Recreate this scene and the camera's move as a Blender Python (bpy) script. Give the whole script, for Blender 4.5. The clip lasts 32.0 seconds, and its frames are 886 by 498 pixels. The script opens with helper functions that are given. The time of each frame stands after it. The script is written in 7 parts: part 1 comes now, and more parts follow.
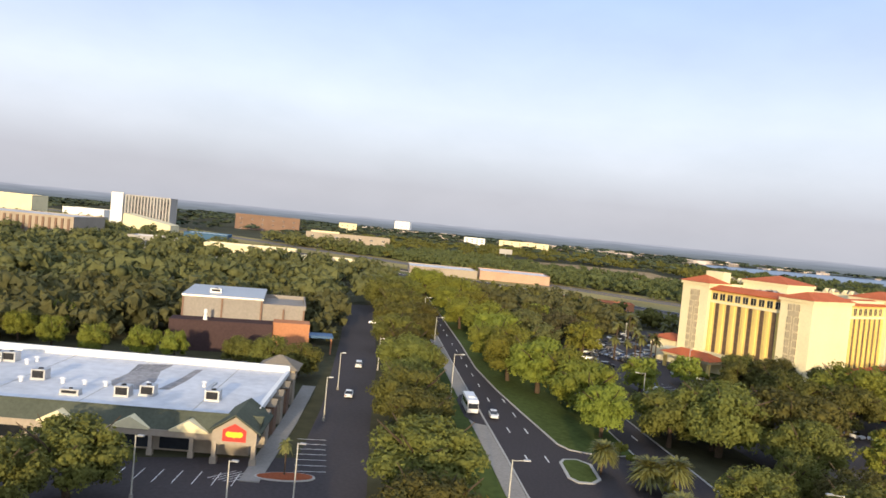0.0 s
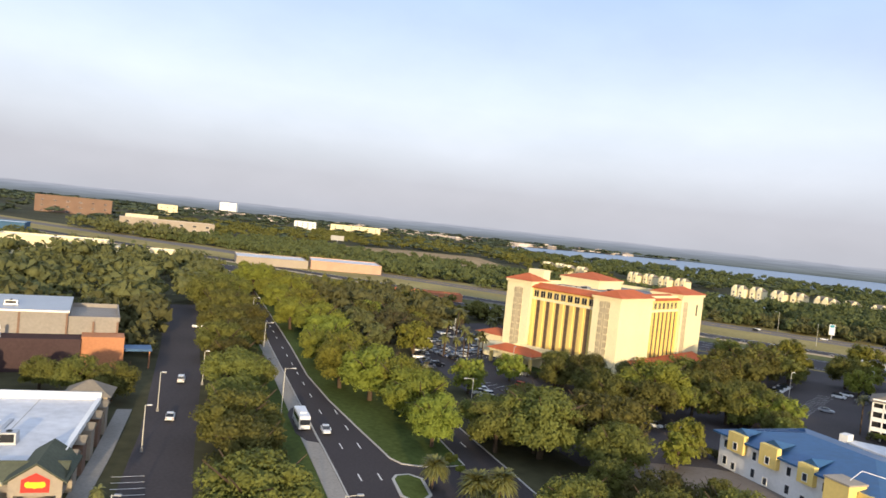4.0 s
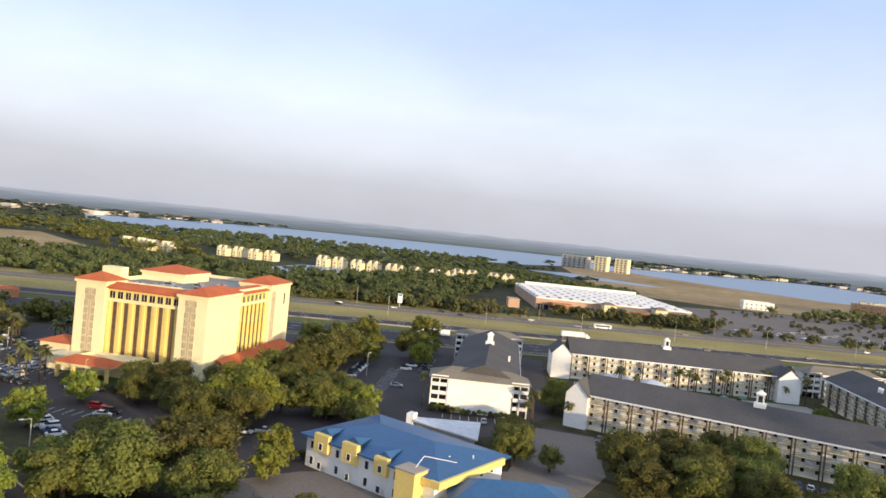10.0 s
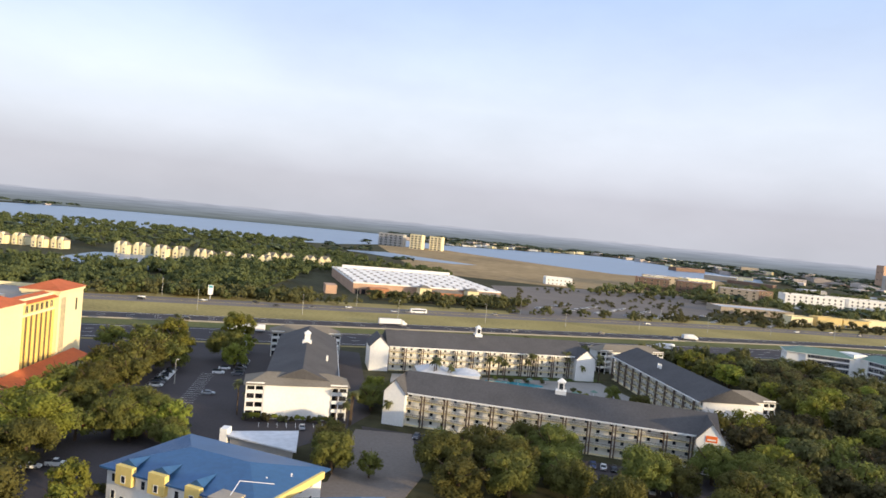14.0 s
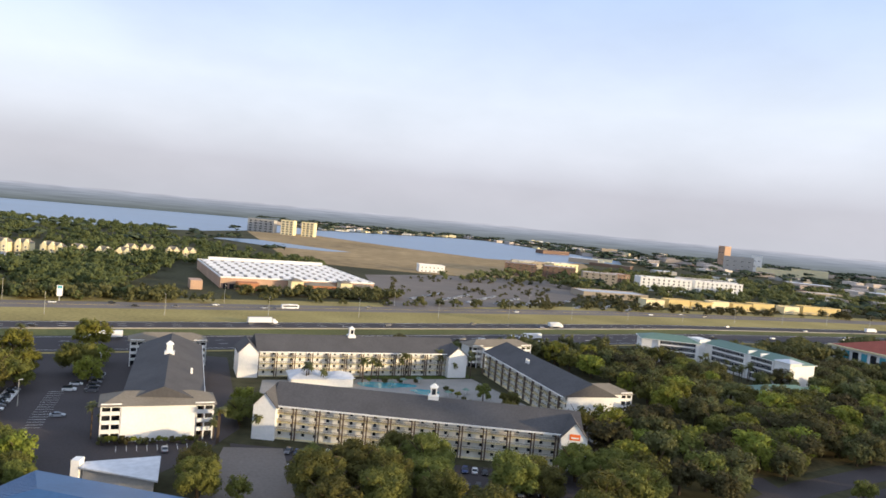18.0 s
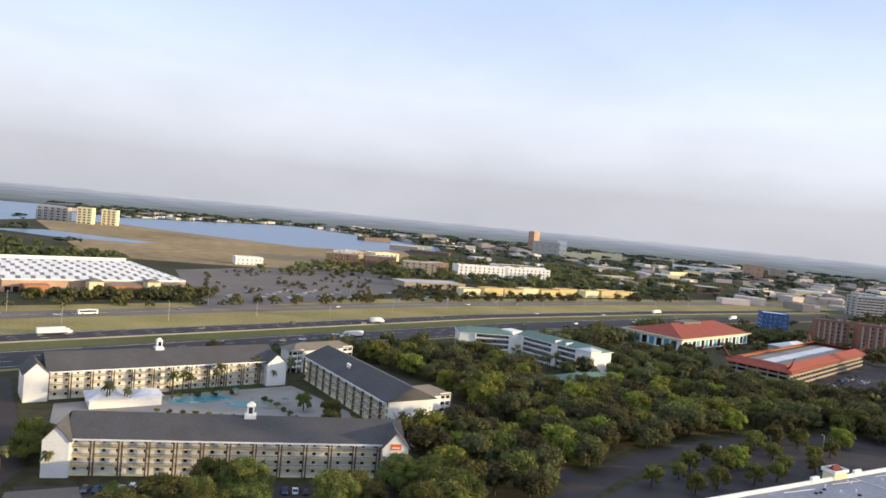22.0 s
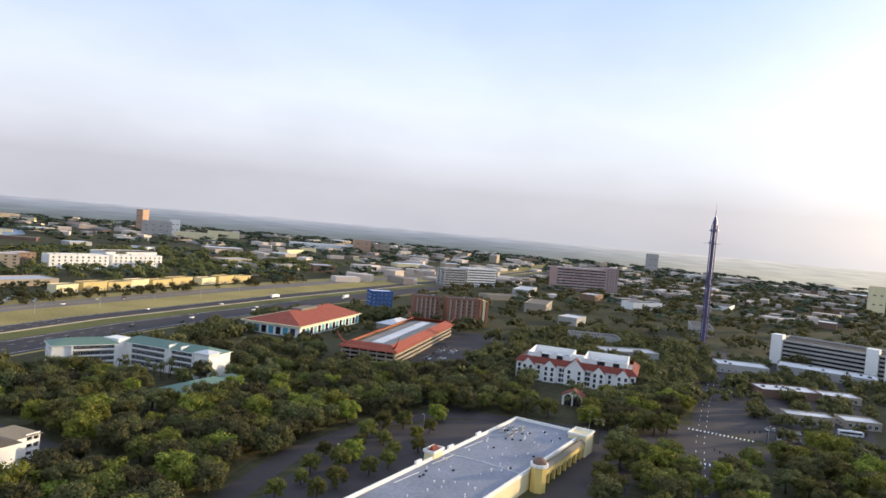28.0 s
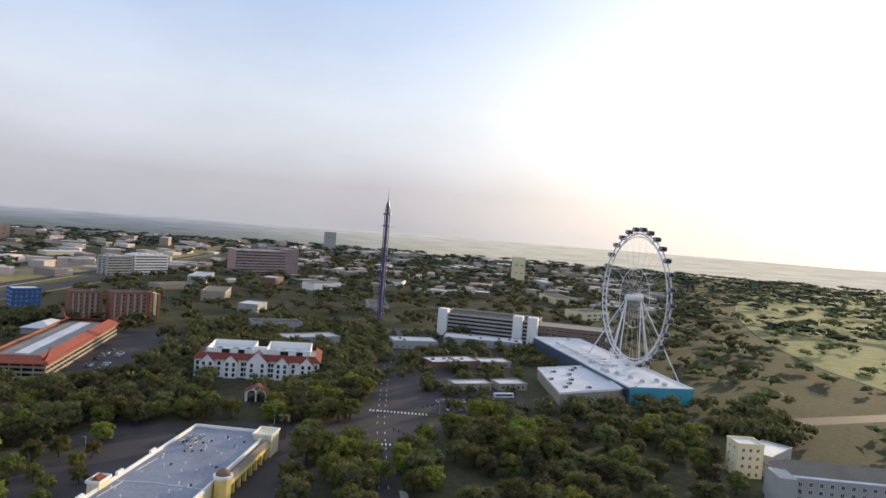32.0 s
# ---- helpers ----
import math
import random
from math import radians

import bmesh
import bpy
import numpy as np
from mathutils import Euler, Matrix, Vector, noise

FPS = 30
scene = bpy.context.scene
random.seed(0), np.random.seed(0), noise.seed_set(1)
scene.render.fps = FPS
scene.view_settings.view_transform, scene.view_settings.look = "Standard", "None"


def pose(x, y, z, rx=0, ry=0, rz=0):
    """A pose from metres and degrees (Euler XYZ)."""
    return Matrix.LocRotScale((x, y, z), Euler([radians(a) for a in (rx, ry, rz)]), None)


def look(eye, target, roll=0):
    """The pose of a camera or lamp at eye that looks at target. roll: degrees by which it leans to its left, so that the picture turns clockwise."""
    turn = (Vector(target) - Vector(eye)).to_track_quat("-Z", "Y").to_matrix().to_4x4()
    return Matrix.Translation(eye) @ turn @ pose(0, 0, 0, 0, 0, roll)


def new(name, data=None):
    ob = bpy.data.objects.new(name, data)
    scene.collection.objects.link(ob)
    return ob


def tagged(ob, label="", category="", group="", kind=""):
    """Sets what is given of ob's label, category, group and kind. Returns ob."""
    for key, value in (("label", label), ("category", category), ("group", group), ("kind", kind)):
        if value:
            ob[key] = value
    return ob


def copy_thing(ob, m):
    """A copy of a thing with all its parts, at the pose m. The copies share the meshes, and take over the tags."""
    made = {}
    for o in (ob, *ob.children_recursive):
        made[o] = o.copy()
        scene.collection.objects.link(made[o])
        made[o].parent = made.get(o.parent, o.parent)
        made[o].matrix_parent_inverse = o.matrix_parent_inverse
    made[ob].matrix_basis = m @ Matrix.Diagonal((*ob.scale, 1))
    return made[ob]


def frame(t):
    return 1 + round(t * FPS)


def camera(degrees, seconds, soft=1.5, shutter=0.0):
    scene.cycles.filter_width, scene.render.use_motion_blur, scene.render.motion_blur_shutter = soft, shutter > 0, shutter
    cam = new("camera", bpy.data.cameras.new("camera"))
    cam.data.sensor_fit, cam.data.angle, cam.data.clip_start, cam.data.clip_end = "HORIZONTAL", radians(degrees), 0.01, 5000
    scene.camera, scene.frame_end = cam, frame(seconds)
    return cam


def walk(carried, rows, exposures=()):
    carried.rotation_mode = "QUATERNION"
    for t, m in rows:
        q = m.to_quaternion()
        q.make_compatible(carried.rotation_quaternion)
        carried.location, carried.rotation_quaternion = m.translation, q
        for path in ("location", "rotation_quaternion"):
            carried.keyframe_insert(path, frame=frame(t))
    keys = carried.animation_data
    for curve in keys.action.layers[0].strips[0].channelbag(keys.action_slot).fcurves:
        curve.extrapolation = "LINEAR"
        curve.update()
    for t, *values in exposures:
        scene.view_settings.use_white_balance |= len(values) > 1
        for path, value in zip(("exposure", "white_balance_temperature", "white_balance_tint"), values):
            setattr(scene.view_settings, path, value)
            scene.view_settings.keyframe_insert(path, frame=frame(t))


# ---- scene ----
cam = camera(64.36, 32.0, soft=1.6)
# seconds, eye, heading clockwise from +y, pitch, lean to the left
PATH = [
    (0.0, -0.01, -0.01, 39.83, -66.794, -1.885, 5.521), (0.5, -0.22, -0.12, 40.60, -64.493, -1.832, 5.663),
    (1.0, -0.43, -0.24, 41.38, -62.233, -1.762, 5.829), (1.5, -0.63, -0.34, 42.18, -60.703, -1.819, 5.822),
    (2.0, -0.80, -0.42, 43.00, -59.563, -1.888, 5.800), (2.5, -0.95, -0.48, 43.82, -58.697, -2.000, 5.843),
    (4.5, -1.78, 0.10, 47.50, -50.270, -1.995, 5.945), (5.0, -2.07, 0.33, 48.39, -47.150, -1.893, 5.970),
    (5.5, -2.37, 0.57, 49.26, -43.837, -1.783, 6.017), (6.0, -2.67, 0.85, 50.11, -40.844, -1.708, 5.977),
    (6.5, -2.98, 1.15, 50.95, -37.880, -1.640, 5.918), (7.0, -3.28, 1.50, 51.79, -34.946, -1.576, 5.854),
    (7.5, -3.56, 1.86, 52.64, -32.232, -1.528, 5.853), (8.0, -3.79, 2.23, 53.50, -29.856, -1.511, 5.832),
    (8.5, -3.99, 2.59, 54.37, -27.695, -1.553, 5.845), (9.0, -4.15, 2.94, 55.25, -25.455, -1.561, 5.828),
    (9.5, -4.27, 3.26, 56.16, -23.046, -1.587, 5.880), (10.0, -4.38, 3.55, 57.10, -20.480, -1.590, 5.828),
    (10.5, -4.49, 3.79, 58.07, -17.999, -1.599, 5.777), (11.0, -4.59, 3.99, 59.05, -15.710, -1.654, 5.684),
    (11.5, -4.69, 4.14, 60.05, -13.573, -1.678, 5.740), (12.0, -4.79, 4.24, 61.07, -11.728, -1.762, 5.704),
    (12.5, -4.89, 4.32, 62.11, -9.944, -1.852, 5.573), (13.0, -5.00, 4.39, 63.16, -8.288, -1.945, 5.526),
    (13.5, -5.13, 4.47, 64.19, -6.934, -2.024, 5.475), (14.0, -5.27, 4.55, 65.22, -5.530, -2.120, 5.457),
    (14.5, -5.40, 4.66, 66.24, -4.226, -2.202, 5.434), (16.5, -5.64, 5.43, 70.28, 0.459, -2.530, 5.311),
    (17.0, -5.58, 5.70, 71.33, 1.825, -2.568, 5.294), (17.5, -5.50, 5.98, 72.39, 3.230, -2.649, 5.326),
    (18.0, -5.43, 6.27, 73.45, 4.804, -2.645, 5.339), (18.5, -5.37, 6.55, 74.52, 6.440, -2.687, 5.360),
    (19.0, -5.32, 6.85, 75.59, 7.899, -2.722, 5.271), (19.5, -5.29, 7.17, 76.66, 9.321, -2.767, 5.289),
    (20.0, -5.24, 7.52, 77.72, 10.814, -2.769, 5.261), (20.5, -5.18, 7.90, 78.78, 12.367, -2.764, 5.261),
    (21.0, -5.09, 8.31, 79.83, 14.406, -2.724, 5.285), (21.5, -5.00, 8.74, 80.87, 16.803, -2.681, 5.339),
    (22.0, -4.91, 9.19, 81.90, 19.302, -2.593, 5.409), (22.5, -4.81, 9.65, 82.92, 21.929, -2.510, 5.462),
    (23.0, -4.70, 10.13, 83.94, 24.450, -2.436, 5.466), (23.5, -4.58, 10.64, 84.97, 26.821, -2.373, 5.549),
    (24.0, -4.44, 11.16, 86.01, 28.910, -2.369, 5.570), (24.5, -4.28, 11.69, 87.06, 30.871, -2.362, 5.483),
    (26.5, -2.92, 13.96, 91.58, 39.832, -2.279, 5.201), (27.0, -2.36, 14.60, 92.62, 42.961, -2.183, 5.168),
    (27.5, -1.76, 15.24, 93.64, 46.233, -2.039, 5.191), (28.0, -1.12, 15.88, 94.62, 49.764, -1.906, 5.095),
    (28.5, -0.45, 16.50, 95.57, 52.883, -1.838, 5.070), (29.0, 0.24, 17.09, 96.50, 55.953, -1.777, 5.037),
    (29.5, 0.95, 17.64, 97.41, 58.975, -1.730, 4.917), (30.0, 1.66, 18.17, 98.31, 62.073, -1.705, 4.824),
    (30.5, 2.36, 18.68, 99.21, 65.311, -1.650, 4.795), (31.0, 3.05, 19.19, 100.11, 68.559, -1.640, 4.656),
    (31.5, 3.73, 19.70, 101.00, 71.481, -1.637, 4.497), (32.0, 4.41, 20.22, 101.90, 75.508, -1.615, 4.382),
]


def heading(x, y, z, yaw, pitch, roll):
    a, b = radians(yaw), radians(pitch)
    return look((x, y, z), (x + math.sin(a) * math.cos(b), y + math.cos(a) * math.cos(b), z + math.sin(b)), roll)


walk(cam, [(row[0], heading(*row[1:])) for row in PATH], [(0.0, 0.12), (6.0, 0.18), (24.0, 0.2), (28.0, 0.22), (30.0, 0.1), (32.0, -0.06)])

# ---- sky and sun ----
SUN_AZ, SUN_EL = 114.0, 8.5
world = bpy.data.worlds.new("sky")
scene.world = world
world.use_nodes = True
wn, wl = world.node_tree.nodes, world.node_tree.links
wn.clear()
sky = wn.new("ShaderNodeTexSky")
sky.sky_type, sky.sun_disc = "NISHITA", False
sky.sun_elevation, sky.sun_rotation = radians(SUN_EL), radians(SUN_AZ)
sky.air_density, sky.dust_density, sky.ozone_density, sky.altitude = 1.0, 2.0, 1.8, 30
clear = wn.new("ShaderNodeBackground")
clear.inputs["Strength"].default_value = 0.15
wl.new(sky.outputs[0], clear.inputs["Color"])
# thin morning cloud and haze, denser towards the horizon
where = wn.new("ShaderNodeTexCoord")
split = wn.new("ShaderNodeSeparateXYZ")
wl.new(where.outputs["Generated"], split.inputs[0])
veil = wn.new("ShaderNodeValToRGB")
wl.new(split.outputs["Z"], veil.inputs["Fac"])
steps = veil.color_ramp.elements
steps[0].position, steps[0].color = 0.0, (0.86, 0.86, 0.86, 1)
steps[1].position, steps[1].color = 1.0, (0.62, 0.62, 0.62, 1)
for place, amount in ((0.06, 0.84), (0.16, 0.72), (0.4, 0.62)):
    steps.new(place).color = (amount, amount, amount, 1)
stretch = wn.new("ShaderNodeMapping")
stretch.inputs["Scale"].default_value = (2.4, 2.4, 5.5)
wl.new(where.outputs["Generated"], stretch.inputs["Vector"])
cloud = wn.new("ShaderNodeTexNoise")
cloud.inputs["Scale"].default_value, cloud.inputs["Detail"].default_value, cloud.inputs["Roughness"].default_value = 1.6, 6, 0.55
wl.new(stretch.outputs[0], cloud.inputs["Vector"])
tint = wn.new("ShaderNodeValToRGB")
wl.new(split.outputs["Z"], tint.inputs["Fac"])
tones = tint.color_ramp.elements
tones[0].position, tones[0].color = 0.0, (0.56, 0.57, 0.64, 1)
tones[1].position, tones[1].color = 1.0, (0.85, 0.98, 1.26, 1)
for place, col in ((0.05, (0.58, 0.58, 0.67, 1)), (0.1, (0.78, 0.8, 0.91, 1)), (0.16, (0.9, 0.95, 1.08, 1)), (0.32, (0.62, 0.78, 1.13, 1))):
    tones.new(place).color = col
puff = wn.new("ShaderNodeMapRange")
puff.inputs["From Min"].default_value, puff.inputs["From Max"].default_value = 0.3, 0.75
puff.inputs["To Min"].default_value, puff.inputs["To Max"].default_value = 1.1, 0.95
wl.new(cloud.outputs["Fac"], puff.inputs["Value"])
hazy = wn.new("ShaderNodeBackground")
wl.new(tint.outputs["Color"], hazy.inputs["Color"])
wl.new(puff.outputs[0], hazy.inputs["Strength"])
blend = wn.new("ShaderNodeMixShader")
wl.new(veil.outputs["Color"], blend.inputs["Fac"])
wl.new(clear.outputs[0], blend.inputs[1])
wl.new(hazy.outputs[0], blend.inputs[2])
# bright haze round the low sun
facing = wn.new("ShaderNodeVectorMath")
facing.operation = "DOT_PRODUCT"
facing.inputs[1].default_value = (math.sin(radians(SUN_AZ)) * math.cos(radians(SUN_EL)), math.cos(radians(SUN_AZ)) * math.cos(radians(SUN_EL)), math.sin(radians(SUN_EL)))
wl.new(where.outputs["Generated"], facing.inputs[0])
halo = wn.new("ShaderNodeMapRange")
halo.interpolation_type = "SMOOTHSTEP"
halo.inputs["From Min"].default_value, halo.inputs["From Max"].default_value = 0.7, 1.02
halo.inputs["To Min"].default_value, halo.inputs["To Max"].default_value = 0.0, 0.45
wl.new(facing.outputs["Value"], halo.inputs["Value"])
aureole = wn.new("ShaderNodeBackground")
aureole.inputs["Color"].default_value = (1.0, 0.9, 0.72, 1)
wl.new(halo.outputs[0], aureole.inputs["Strength"])
both = wn.new("ShaderNodeAddShader")
wl.new(blend.outputs[0], both.inputs[0])
wl.new(aureole.outputs[0], both.inputs[1])
out = wn.new("ShaderNodeOutputWorld")
wl.new(both.outputs[0], out.inputs["Surface"])
sun = new("sun", bpy.data.lights.new("sun", "SUN"))
sun.data.energy, sun.data.angle, sun.data.color = 4.8, radians(0.6), (1.0, 0.78, 0.48)
sa, se = radians(SUN_AZ), radians(SUN_EL)
sun.matrix_world = look((math.sin(sa) * math.cos(se) * 900, math.cos(sa) * math.cos(se) * 900, math.sin(se) * 900), (0, 0, 0))

# ---- materials ----
def mat(name, col, rough=0.8, metal=0.0, var=0.18, big=0.06, fine=2.0, bump=0.0, random_tone=0.0, island=0.0, translucent=0.0, alpha_glass=False, warm=0.0):
    m = bpy.data.materials.new(name)
    m.use_nodes = True
    n, l = m.node_tree.nodes, m.node_tree.links
    p = n["Principled BSDF"]
    p.inputs["Roughness"].default_value, p.inputs["Metallic"].default_value = rough, metal
    p.inputs["Specular IOR Level"].default_value = 0.5 if rough < 0.65 else (0.22 if rough < 0.9 else 0.08)
    geo = n.new("ShaderNodeNewGeometry")
    a, b = n.new("ShaderNodeTexNoise"), n.new("ShaderNodeTexNoise")
    for tex, scale in ((a, big), (b, fine)):
        tex.inputs["Scale"].default_value, tex.inputs["Detail"].default_value = scale, 4
        l.new(geo.outputs["Position"], tex.inputs["Vector"])
    add = n.new("ShaderNodeMath")
    add.operation = "ADD"
    l.new(a.outputs["Fac"], add.inputs[0]), l.new(b.outputs["Fac"], add.inputs[1])
    value = add.outputs[0]
    spread = var
    for amount, kind in ((random_tone, "object"), (island, "island")):
        if amount:
            src = n.new("ShaderNodeObjectInfo").outputs["Random"] if kind == "object" else geo.outputs["Random Per Island"]
            mul = n.new("ShaderNodeMath")
            mul.operation = "MULTIPLY_ADD"
            mul.inputs[1].default_value = amount / max(var, 0.01)
            l.new(src, mul.inputs[0]), l.new(value, mul.inputs[2])
            value = mul.outputs[0]
            spread += amount / 2
    top = 2.0 + (random_tone + island) / max(var, 0.01)
    ramp = n.new("ShaderNodeMapRange")
    ramp.inputs["From Min"].default_value, ramp.inputs["From Max"].default_value = 0.25 * top, 0.75 * top
    ramp.inputs["To Min"].default_value, ramp.inputs["To Max"].default_value = 1 - 1.6 * spread, 1 + 1.6 * spread
    l.new(value, ramp.inputs["Value"])
    mix = n.new("ShaderNodeMix")
    mix.data_type, mix.blend_type = "RGBA", "MULTIPLY"
    mix.inputs["Factor"].default_value = 1.0
    mix.inputs["A"].default_value = (*col, 1)
    l.new(ramp.outputs[0], mix.inputs["B"])
    colour = mix.outputs["Result"]
    if warm:
        hue = n.new("ShaderNodeHueSaturation")
        off = n.new("ShaderNodeMapRange")
        off.inputs["To Min"].default_value, off.inputs["To Max"].default_value = 0.5 - warm, 0.5 + warm
        l.new(n.new("ShaderNodeObjectInfo").outputs["Random"], off.inputs["Value"])
        l.new(off.outputs[0], hue.inputs["Hue"]), l.new(colour, hue.inputs["Color"])
        colour = hue.outputs["Color"]
    l.new(colour, p.inputs["Base Color"])
    if bump:
        bm_ = n.new("ShaderNodeBump")
        bm_.inputs["Strength"].default_value, bm_.inputs["Distance"].default_value = 0.6, bump
        l.new(b.outputs["Fac"], bm_.inputs["Height"]), l.new(bm_.outputs[0], p.inputs["Normal"])
    if translucent:
        t, s = n.new("ShaderNodeBsdfTranslucent"), n.new("ShaderNodeMixShader")
        s.inputs["Fac"].default_value = translucent
        l.new(colour, t.inputs["Color"])
        l.new(p.outputs[0], s.inputs[1]), l.new(t.outputs[0], s.inputs[2])
        l.new(s.outputs[0], n["Material Output"].inputs["Surface"])
    return m


GRASS = mat("grass", (0.075, 0.098, 0.026), 0.95, var=0.3, big=0.03, fine=0.8)
EARTH = mat("wooded_ground", (0.068, 0.064, 0.034), 0.95, var=0.35, big=0.01, fine=0.25)
DRYGRASS = mat("dry_grass", (0.32, 0.255, 0.1), 0.95, var=0.32, big=0.02, fine=0.5)
MARSH = mat("marsh", (0.34, 0.24, 0.125), 0.95, var=0.3, big=0.006, fine=0.05)
ASPHALT = mat("asphalt", (0.062, 0.052, 0.051), 0.85, var=0.22, big=0.05, fine=1.5)
ROADTAR = mat("road_asphalt", (0.052, 0.043, 0.043), 0.8, var=0.2, big=0.04, fine=2.0)
CONCRETE = mat("concrete", (0.3, 0.28, 0.25), 0.9, var=0.15, big=0.1, fine=2.0)
PALETAR = mat("pale_asphalt", (0.2, 0.17, 0.145), 0.9, var=0.15, big=0.03, fine=1.0)
WATER = mat("water", (0.08, 0.16, 0.27), 0.3, var=0.15, big=0.004, fine=0.05, bump=0.1)
POOL = mat("pool_water", (0.06, 0.32, 0.38), 0.1, var=0.1)
PAINT = mat("road_paint", (0.75, 0.74, 0.7), 0.8, var=0.12)
YELLOWPAINT = mat("yellow_road_paint", (0.7, 0.5, 0.1), 0.8, var=0.12)
KERB = mat("kerb_concrete", (0.45, 0.43, 0.39), 0.9, var=0.15)
BARK = mat("bark", (0.09, 0.065, 0.045), 0.95, var=0.3, fine=6)
OAK = mat("oak_leaves", (0.149, 0.149, 0.036), 0.8, var=0.24, big=0.22, fine=1.4, bump=0.2, random_tone=0.2, island=0.06, translucent=0.3, warm=0.025)
FRESH = mat("fresh_leaves", (0.208, 0.219, 0.036), 0.8, var=0.24, big=0.22, fine=1.4, bump=0.2, random_tone=0.16, island=0.06, translucent=0.3, warm=0.025)
DARKLEAF = mat("dark_leaves", (0.116, 0.112, 0.044), 0.85, var=0.26, big=0.22, fine=1.4, bump=0.2, random_tone=0.3, island=0.06, translucent=0.3, warm=0.03)
PALM = mat("palm_fronds", (0.13, 0.13, 0.035), 0.6, var=0.2, random_tone=0.2, island=0.3, translucent=0.2)
WOODGREEN = mat("wood_leaves", (0.115, 0.135, 0.05), 0.85, var=0.24, big=0.1, fine=0.8, island=0.08, translucent=0.3)
FARWOOD = mat("far_woods", (0.065, 0.082, 0.05), 0.9, var=0.2, big=0.004, fine=0.05, island=0.15)
WHITE = mat("white_stucco", (0.84, 0.82, 0.78), 0.85, var=0.07, big=0.1, fine=1.5)
CREAM = mat("cream_stucco", (0.82, 0.71, 0.44), 0.85, var=0.07, big=0.1, fine=1.5)
YELLOW = mat("yellow_stucco", (0.8, 0.6, 0.2), 0.85, var=0.07, big=0.1, fine=1.5)
TAN = mat("tan_stucco", (0.38, 0.32, 0.25), 0.85, var=0.1, big=0.1, fine=1.5)
GREY = mat("grey_stucco", (0.42, 0.4, 0.37), 0.85, var=0.1, big=0.1, fine=1.5)
BROWN = mat("brown_stucco", (0.22, 0.14, 0.1), 0.85, var=0.12, big=0.1, fine=1.5)
RAILING = mat("dark_bronze_railing", (0.17, 0.135, 0.1), 0.7, var=0.1)
POSTS = mat("dark_timber_posts", (0.13, 0.095, 0.075), 0.85, var=0.15)
BRICKRED = mat("dull_red_roof", (0.32, 0.085, 0.055), 0.85, var=0.15, big=0.2, fine=1.5)
GOLD = mat("pale_gold_stucco", (0.62, 0.48, 0.22), 0.85, var=0.1, big=0.1, fine=1.5)
PEACH = mat("peach_stucco", (0.5, 0.33, 0.23), 0.85, var=0.12, big=0.1, fine=1.0)
BRICK = mat("orange_brick", (0.45, 0.2, 0.1), 0.85, var=0.12, big=0.1, fine=1.5)
WHITEROOF = mat("white_membrane_roof", (0.62, 0.62, 0.63), 0.6, var=0.16, big=0.08, fine=0.6)
GREYROOF = mat("grey_shingles", (0.1, 0.095, 0.095), 0.9, var=0.16, big=0.1, fine=1.5)
TANROOF = mat("tan_shingles", (0.22, 0.19, 0.15), 0.9, var=0.16, big=0.1, fine=1.5)
BLUEROOF = mat("blue_metal_roof", (0.03, 0.1, 0.22), 0.45, var=0.14, big=0.1, fine=0.8)
REDROOF = mat("red_clay_tiles", (0.5, 0.13, 0.05), 0.85, var=0.15, big=0.2, fine=1.5)
DEEPRED = mat("dark_red_roof", (0.2, 0.05, 0.035), 0.85, var=0.15, big=0.2, fine=1.5)
GREENROOF = mat("green_metal_roof", (0.12, 0.2, 0.15), 0.6, var=0.12, big=0.1, fine=0.8)
GLASS = mat("window_glass", (0.03, 0.035, 0.045), 0.12, var=0.2, big=0.3, fine=1.0, random_tone=0.3)
# near-black for dark parts, and as painted shade inside openings
DARK = mat("dark_parts_and_inner_shade", (0.025, 0.025, 0.028), 0.8, var=0.2)
METAL = mat("galvanised_metal", (0.5, 0.5, 0.5), 0.45, metal=0.7, var=0.1)
WHITEMETAL = mat("white_painted_steel", (0.75, 0.75, 0.76), 0.4, var=0.05)
PURPLE = mat("purple_painted_steel", (0.1, 0.09, 0.2), 0.5, var=0.1)
TURQUOISE = mat("turquoise_cladding", (0.06, 0.33, 0.42), 0.6, var=0.1)
REDSIGN = mat("red_sign", (0.55, 0.03, 0.02), 0.5, var=0.05)
YELLOWSIGN = mat("yellow_sign", (0.85, 0.6, 0.02), 0.5, var=0.05)
ORANGESIGN = mat("orange_sign", (0.8, 0.16, 0.02), 0.5, var=0.05)
MULCH = mat("red_mulch", (0.3, 0.09, 0.04), 0.95, var=0.25, fine=3)


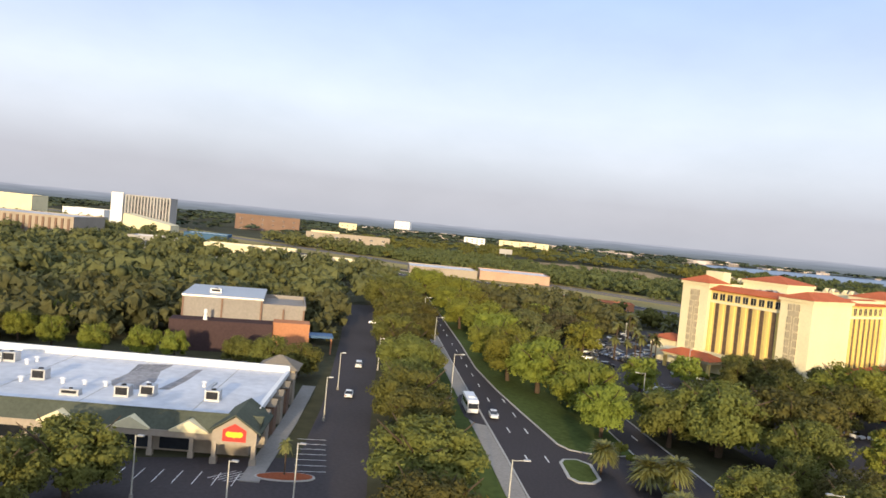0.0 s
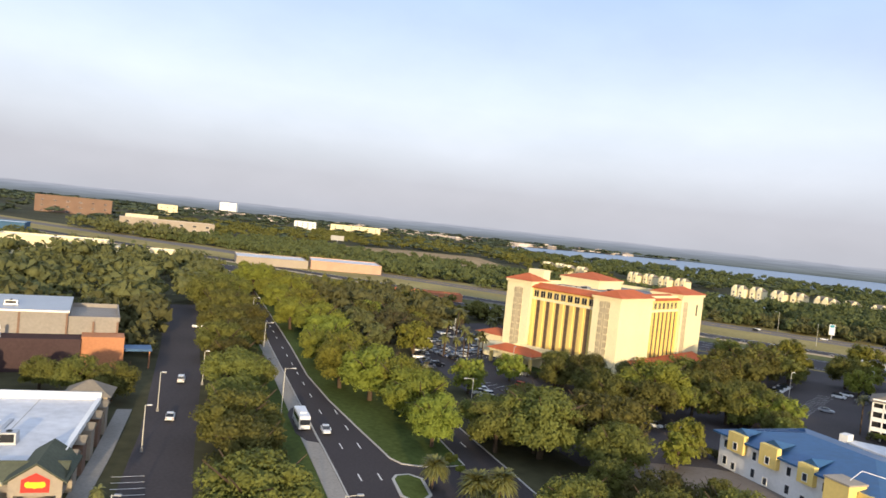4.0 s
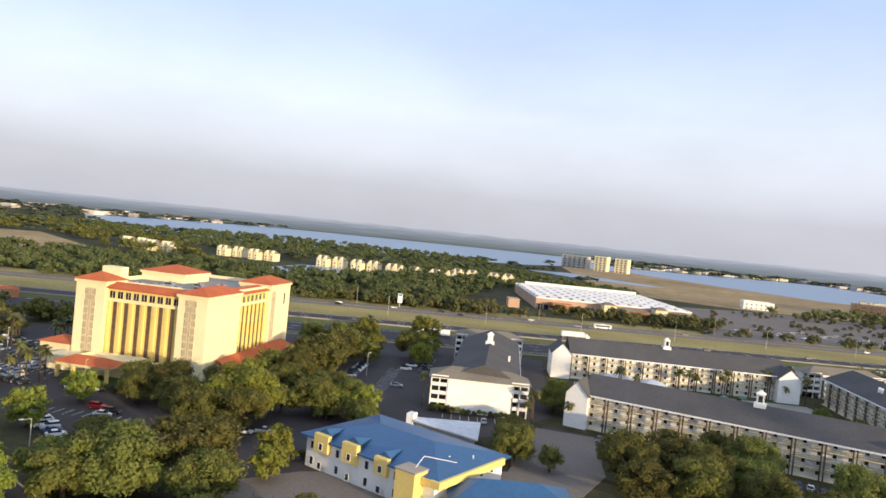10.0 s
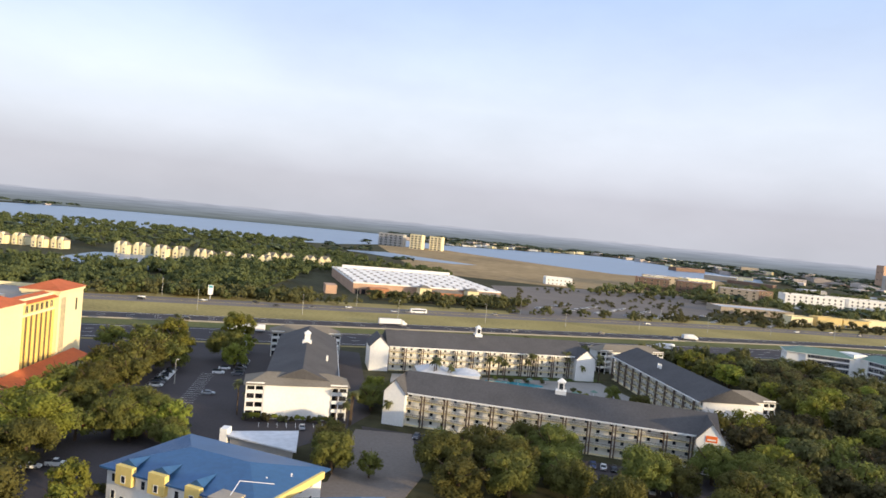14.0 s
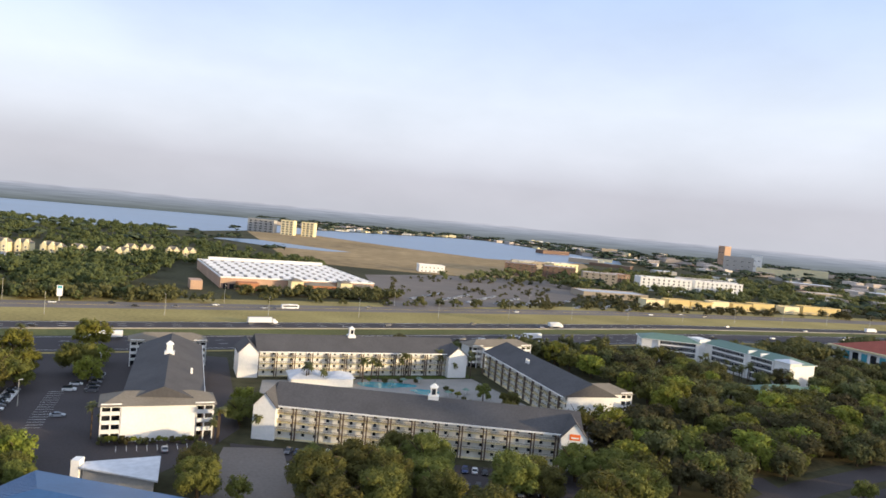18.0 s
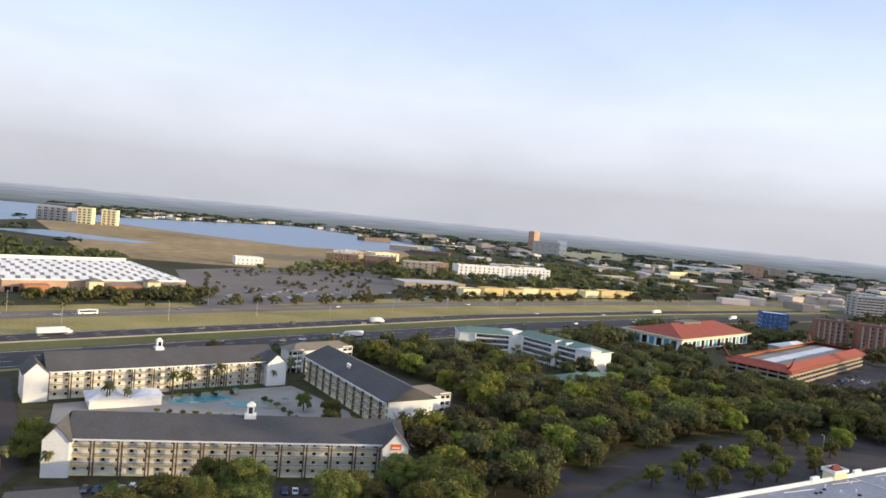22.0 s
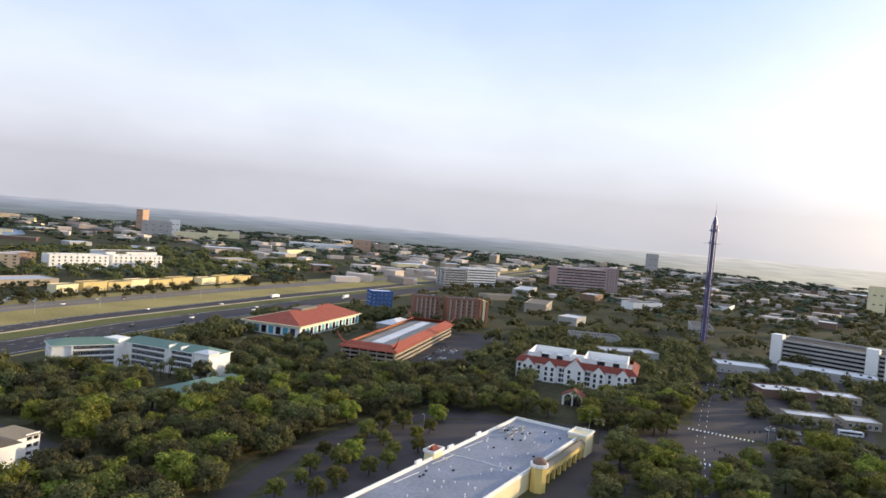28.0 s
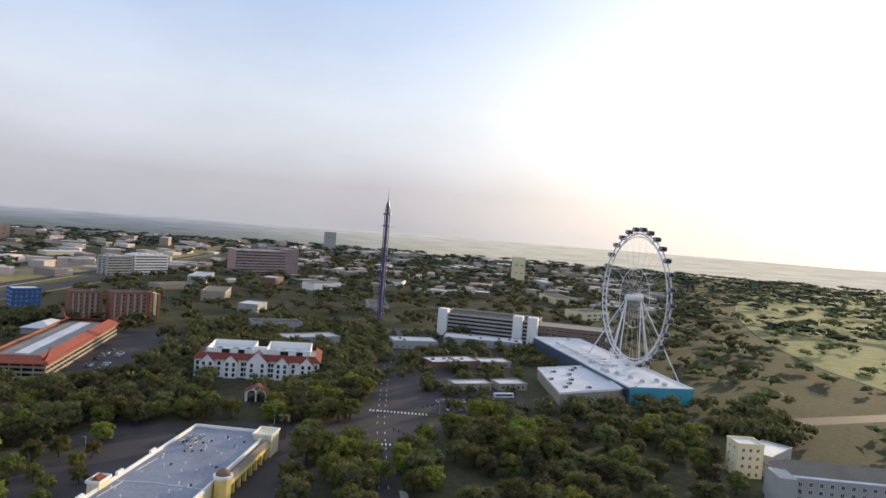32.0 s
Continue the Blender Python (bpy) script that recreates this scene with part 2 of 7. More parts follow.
# ---- mesh helpers ----
class Build:
    def __init__(self):
        self.v, self.f = [], []

    def quad(self, *pts):
        k = len(self.v)
        self.v += [tuple(p) for p in pts]
        self.f.append(tuple(range(k, k + len(pts))))
        return self

    def prism(self, pts, z0, z1):
        k, n = len(self.v), len(pts)
        self.v += [(x, y, z0) for x, y in pts] + [(x, y, z1) for x, y in pts]
        self.f += [tuple(range(k + n - 1, k - 1, -1)), tuple(range(k + n, k + 2 * n))]
        self.f += [(k + i, k + (i + 1) % n, k + n + (i + 1) % n, k + n + i) for i in range(n)]
        return self

    def box(self, x0, x1, y0, y1, z0, z1):
        return self.prism([(x0, y0), (x1, y0), (x1, y1), (x0, y1)], z0, z1)

    def tube(self, a, b, r0, r1, n=8):
        a, b = Vector(a), Vector(b)
        d = (b - a).normalized()
        s = d.orthogonal().normalized()
        t = d.cross(s)
        k = len(self.v)
        for c, r in ((a, r0), (b, r1)):
            self.v += [tuple(c + r * (math.cos(w) * s + math.sin(w) * t)) for w in (i * math.tau / n for i in range(n))]
        self.f += [(k + i, k + (i + 1) % n, k + n + (i + 1) % n, k + n + i) for i in range(n)]
        self.f += [tuple(range(k + n - 1, k - 1, -1)), tuple(range(k + n, k + 2 * n))]
        return self

    def gable(self, x0, x1, y0, y1, z0, z1, hip0=0.0, hip1=0.0):
        """Roof with its ridge along x; hip0, hip1: how far the ridge stops short of either end."""
        m = (y0 + y1) / 2
        k = len(self.v)
        self.v += [(x0, y0, z0), (x1, y0, z0), (x1, y1, z0), (x0, y1, z0), (x0 + hip0, m, z1), (x1 - hip1, m, z1)]
        self.f += [(k, k + 1, k + 5, k + 4), (k + 2, k + 3, k + 4, k + 5), (k + 1, k + 2, k + 5), (k + 3, k, k + 4), (k + 3, k + 2, k + 1, k)]
        return self

    def mesh(self, name, material):
        me = bpy.data.meshes.new(name)
        me.from_pydata(self.v, [], self.f)
        me.materials.append(material)
        me.validate()
        return me


def part(name, b, material, parent, label=""):
    ob = new(name, b.mesh(name, material) if isinstance(b, Build) else b)
    ob.parent = parent
    return tagged(ob, label)


def piece(name, me, parent, x, y, z, rz=0.0):
    ob = new(name, me)
    ob.parent = parent
    ob.location, ob.rotation_euler = (x, y, z), (0, 0, radians(rz))
    return ob


def thing(name, label, category, x=0.0, y=0.0, rz=0.0, z=0.0, group="", kind=""):
    ob = new(name)
    ob.empty_display_size = 0.5
    ob.matrix_basis = pose(x, y, z, 0, 0, rz)
    return tagged(ob, label, category, group, kind)


def solid(name, b, material, label, category="", kind="structure"):
    return tagged(new(name, b.mesh(name, material)), label, category, "", kind)


def strip(pts, width, z0, z1, b=None, side=0.0):
    """A band of that width along a line of points, side metres to the left of it."""
    b = b or Build()
    pts = [Vector(p) for p in pts]
    left = []
    for i, p in enumerate(pts):
        d = (pts[min(i + 1, len(pts) - 1)] - pts[max(i - 1, 0)]).normalized()
        left.append(Vector((-d.y, d.x)))
    for i in range(len(pts) - 1):
        a, c = pts[i], pts[i + 1]
        la, lc = left[i], left[i + 1]
        b.prism([tuple(a + la * (side - width / 2)), tuple(c + lc * (side - width / 2)), tuple(c + lc * (side + width / 2)), tuple(a + la * (side + width / 2))], z0, z1)
    return b

# ---- ground ----
g = Build()
ring = [(math.cos(i * math.tau / 64) * 4900, math.sin(i * math.tau / 64) * 4900) for i in range(64)]
g.prism(ring, -3.0, 0.0)
solid("ground", g, EARTH, "dark wooded ground that reaches the horizon", "ground")


def sheet(name, pts, z, material, label, category="ground"):
    return solid(name, Build().prism(pts, -0.5, z), material, label, category)


FA = radians(25)
FU, FN = Vector((math.cos(FA), math.sin(FA))), Vector((-math.sin(FA), math.cos(FA)))
BEND = [(-1500, 0), (-400, 0), (450, 0), (700, -24), (1100, -80), (1700, -150), (3200, -220)]


def shift(s):
    return float(np.interp(s, [b[0] for b in BEND], [b[1] for b in BEND]))


def freeway(n):
    return [tuple(FU * s + FN * (n + o)) for s, o in BEND]


def onroad(s, n):
    p = FU * s + FN * (n + shift(s))
    return p.x, p.y


solid("verge", strip(freeway(431), 172, -0.5, 0.05), DRYGRASS, "dry yellow-green grass along the freeway", "grass")
solid("median_grass", strip(freeway(393), 17, -0.5, 0.09), mat("median_turf", (0.13, 0.13, 0.05), 0.95, var=0.3, big=0.02, fine=0.5), "olive grass median between the carriageways", "grass")
near_lanes = solid("freeway_near", strip(freeway(366), 36, -0.5, 0.12), ROADTAR, "dark asphalt freeway carriageway with lane lines", "road")
far_lanes = solid("freeway_far", strip(freeway(413.5), 21, -0.5, 0.12), ROADTAR, "dark asphalt freeway carriageway with lane lines", "road")
frontage = solid("frontage_road", strip(freeway(482), 26, -0.5, 0.1), PALETAR, "pale worn frontage road beside the freeway", "road")
solid("barrier", strip(freeway(402), 0.4, 0, 0.8), CONCRETE, "low pale concrete barrier along the carriageway", "barrier")
for road, n, me in ((near_lanes, 352, PAINT), (near_lanes, 381, PAINT), (far_lanes, 404.5, PAINT), (far_lanes, 422.5, PAINT), (frontage, 482, YELLOWPAINT)):
    part("edge_line", strip(freeway(n)[1:4], 0.3, 0.1, 0.14), me, road)
lane = Build().box(-2.2, 2.2, -0.12, 0.12, 0, 0.02).mesh("lane_dash", PAINT)
for road, n in ((near_lanes, 362), (near_lanes, 371), (far_lanes, 410.5), (far_lanes, 416.5)):
    for s in range(-60, 440, 14):
        x, y = onroad(s, n)
        piece("lane_dash", lane, road, x, y, 0.125, 25)

LAKE = [(-1312, 1202), (-1160, 1132), (-957, 966), (-865, 1026), (-715, 1110), (-562, 1238), (-372, 1445), (-316, 1640), (-178, 1704), (-60, 1570), (60, 1450), (190, 1345), (330, 1400), (551, 1613), (602, 1785), (516, 1990), (445, 2224), (350, 2500), (209, 2448), (88, 2324), (-20, 2213), (-116, 2114), (-197, 2042), (-330, 2150), (-420, 2600), (-818, 3036), (-1489, 2700), (-1580, 1800), (-1580, 1446)]
sheet("lake", LAKE, 0.25, WATER, "wide calm blue lake with wooded shores", "lake")
sheet("pond", [(-440, 707), (-420, 600), (-340, 575), (-300, 600), (-330, 690), (-398, 749)], 0.2, WATER, "small pond before the lakeside houses", "pond")
sheet("inlet", [(-305, 1245), (-200, 1160), (-95, 1146), (-60, 1180), (-130, 1228), (-240, 1310)], 0.3, WATER, "narrow inlet of grey-blue water", "inlet")
sheet("marsh", [(-180, 1120), (-120, 900), (60, 880), (330, 1000), (420, 1480), (283, 1505), (17, 1580), (-178, 1705), (-310, 1600)], 0.2, MARSH, "brown reed marsh at the lake's edge", "marsh")
sheet("meadow", [(-640, 285), (-575, 330), (-545, 400), (-560, 510), (-640, 590), (-830, 690), (-890, 600), (-900, 470), (-830, 310)], 0.15, MARSH, "brown cleared land beyond the trees", "field")
sheet("outlet_lot", [(-2, 548), (4, 620), (-14, 700), (-24, 800), (60, 872), (222, 940), (236, 800), (178, 690), (96, 604), (30, 556)], 0.15, PALETAR, "wide pale car park of the outlet store", "car park")

IDRIVE = [(-420, 158), (-330, 131), (-221, 97), (-150, 75), (-111, 63.1), (-91, 56.8), (-40, 44), (40, 40), (130, 52), (200, 72), (262, 97), (345, 128), (430, 156), (520, 184), (680, 230)]
avenue = solid("avenue", strip(IDRIVE, 11.4, -0.5, 0.03, side=5.6), ROADTAR, "dark asphalt avenue with white lane lines", "road")
counter = solid("counter_avenue", strip(IDRIVE[:10], 7.2, -0.5, 0.034, side=30.3), ROADTAR, "dark asphalt carriageway beyond the planted median", "road")
UPPER = [(-86, 57.2), (-40, 46), (40, 40), (130, 52), (200, 72)]
sheet("median_opening", [(-118, 76), (-84, 65), (-80, 84), (-113, 96)], 0.028, ROADTAR, "asphalt turning place through the median", "road")
sheet("traffic_island", [(-105.5, 72.5), (-104, 70.8), (-97, 68), (-94.5, 68.4), (-93.6, 71), (-95, 73.4), (-102, 76.4), (-105, 75.2)], 0.18, KERB, "kerbed island with grass in the turning place", "island")
sheet("island_grass", [(-104.9, 72.6), (-103.6, 71.2), (-97, 68.6), (-95, 69), (-94.3, 70.9), (-95.4, 72.9), (-102, 75.7), (-104.6, 74.8)], 0.21, GRASS, "clipped grass on the kerbed island", "grass")
median = solid("planted_median", strip(UPPER, 15, -0.5, 0.16, side=19), GRASS, "mown green grass median between the carriageways", "grass")
MEDIAN = [(-418, 164.5), (-328, 137.5), (-219, 103.6), (-180, 90.8), (-155, 84.6), (-133.3, 80.2), (-120.5, 77.8), (-113.5, 76.4), (-110, 76.9), (-107.8, 79.2), (-105.8, 83), (-104.9, 88.2), (-141.8, 100.4), (-212.8, 122.6), (-322, 156.6), (-412, 183.6)]
solid("planted_median", Build().prism(MEDIAN, -0.5, 0.16), GRASS, "mown green grass median with a rounded nose", "grass")
solid("kerb", strip(MEDIAN, 0.35, 0, 0.2), KERB, "pale concrete kerb round the median", "kerb")
for s in (11.5, 26.5):
    solid("kerb", strip(UPPER, 0.3, 0, 0.2, side=s), KERB, "pale concrete kerb along the median", "kerb")
solid("kerb", strip(IDRIVE[:10], 0.3, 0, 0.18, side=34.0), KERB, "pale concrete kerb beyond the counter carriageway", "kerb")
for s in (0.1,):
    solid("kerb", strip(IDRIVE[:10], 0.3, 0, 0.18, side=s), KERB, "pale concrete kerb along the pavement", "kerb")
solid("pavement", strip(IDRIVE[:11], 3.2, -0.5, 0.15, side=-1.75), mat("grey_paving", (0.33, 0.3, 0.26), 0.9, var=0.15, big=0.1, fine=2.0), "pale concrete pavement beside the avenue", "pavement")
solid("tree_strip", strip(IDRIVE[:10], 12.6, -0.5, 0.12, side=-9.7), GRASS, "grass strip planted with street trees", "grass")
sheet("bus_bay", [(-152, 75.5), (-150, 72.2), (-146, 69.6), (-133, 65.6), (-128, 65.6), (-126, 67.4)], 0.17, ROADTAR, "asphalt bus bay beside the avenue", "road")
sheet("junction", [(302, 98), (366, 112), (378, 140), (366, 166), (322, 156), (296, 122)], 0.04, ASPHALT, "wide brown-grey paved road junction", "road")
solid("cross_street", strip([(262, 330), (287, 222), (318, 165), (345, 120), (395, 40), (455, -60), (560, -200)], 15, -0.5, 0.036), ROADTAR, "asphalt side street through the junction", "road")
for side in (3.9, 7.6, 30.4):
    road = avenue if side < 20 else counter
    pts = [Vector(p) for p in IDRIVE]
    for i in range(1, 13 if side < 20 else 8):
        a, b = pts[i], pts[i + 1]
        d = (b - a).normalized()
        n = Vector((-d.y, d.x))
        for k in range(int((b - a).length / 12)):
            p = a + d * (k * 12 + 3) + n * side
            piece("lane_dash", lane, road, p.x, p.y, 0.04, math.degrees(math.atan2(d.y, d.x))).scale = (0.75, 1, 1)
zebra = Build().box(-0.35, 0.35, -1.6, 1.6, 0, 0.02).mesh("crossing_bar", PAINT)
for (x0, y0), (x1, y1) in (((309, 133), (320, 104)), ((367, 148), (374, 118)), ((316, 166), (366, 174))):
    for k in range(17):
        piece("crossing_bar", zebra, avenue, x0 + (x1 - x0) * k / 16, y0 + (y1 - y0) * k / 16, 0.045, math.degrees(math.atan2(y1 - y0, x1 - x0)))

drive = sheet("service_road", [(-126, -75), (-70, -70), (-60, 10), (-80, 24), (-95, 32.5), (-126, 42.5), (-180, 61), (-310, 101), (-310, 88), (-222, 62), (-142, 37), (-112, 26)], 0.02, ASPHALT, "worn grey asphalt service road and parking", "road")
solid("plaza_walk", strip([(-104, 14), (-132, 25), (-160, 35)], 3.0, 0, 0.16, side=-3.2), CONCRETE, "concrete walk along the shops", "pavement")
lot = sheet("hotel_car_park", [(-262, 205), (-212, 148), (-150, 126), (-96, 112), (-52, 205), (-46, 232), (-72, 332), (-170, 338), (-262, 250)], 0.02, ASPHALT, "dark asphalt car park with white stalls", "car park")
sheet("hotel_garden", [(-186, 166), (-154, 172), (-136, 186), (-130, 215), (-138, 262), (-190, 265), (-205, 190)], 0.1, GRASS, "shrub beds and grass round the hotel", "grass")
sheet("inn_forecourt", [(-96, 122), (-60, 108), (-30, 130), (-22, 182), (-30, 216), (-47, 214), (-44, 170), (-84, 140)], 0.1, PALETAR, "pale worn forecourt of the inn", "pavement")
lodge_lot = sheet("lodge_car_park", [(-46, 218), (-40, 196), (62, 186), (100, 270), (78, 345), (66, 240), (60, 208)], 0.022, ASPHALT, "dark asphalt car park before the lodge", "car park")
sheet("courtyard", [(-44, 246), (56, 238), (58, 285), (40, 325), (-50, 296)], 0.1, CONCRETE, "pale paved courtyard between the lodge wings", "courtyard")
sheet("court_lawn", [(-8, 312), (20, 319), (42, 328), (38, 333), (-12, 319)], 0.145, GRASS, "green lawn and hedges in the courtyard", "grass")


def blob(x, y, rx, ry, n=24, wob=0.2, rot=0.0):
    pts = []
    for i in range(n):
        w = i * math.tau / n
        r = 1 + wob * math.sin(2 * w + x) + wob * 0.6 * math.sin(3 * w + y)
        px, py = rx * r * math.cos(w), ry * r * math.sin(w)
        c, s = math.cos(radians(rot)), math.sin(radians(rot))
        pts.append((x + px * c - py * s, y + px * s + py * c))
    return pts


for x, y, rx, ry in ((0, 302, 12, 5), (17, 295, 7, 3.5)):
    sheet("pool", blob(x, y, rx, ry), 0.18, POOL, "turquoise swimming pool in the courtyard", "pool")
sheet("hotel_pool", blob(166, 371, 8, 4, rot=-15), 0.16, POOL, "turquoise swimming pool by the green-roofed hotel", "pool")
sheet("hotel_deck", blob(166, 372, 14, 9, rot=-15), 0.12, CONCRETE, "pale pool deck by the green-roofed hotel", "pavement")
ramp = solid("ramp_road", strip([(60, 160), (100, 188), (131, 210), (176, 233), (225, 243), (265, 240), (289, 221)], 10, -0.5, 0.05), ASPHALT, "curving grey asphalt access road", "road")
sheet("retail_yard", [(70, 150), (150, 176), (273, 198), (286, 216), (262, 232), (222, 234), (178, 224), (135, 202), (95, 178)], 0.025, ASPHALT, "dark asphalt yard behind the retail strip", "car park")
sheet("retail_front", [(130, 84), (180, 136), (281, 162), (306, 168), (312, 152), (290, 138), (228, 120), (186, 96)], 0.028, ASPHALT, "asphalt parking before the retail strip", "car park")
sheet("scrub", [(110, 215), (135, 222), (178, 246), (228, 256), (280, 250), (260, 275), (180, 262), (120, 235)], 0.1, mat("scrub_bank", (0.1, 0.083, 0.04), 0.95, var=0.4, big=0.05, fine=0.5), "reddish dry grass bank beside the access road", "grass")
sheet("garage_lot", [(341, 331), (372, 312), (516, 380), (496, 416)], 0.03, ASPHALT, "asphalt lot beside the parking garage", "car park")
sheet("plaza", [(375, 140), (388, 60), (520, 95), (640, 130), (660, 240), (540, 210), (430, 165)], 0.012, ASPHALT, "paved lots and lanes of the leisure district", "car park")
solid("loop_lane", strip([(180, 310), (215, 322), (245, 318), (262, 302), (250, 292), (225, 296), (200, 300)], 5, -0.5, 0.06), PALETAR, "pale looping driveway among the trees", "road")
solid("east_lane", strip([(118, 200), (112, 262), (96, 330), (84, 372), (60, 400)], 9, -0.5, 0.04), ASPHALT, "narrow shaded asphalt lane beside the lodge", "road")
sheet("south_field", blob(1500, -560, 1050, 330, 40, 0.12, -14), 0.3, mat("bright_grass", (0.24, 0.235, 0.1), 0.95, var=0.3, big=0.008, fine=0.08), "wide bright grassy land beyond the wheel", "field")

# far plain behind all else; its haze is a painted glow, paler upward
rim, rimmat = Build(), bpy.data.materials.new("painted_haze_glow")
STEPS = ((2700, 1.5), (3300, 12), (4000, 27), (4700, 46), (4760, 50))
for i in range(180):
    w0, w1 = i * math.tau / 180, (i + 1) * math.tau / 180
    for k, ((r0, z0), (r1, z1)) in enumerate(zip(STEPS, STEPS[1:])):
        edge = [(r, w, z * (1 + (0.12 * noise.noise((r * 0.004, math.sin(w) * 9, math.cos(w) * 9)) if z > 2 else 0))) for r, w, z in ((r0, w0, z0), (r0, w1, z0), (r1, w1, z1), (r1, w0, z1))]
        rim.quad(*[(r * math.cos(w), r * math.sin(w), z) for r, w, z in edge])
rimmat.use_nodes = True
rn, rl = rimmat.node_tree.nodes, rimmat.node_tree.links
rn.clear()
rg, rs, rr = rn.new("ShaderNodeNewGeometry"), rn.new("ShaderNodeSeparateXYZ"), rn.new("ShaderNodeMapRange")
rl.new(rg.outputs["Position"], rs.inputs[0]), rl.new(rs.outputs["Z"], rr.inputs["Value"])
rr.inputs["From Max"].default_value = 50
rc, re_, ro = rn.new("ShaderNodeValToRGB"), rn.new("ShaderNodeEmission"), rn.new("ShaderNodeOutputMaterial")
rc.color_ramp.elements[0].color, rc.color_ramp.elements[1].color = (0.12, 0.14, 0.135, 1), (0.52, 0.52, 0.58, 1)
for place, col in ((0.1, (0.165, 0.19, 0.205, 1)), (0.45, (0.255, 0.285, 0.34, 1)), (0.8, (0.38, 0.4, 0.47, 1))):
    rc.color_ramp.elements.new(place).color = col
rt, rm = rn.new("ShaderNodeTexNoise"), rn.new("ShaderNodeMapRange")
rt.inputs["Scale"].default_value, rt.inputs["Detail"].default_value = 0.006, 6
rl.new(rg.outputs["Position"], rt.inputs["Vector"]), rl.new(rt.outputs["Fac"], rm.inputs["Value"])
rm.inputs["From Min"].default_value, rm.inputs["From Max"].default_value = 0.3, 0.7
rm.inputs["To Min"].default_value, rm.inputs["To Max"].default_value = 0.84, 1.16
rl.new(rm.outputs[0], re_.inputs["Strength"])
# the painted haze turns warmer and brighter towards the low sun
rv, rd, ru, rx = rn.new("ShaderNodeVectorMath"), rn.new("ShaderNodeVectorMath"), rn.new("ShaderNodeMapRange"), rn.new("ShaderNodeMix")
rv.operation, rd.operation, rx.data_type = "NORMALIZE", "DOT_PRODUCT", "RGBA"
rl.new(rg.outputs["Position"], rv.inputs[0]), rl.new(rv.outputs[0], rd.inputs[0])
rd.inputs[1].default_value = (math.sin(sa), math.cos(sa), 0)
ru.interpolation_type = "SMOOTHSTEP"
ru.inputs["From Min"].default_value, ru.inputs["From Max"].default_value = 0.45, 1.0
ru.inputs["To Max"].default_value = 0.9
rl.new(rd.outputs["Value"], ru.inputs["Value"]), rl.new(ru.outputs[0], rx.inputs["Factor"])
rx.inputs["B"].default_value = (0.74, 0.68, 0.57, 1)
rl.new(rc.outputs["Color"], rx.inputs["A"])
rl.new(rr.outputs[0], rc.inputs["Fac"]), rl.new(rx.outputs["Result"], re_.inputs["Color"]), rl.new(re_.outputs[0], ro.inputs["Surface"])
solid("backdrop", rim, rimmat, "glowing backdrop with painted blue-grey haze over wooded distance", "backdrop")

# stall lines
stall = Build().box(-0.06, 0.06, -2.5, 2.5, 0, 0.012).mesh("stall_line", PAINT)
for x0, y0, rz, n, road, step in ((-160, 140, 13, 9, lot, 2.7), (-215, 160, 20, 14, lot, 2.7), (-118, 215, 105, 16, lot, 2.7), (-104, 220, 105, 16, lot, 2.7),
                                  (-75, 207, 19, 10, lot, 2.7), (-130, 128, -28, 8, lot, 2.7), (-35, 203, -7, 30, lodge_lot, 2.7)):
    d = Vector((math.cos(radians(rz)), math.sin(radians(rz))))
    for k in range(n):
        piece("stall_line", stall, road, x0 + d.x * step * k, y0 + d.y * step * k, 0.025, rz)

for k in range(8):
    piece("stall_line", stall, drive, -109.6 + 0.82 * k, -3.1 + 2.62 * k, 0.025, 69)
for k in range(7):
    piece("stall_line", stall, drive, -121 + 2.55 * k, 30.3 - 0.62 * k, 0.025, -14)
for k in range(5):
    piece("stall_line", stall, drive, -106.4 + 0.5 * k, 13.6 + 0.7 * k, 0.025, 28)

# ---- trees ----
ICO_V = [(0, 0, 1)] + [(0.894 * math.cos(i * math.tau / 5), 0.894 * math.sin(i * math.tau / 5), 0.447) for i in range(5)] + [(0.894 * math.cos((i + 0.5) * math.tau / 5), 0.894 * math.sin((i + 0.5) * math.tau / 5), -0.447) for i in range(5)] + [(0, 0, -1)]
ICO_F = [(0, 1 + i, 1 + (i + 1) % 5) for i in range(5)] + [(1 + i, 6 + i, 1 + (i + 1) % 5) for i in range(5)] + [(1 + (i + 1) % 5, 6 + i, 6 + (i + 1) % 5) for i in range(5)] + [(11, 6 + (i + 1) % 5, 6 + i) for i in range(5)]
ICO_V, ICO_F = np.array(ICO_V), np.array(ICO_F)


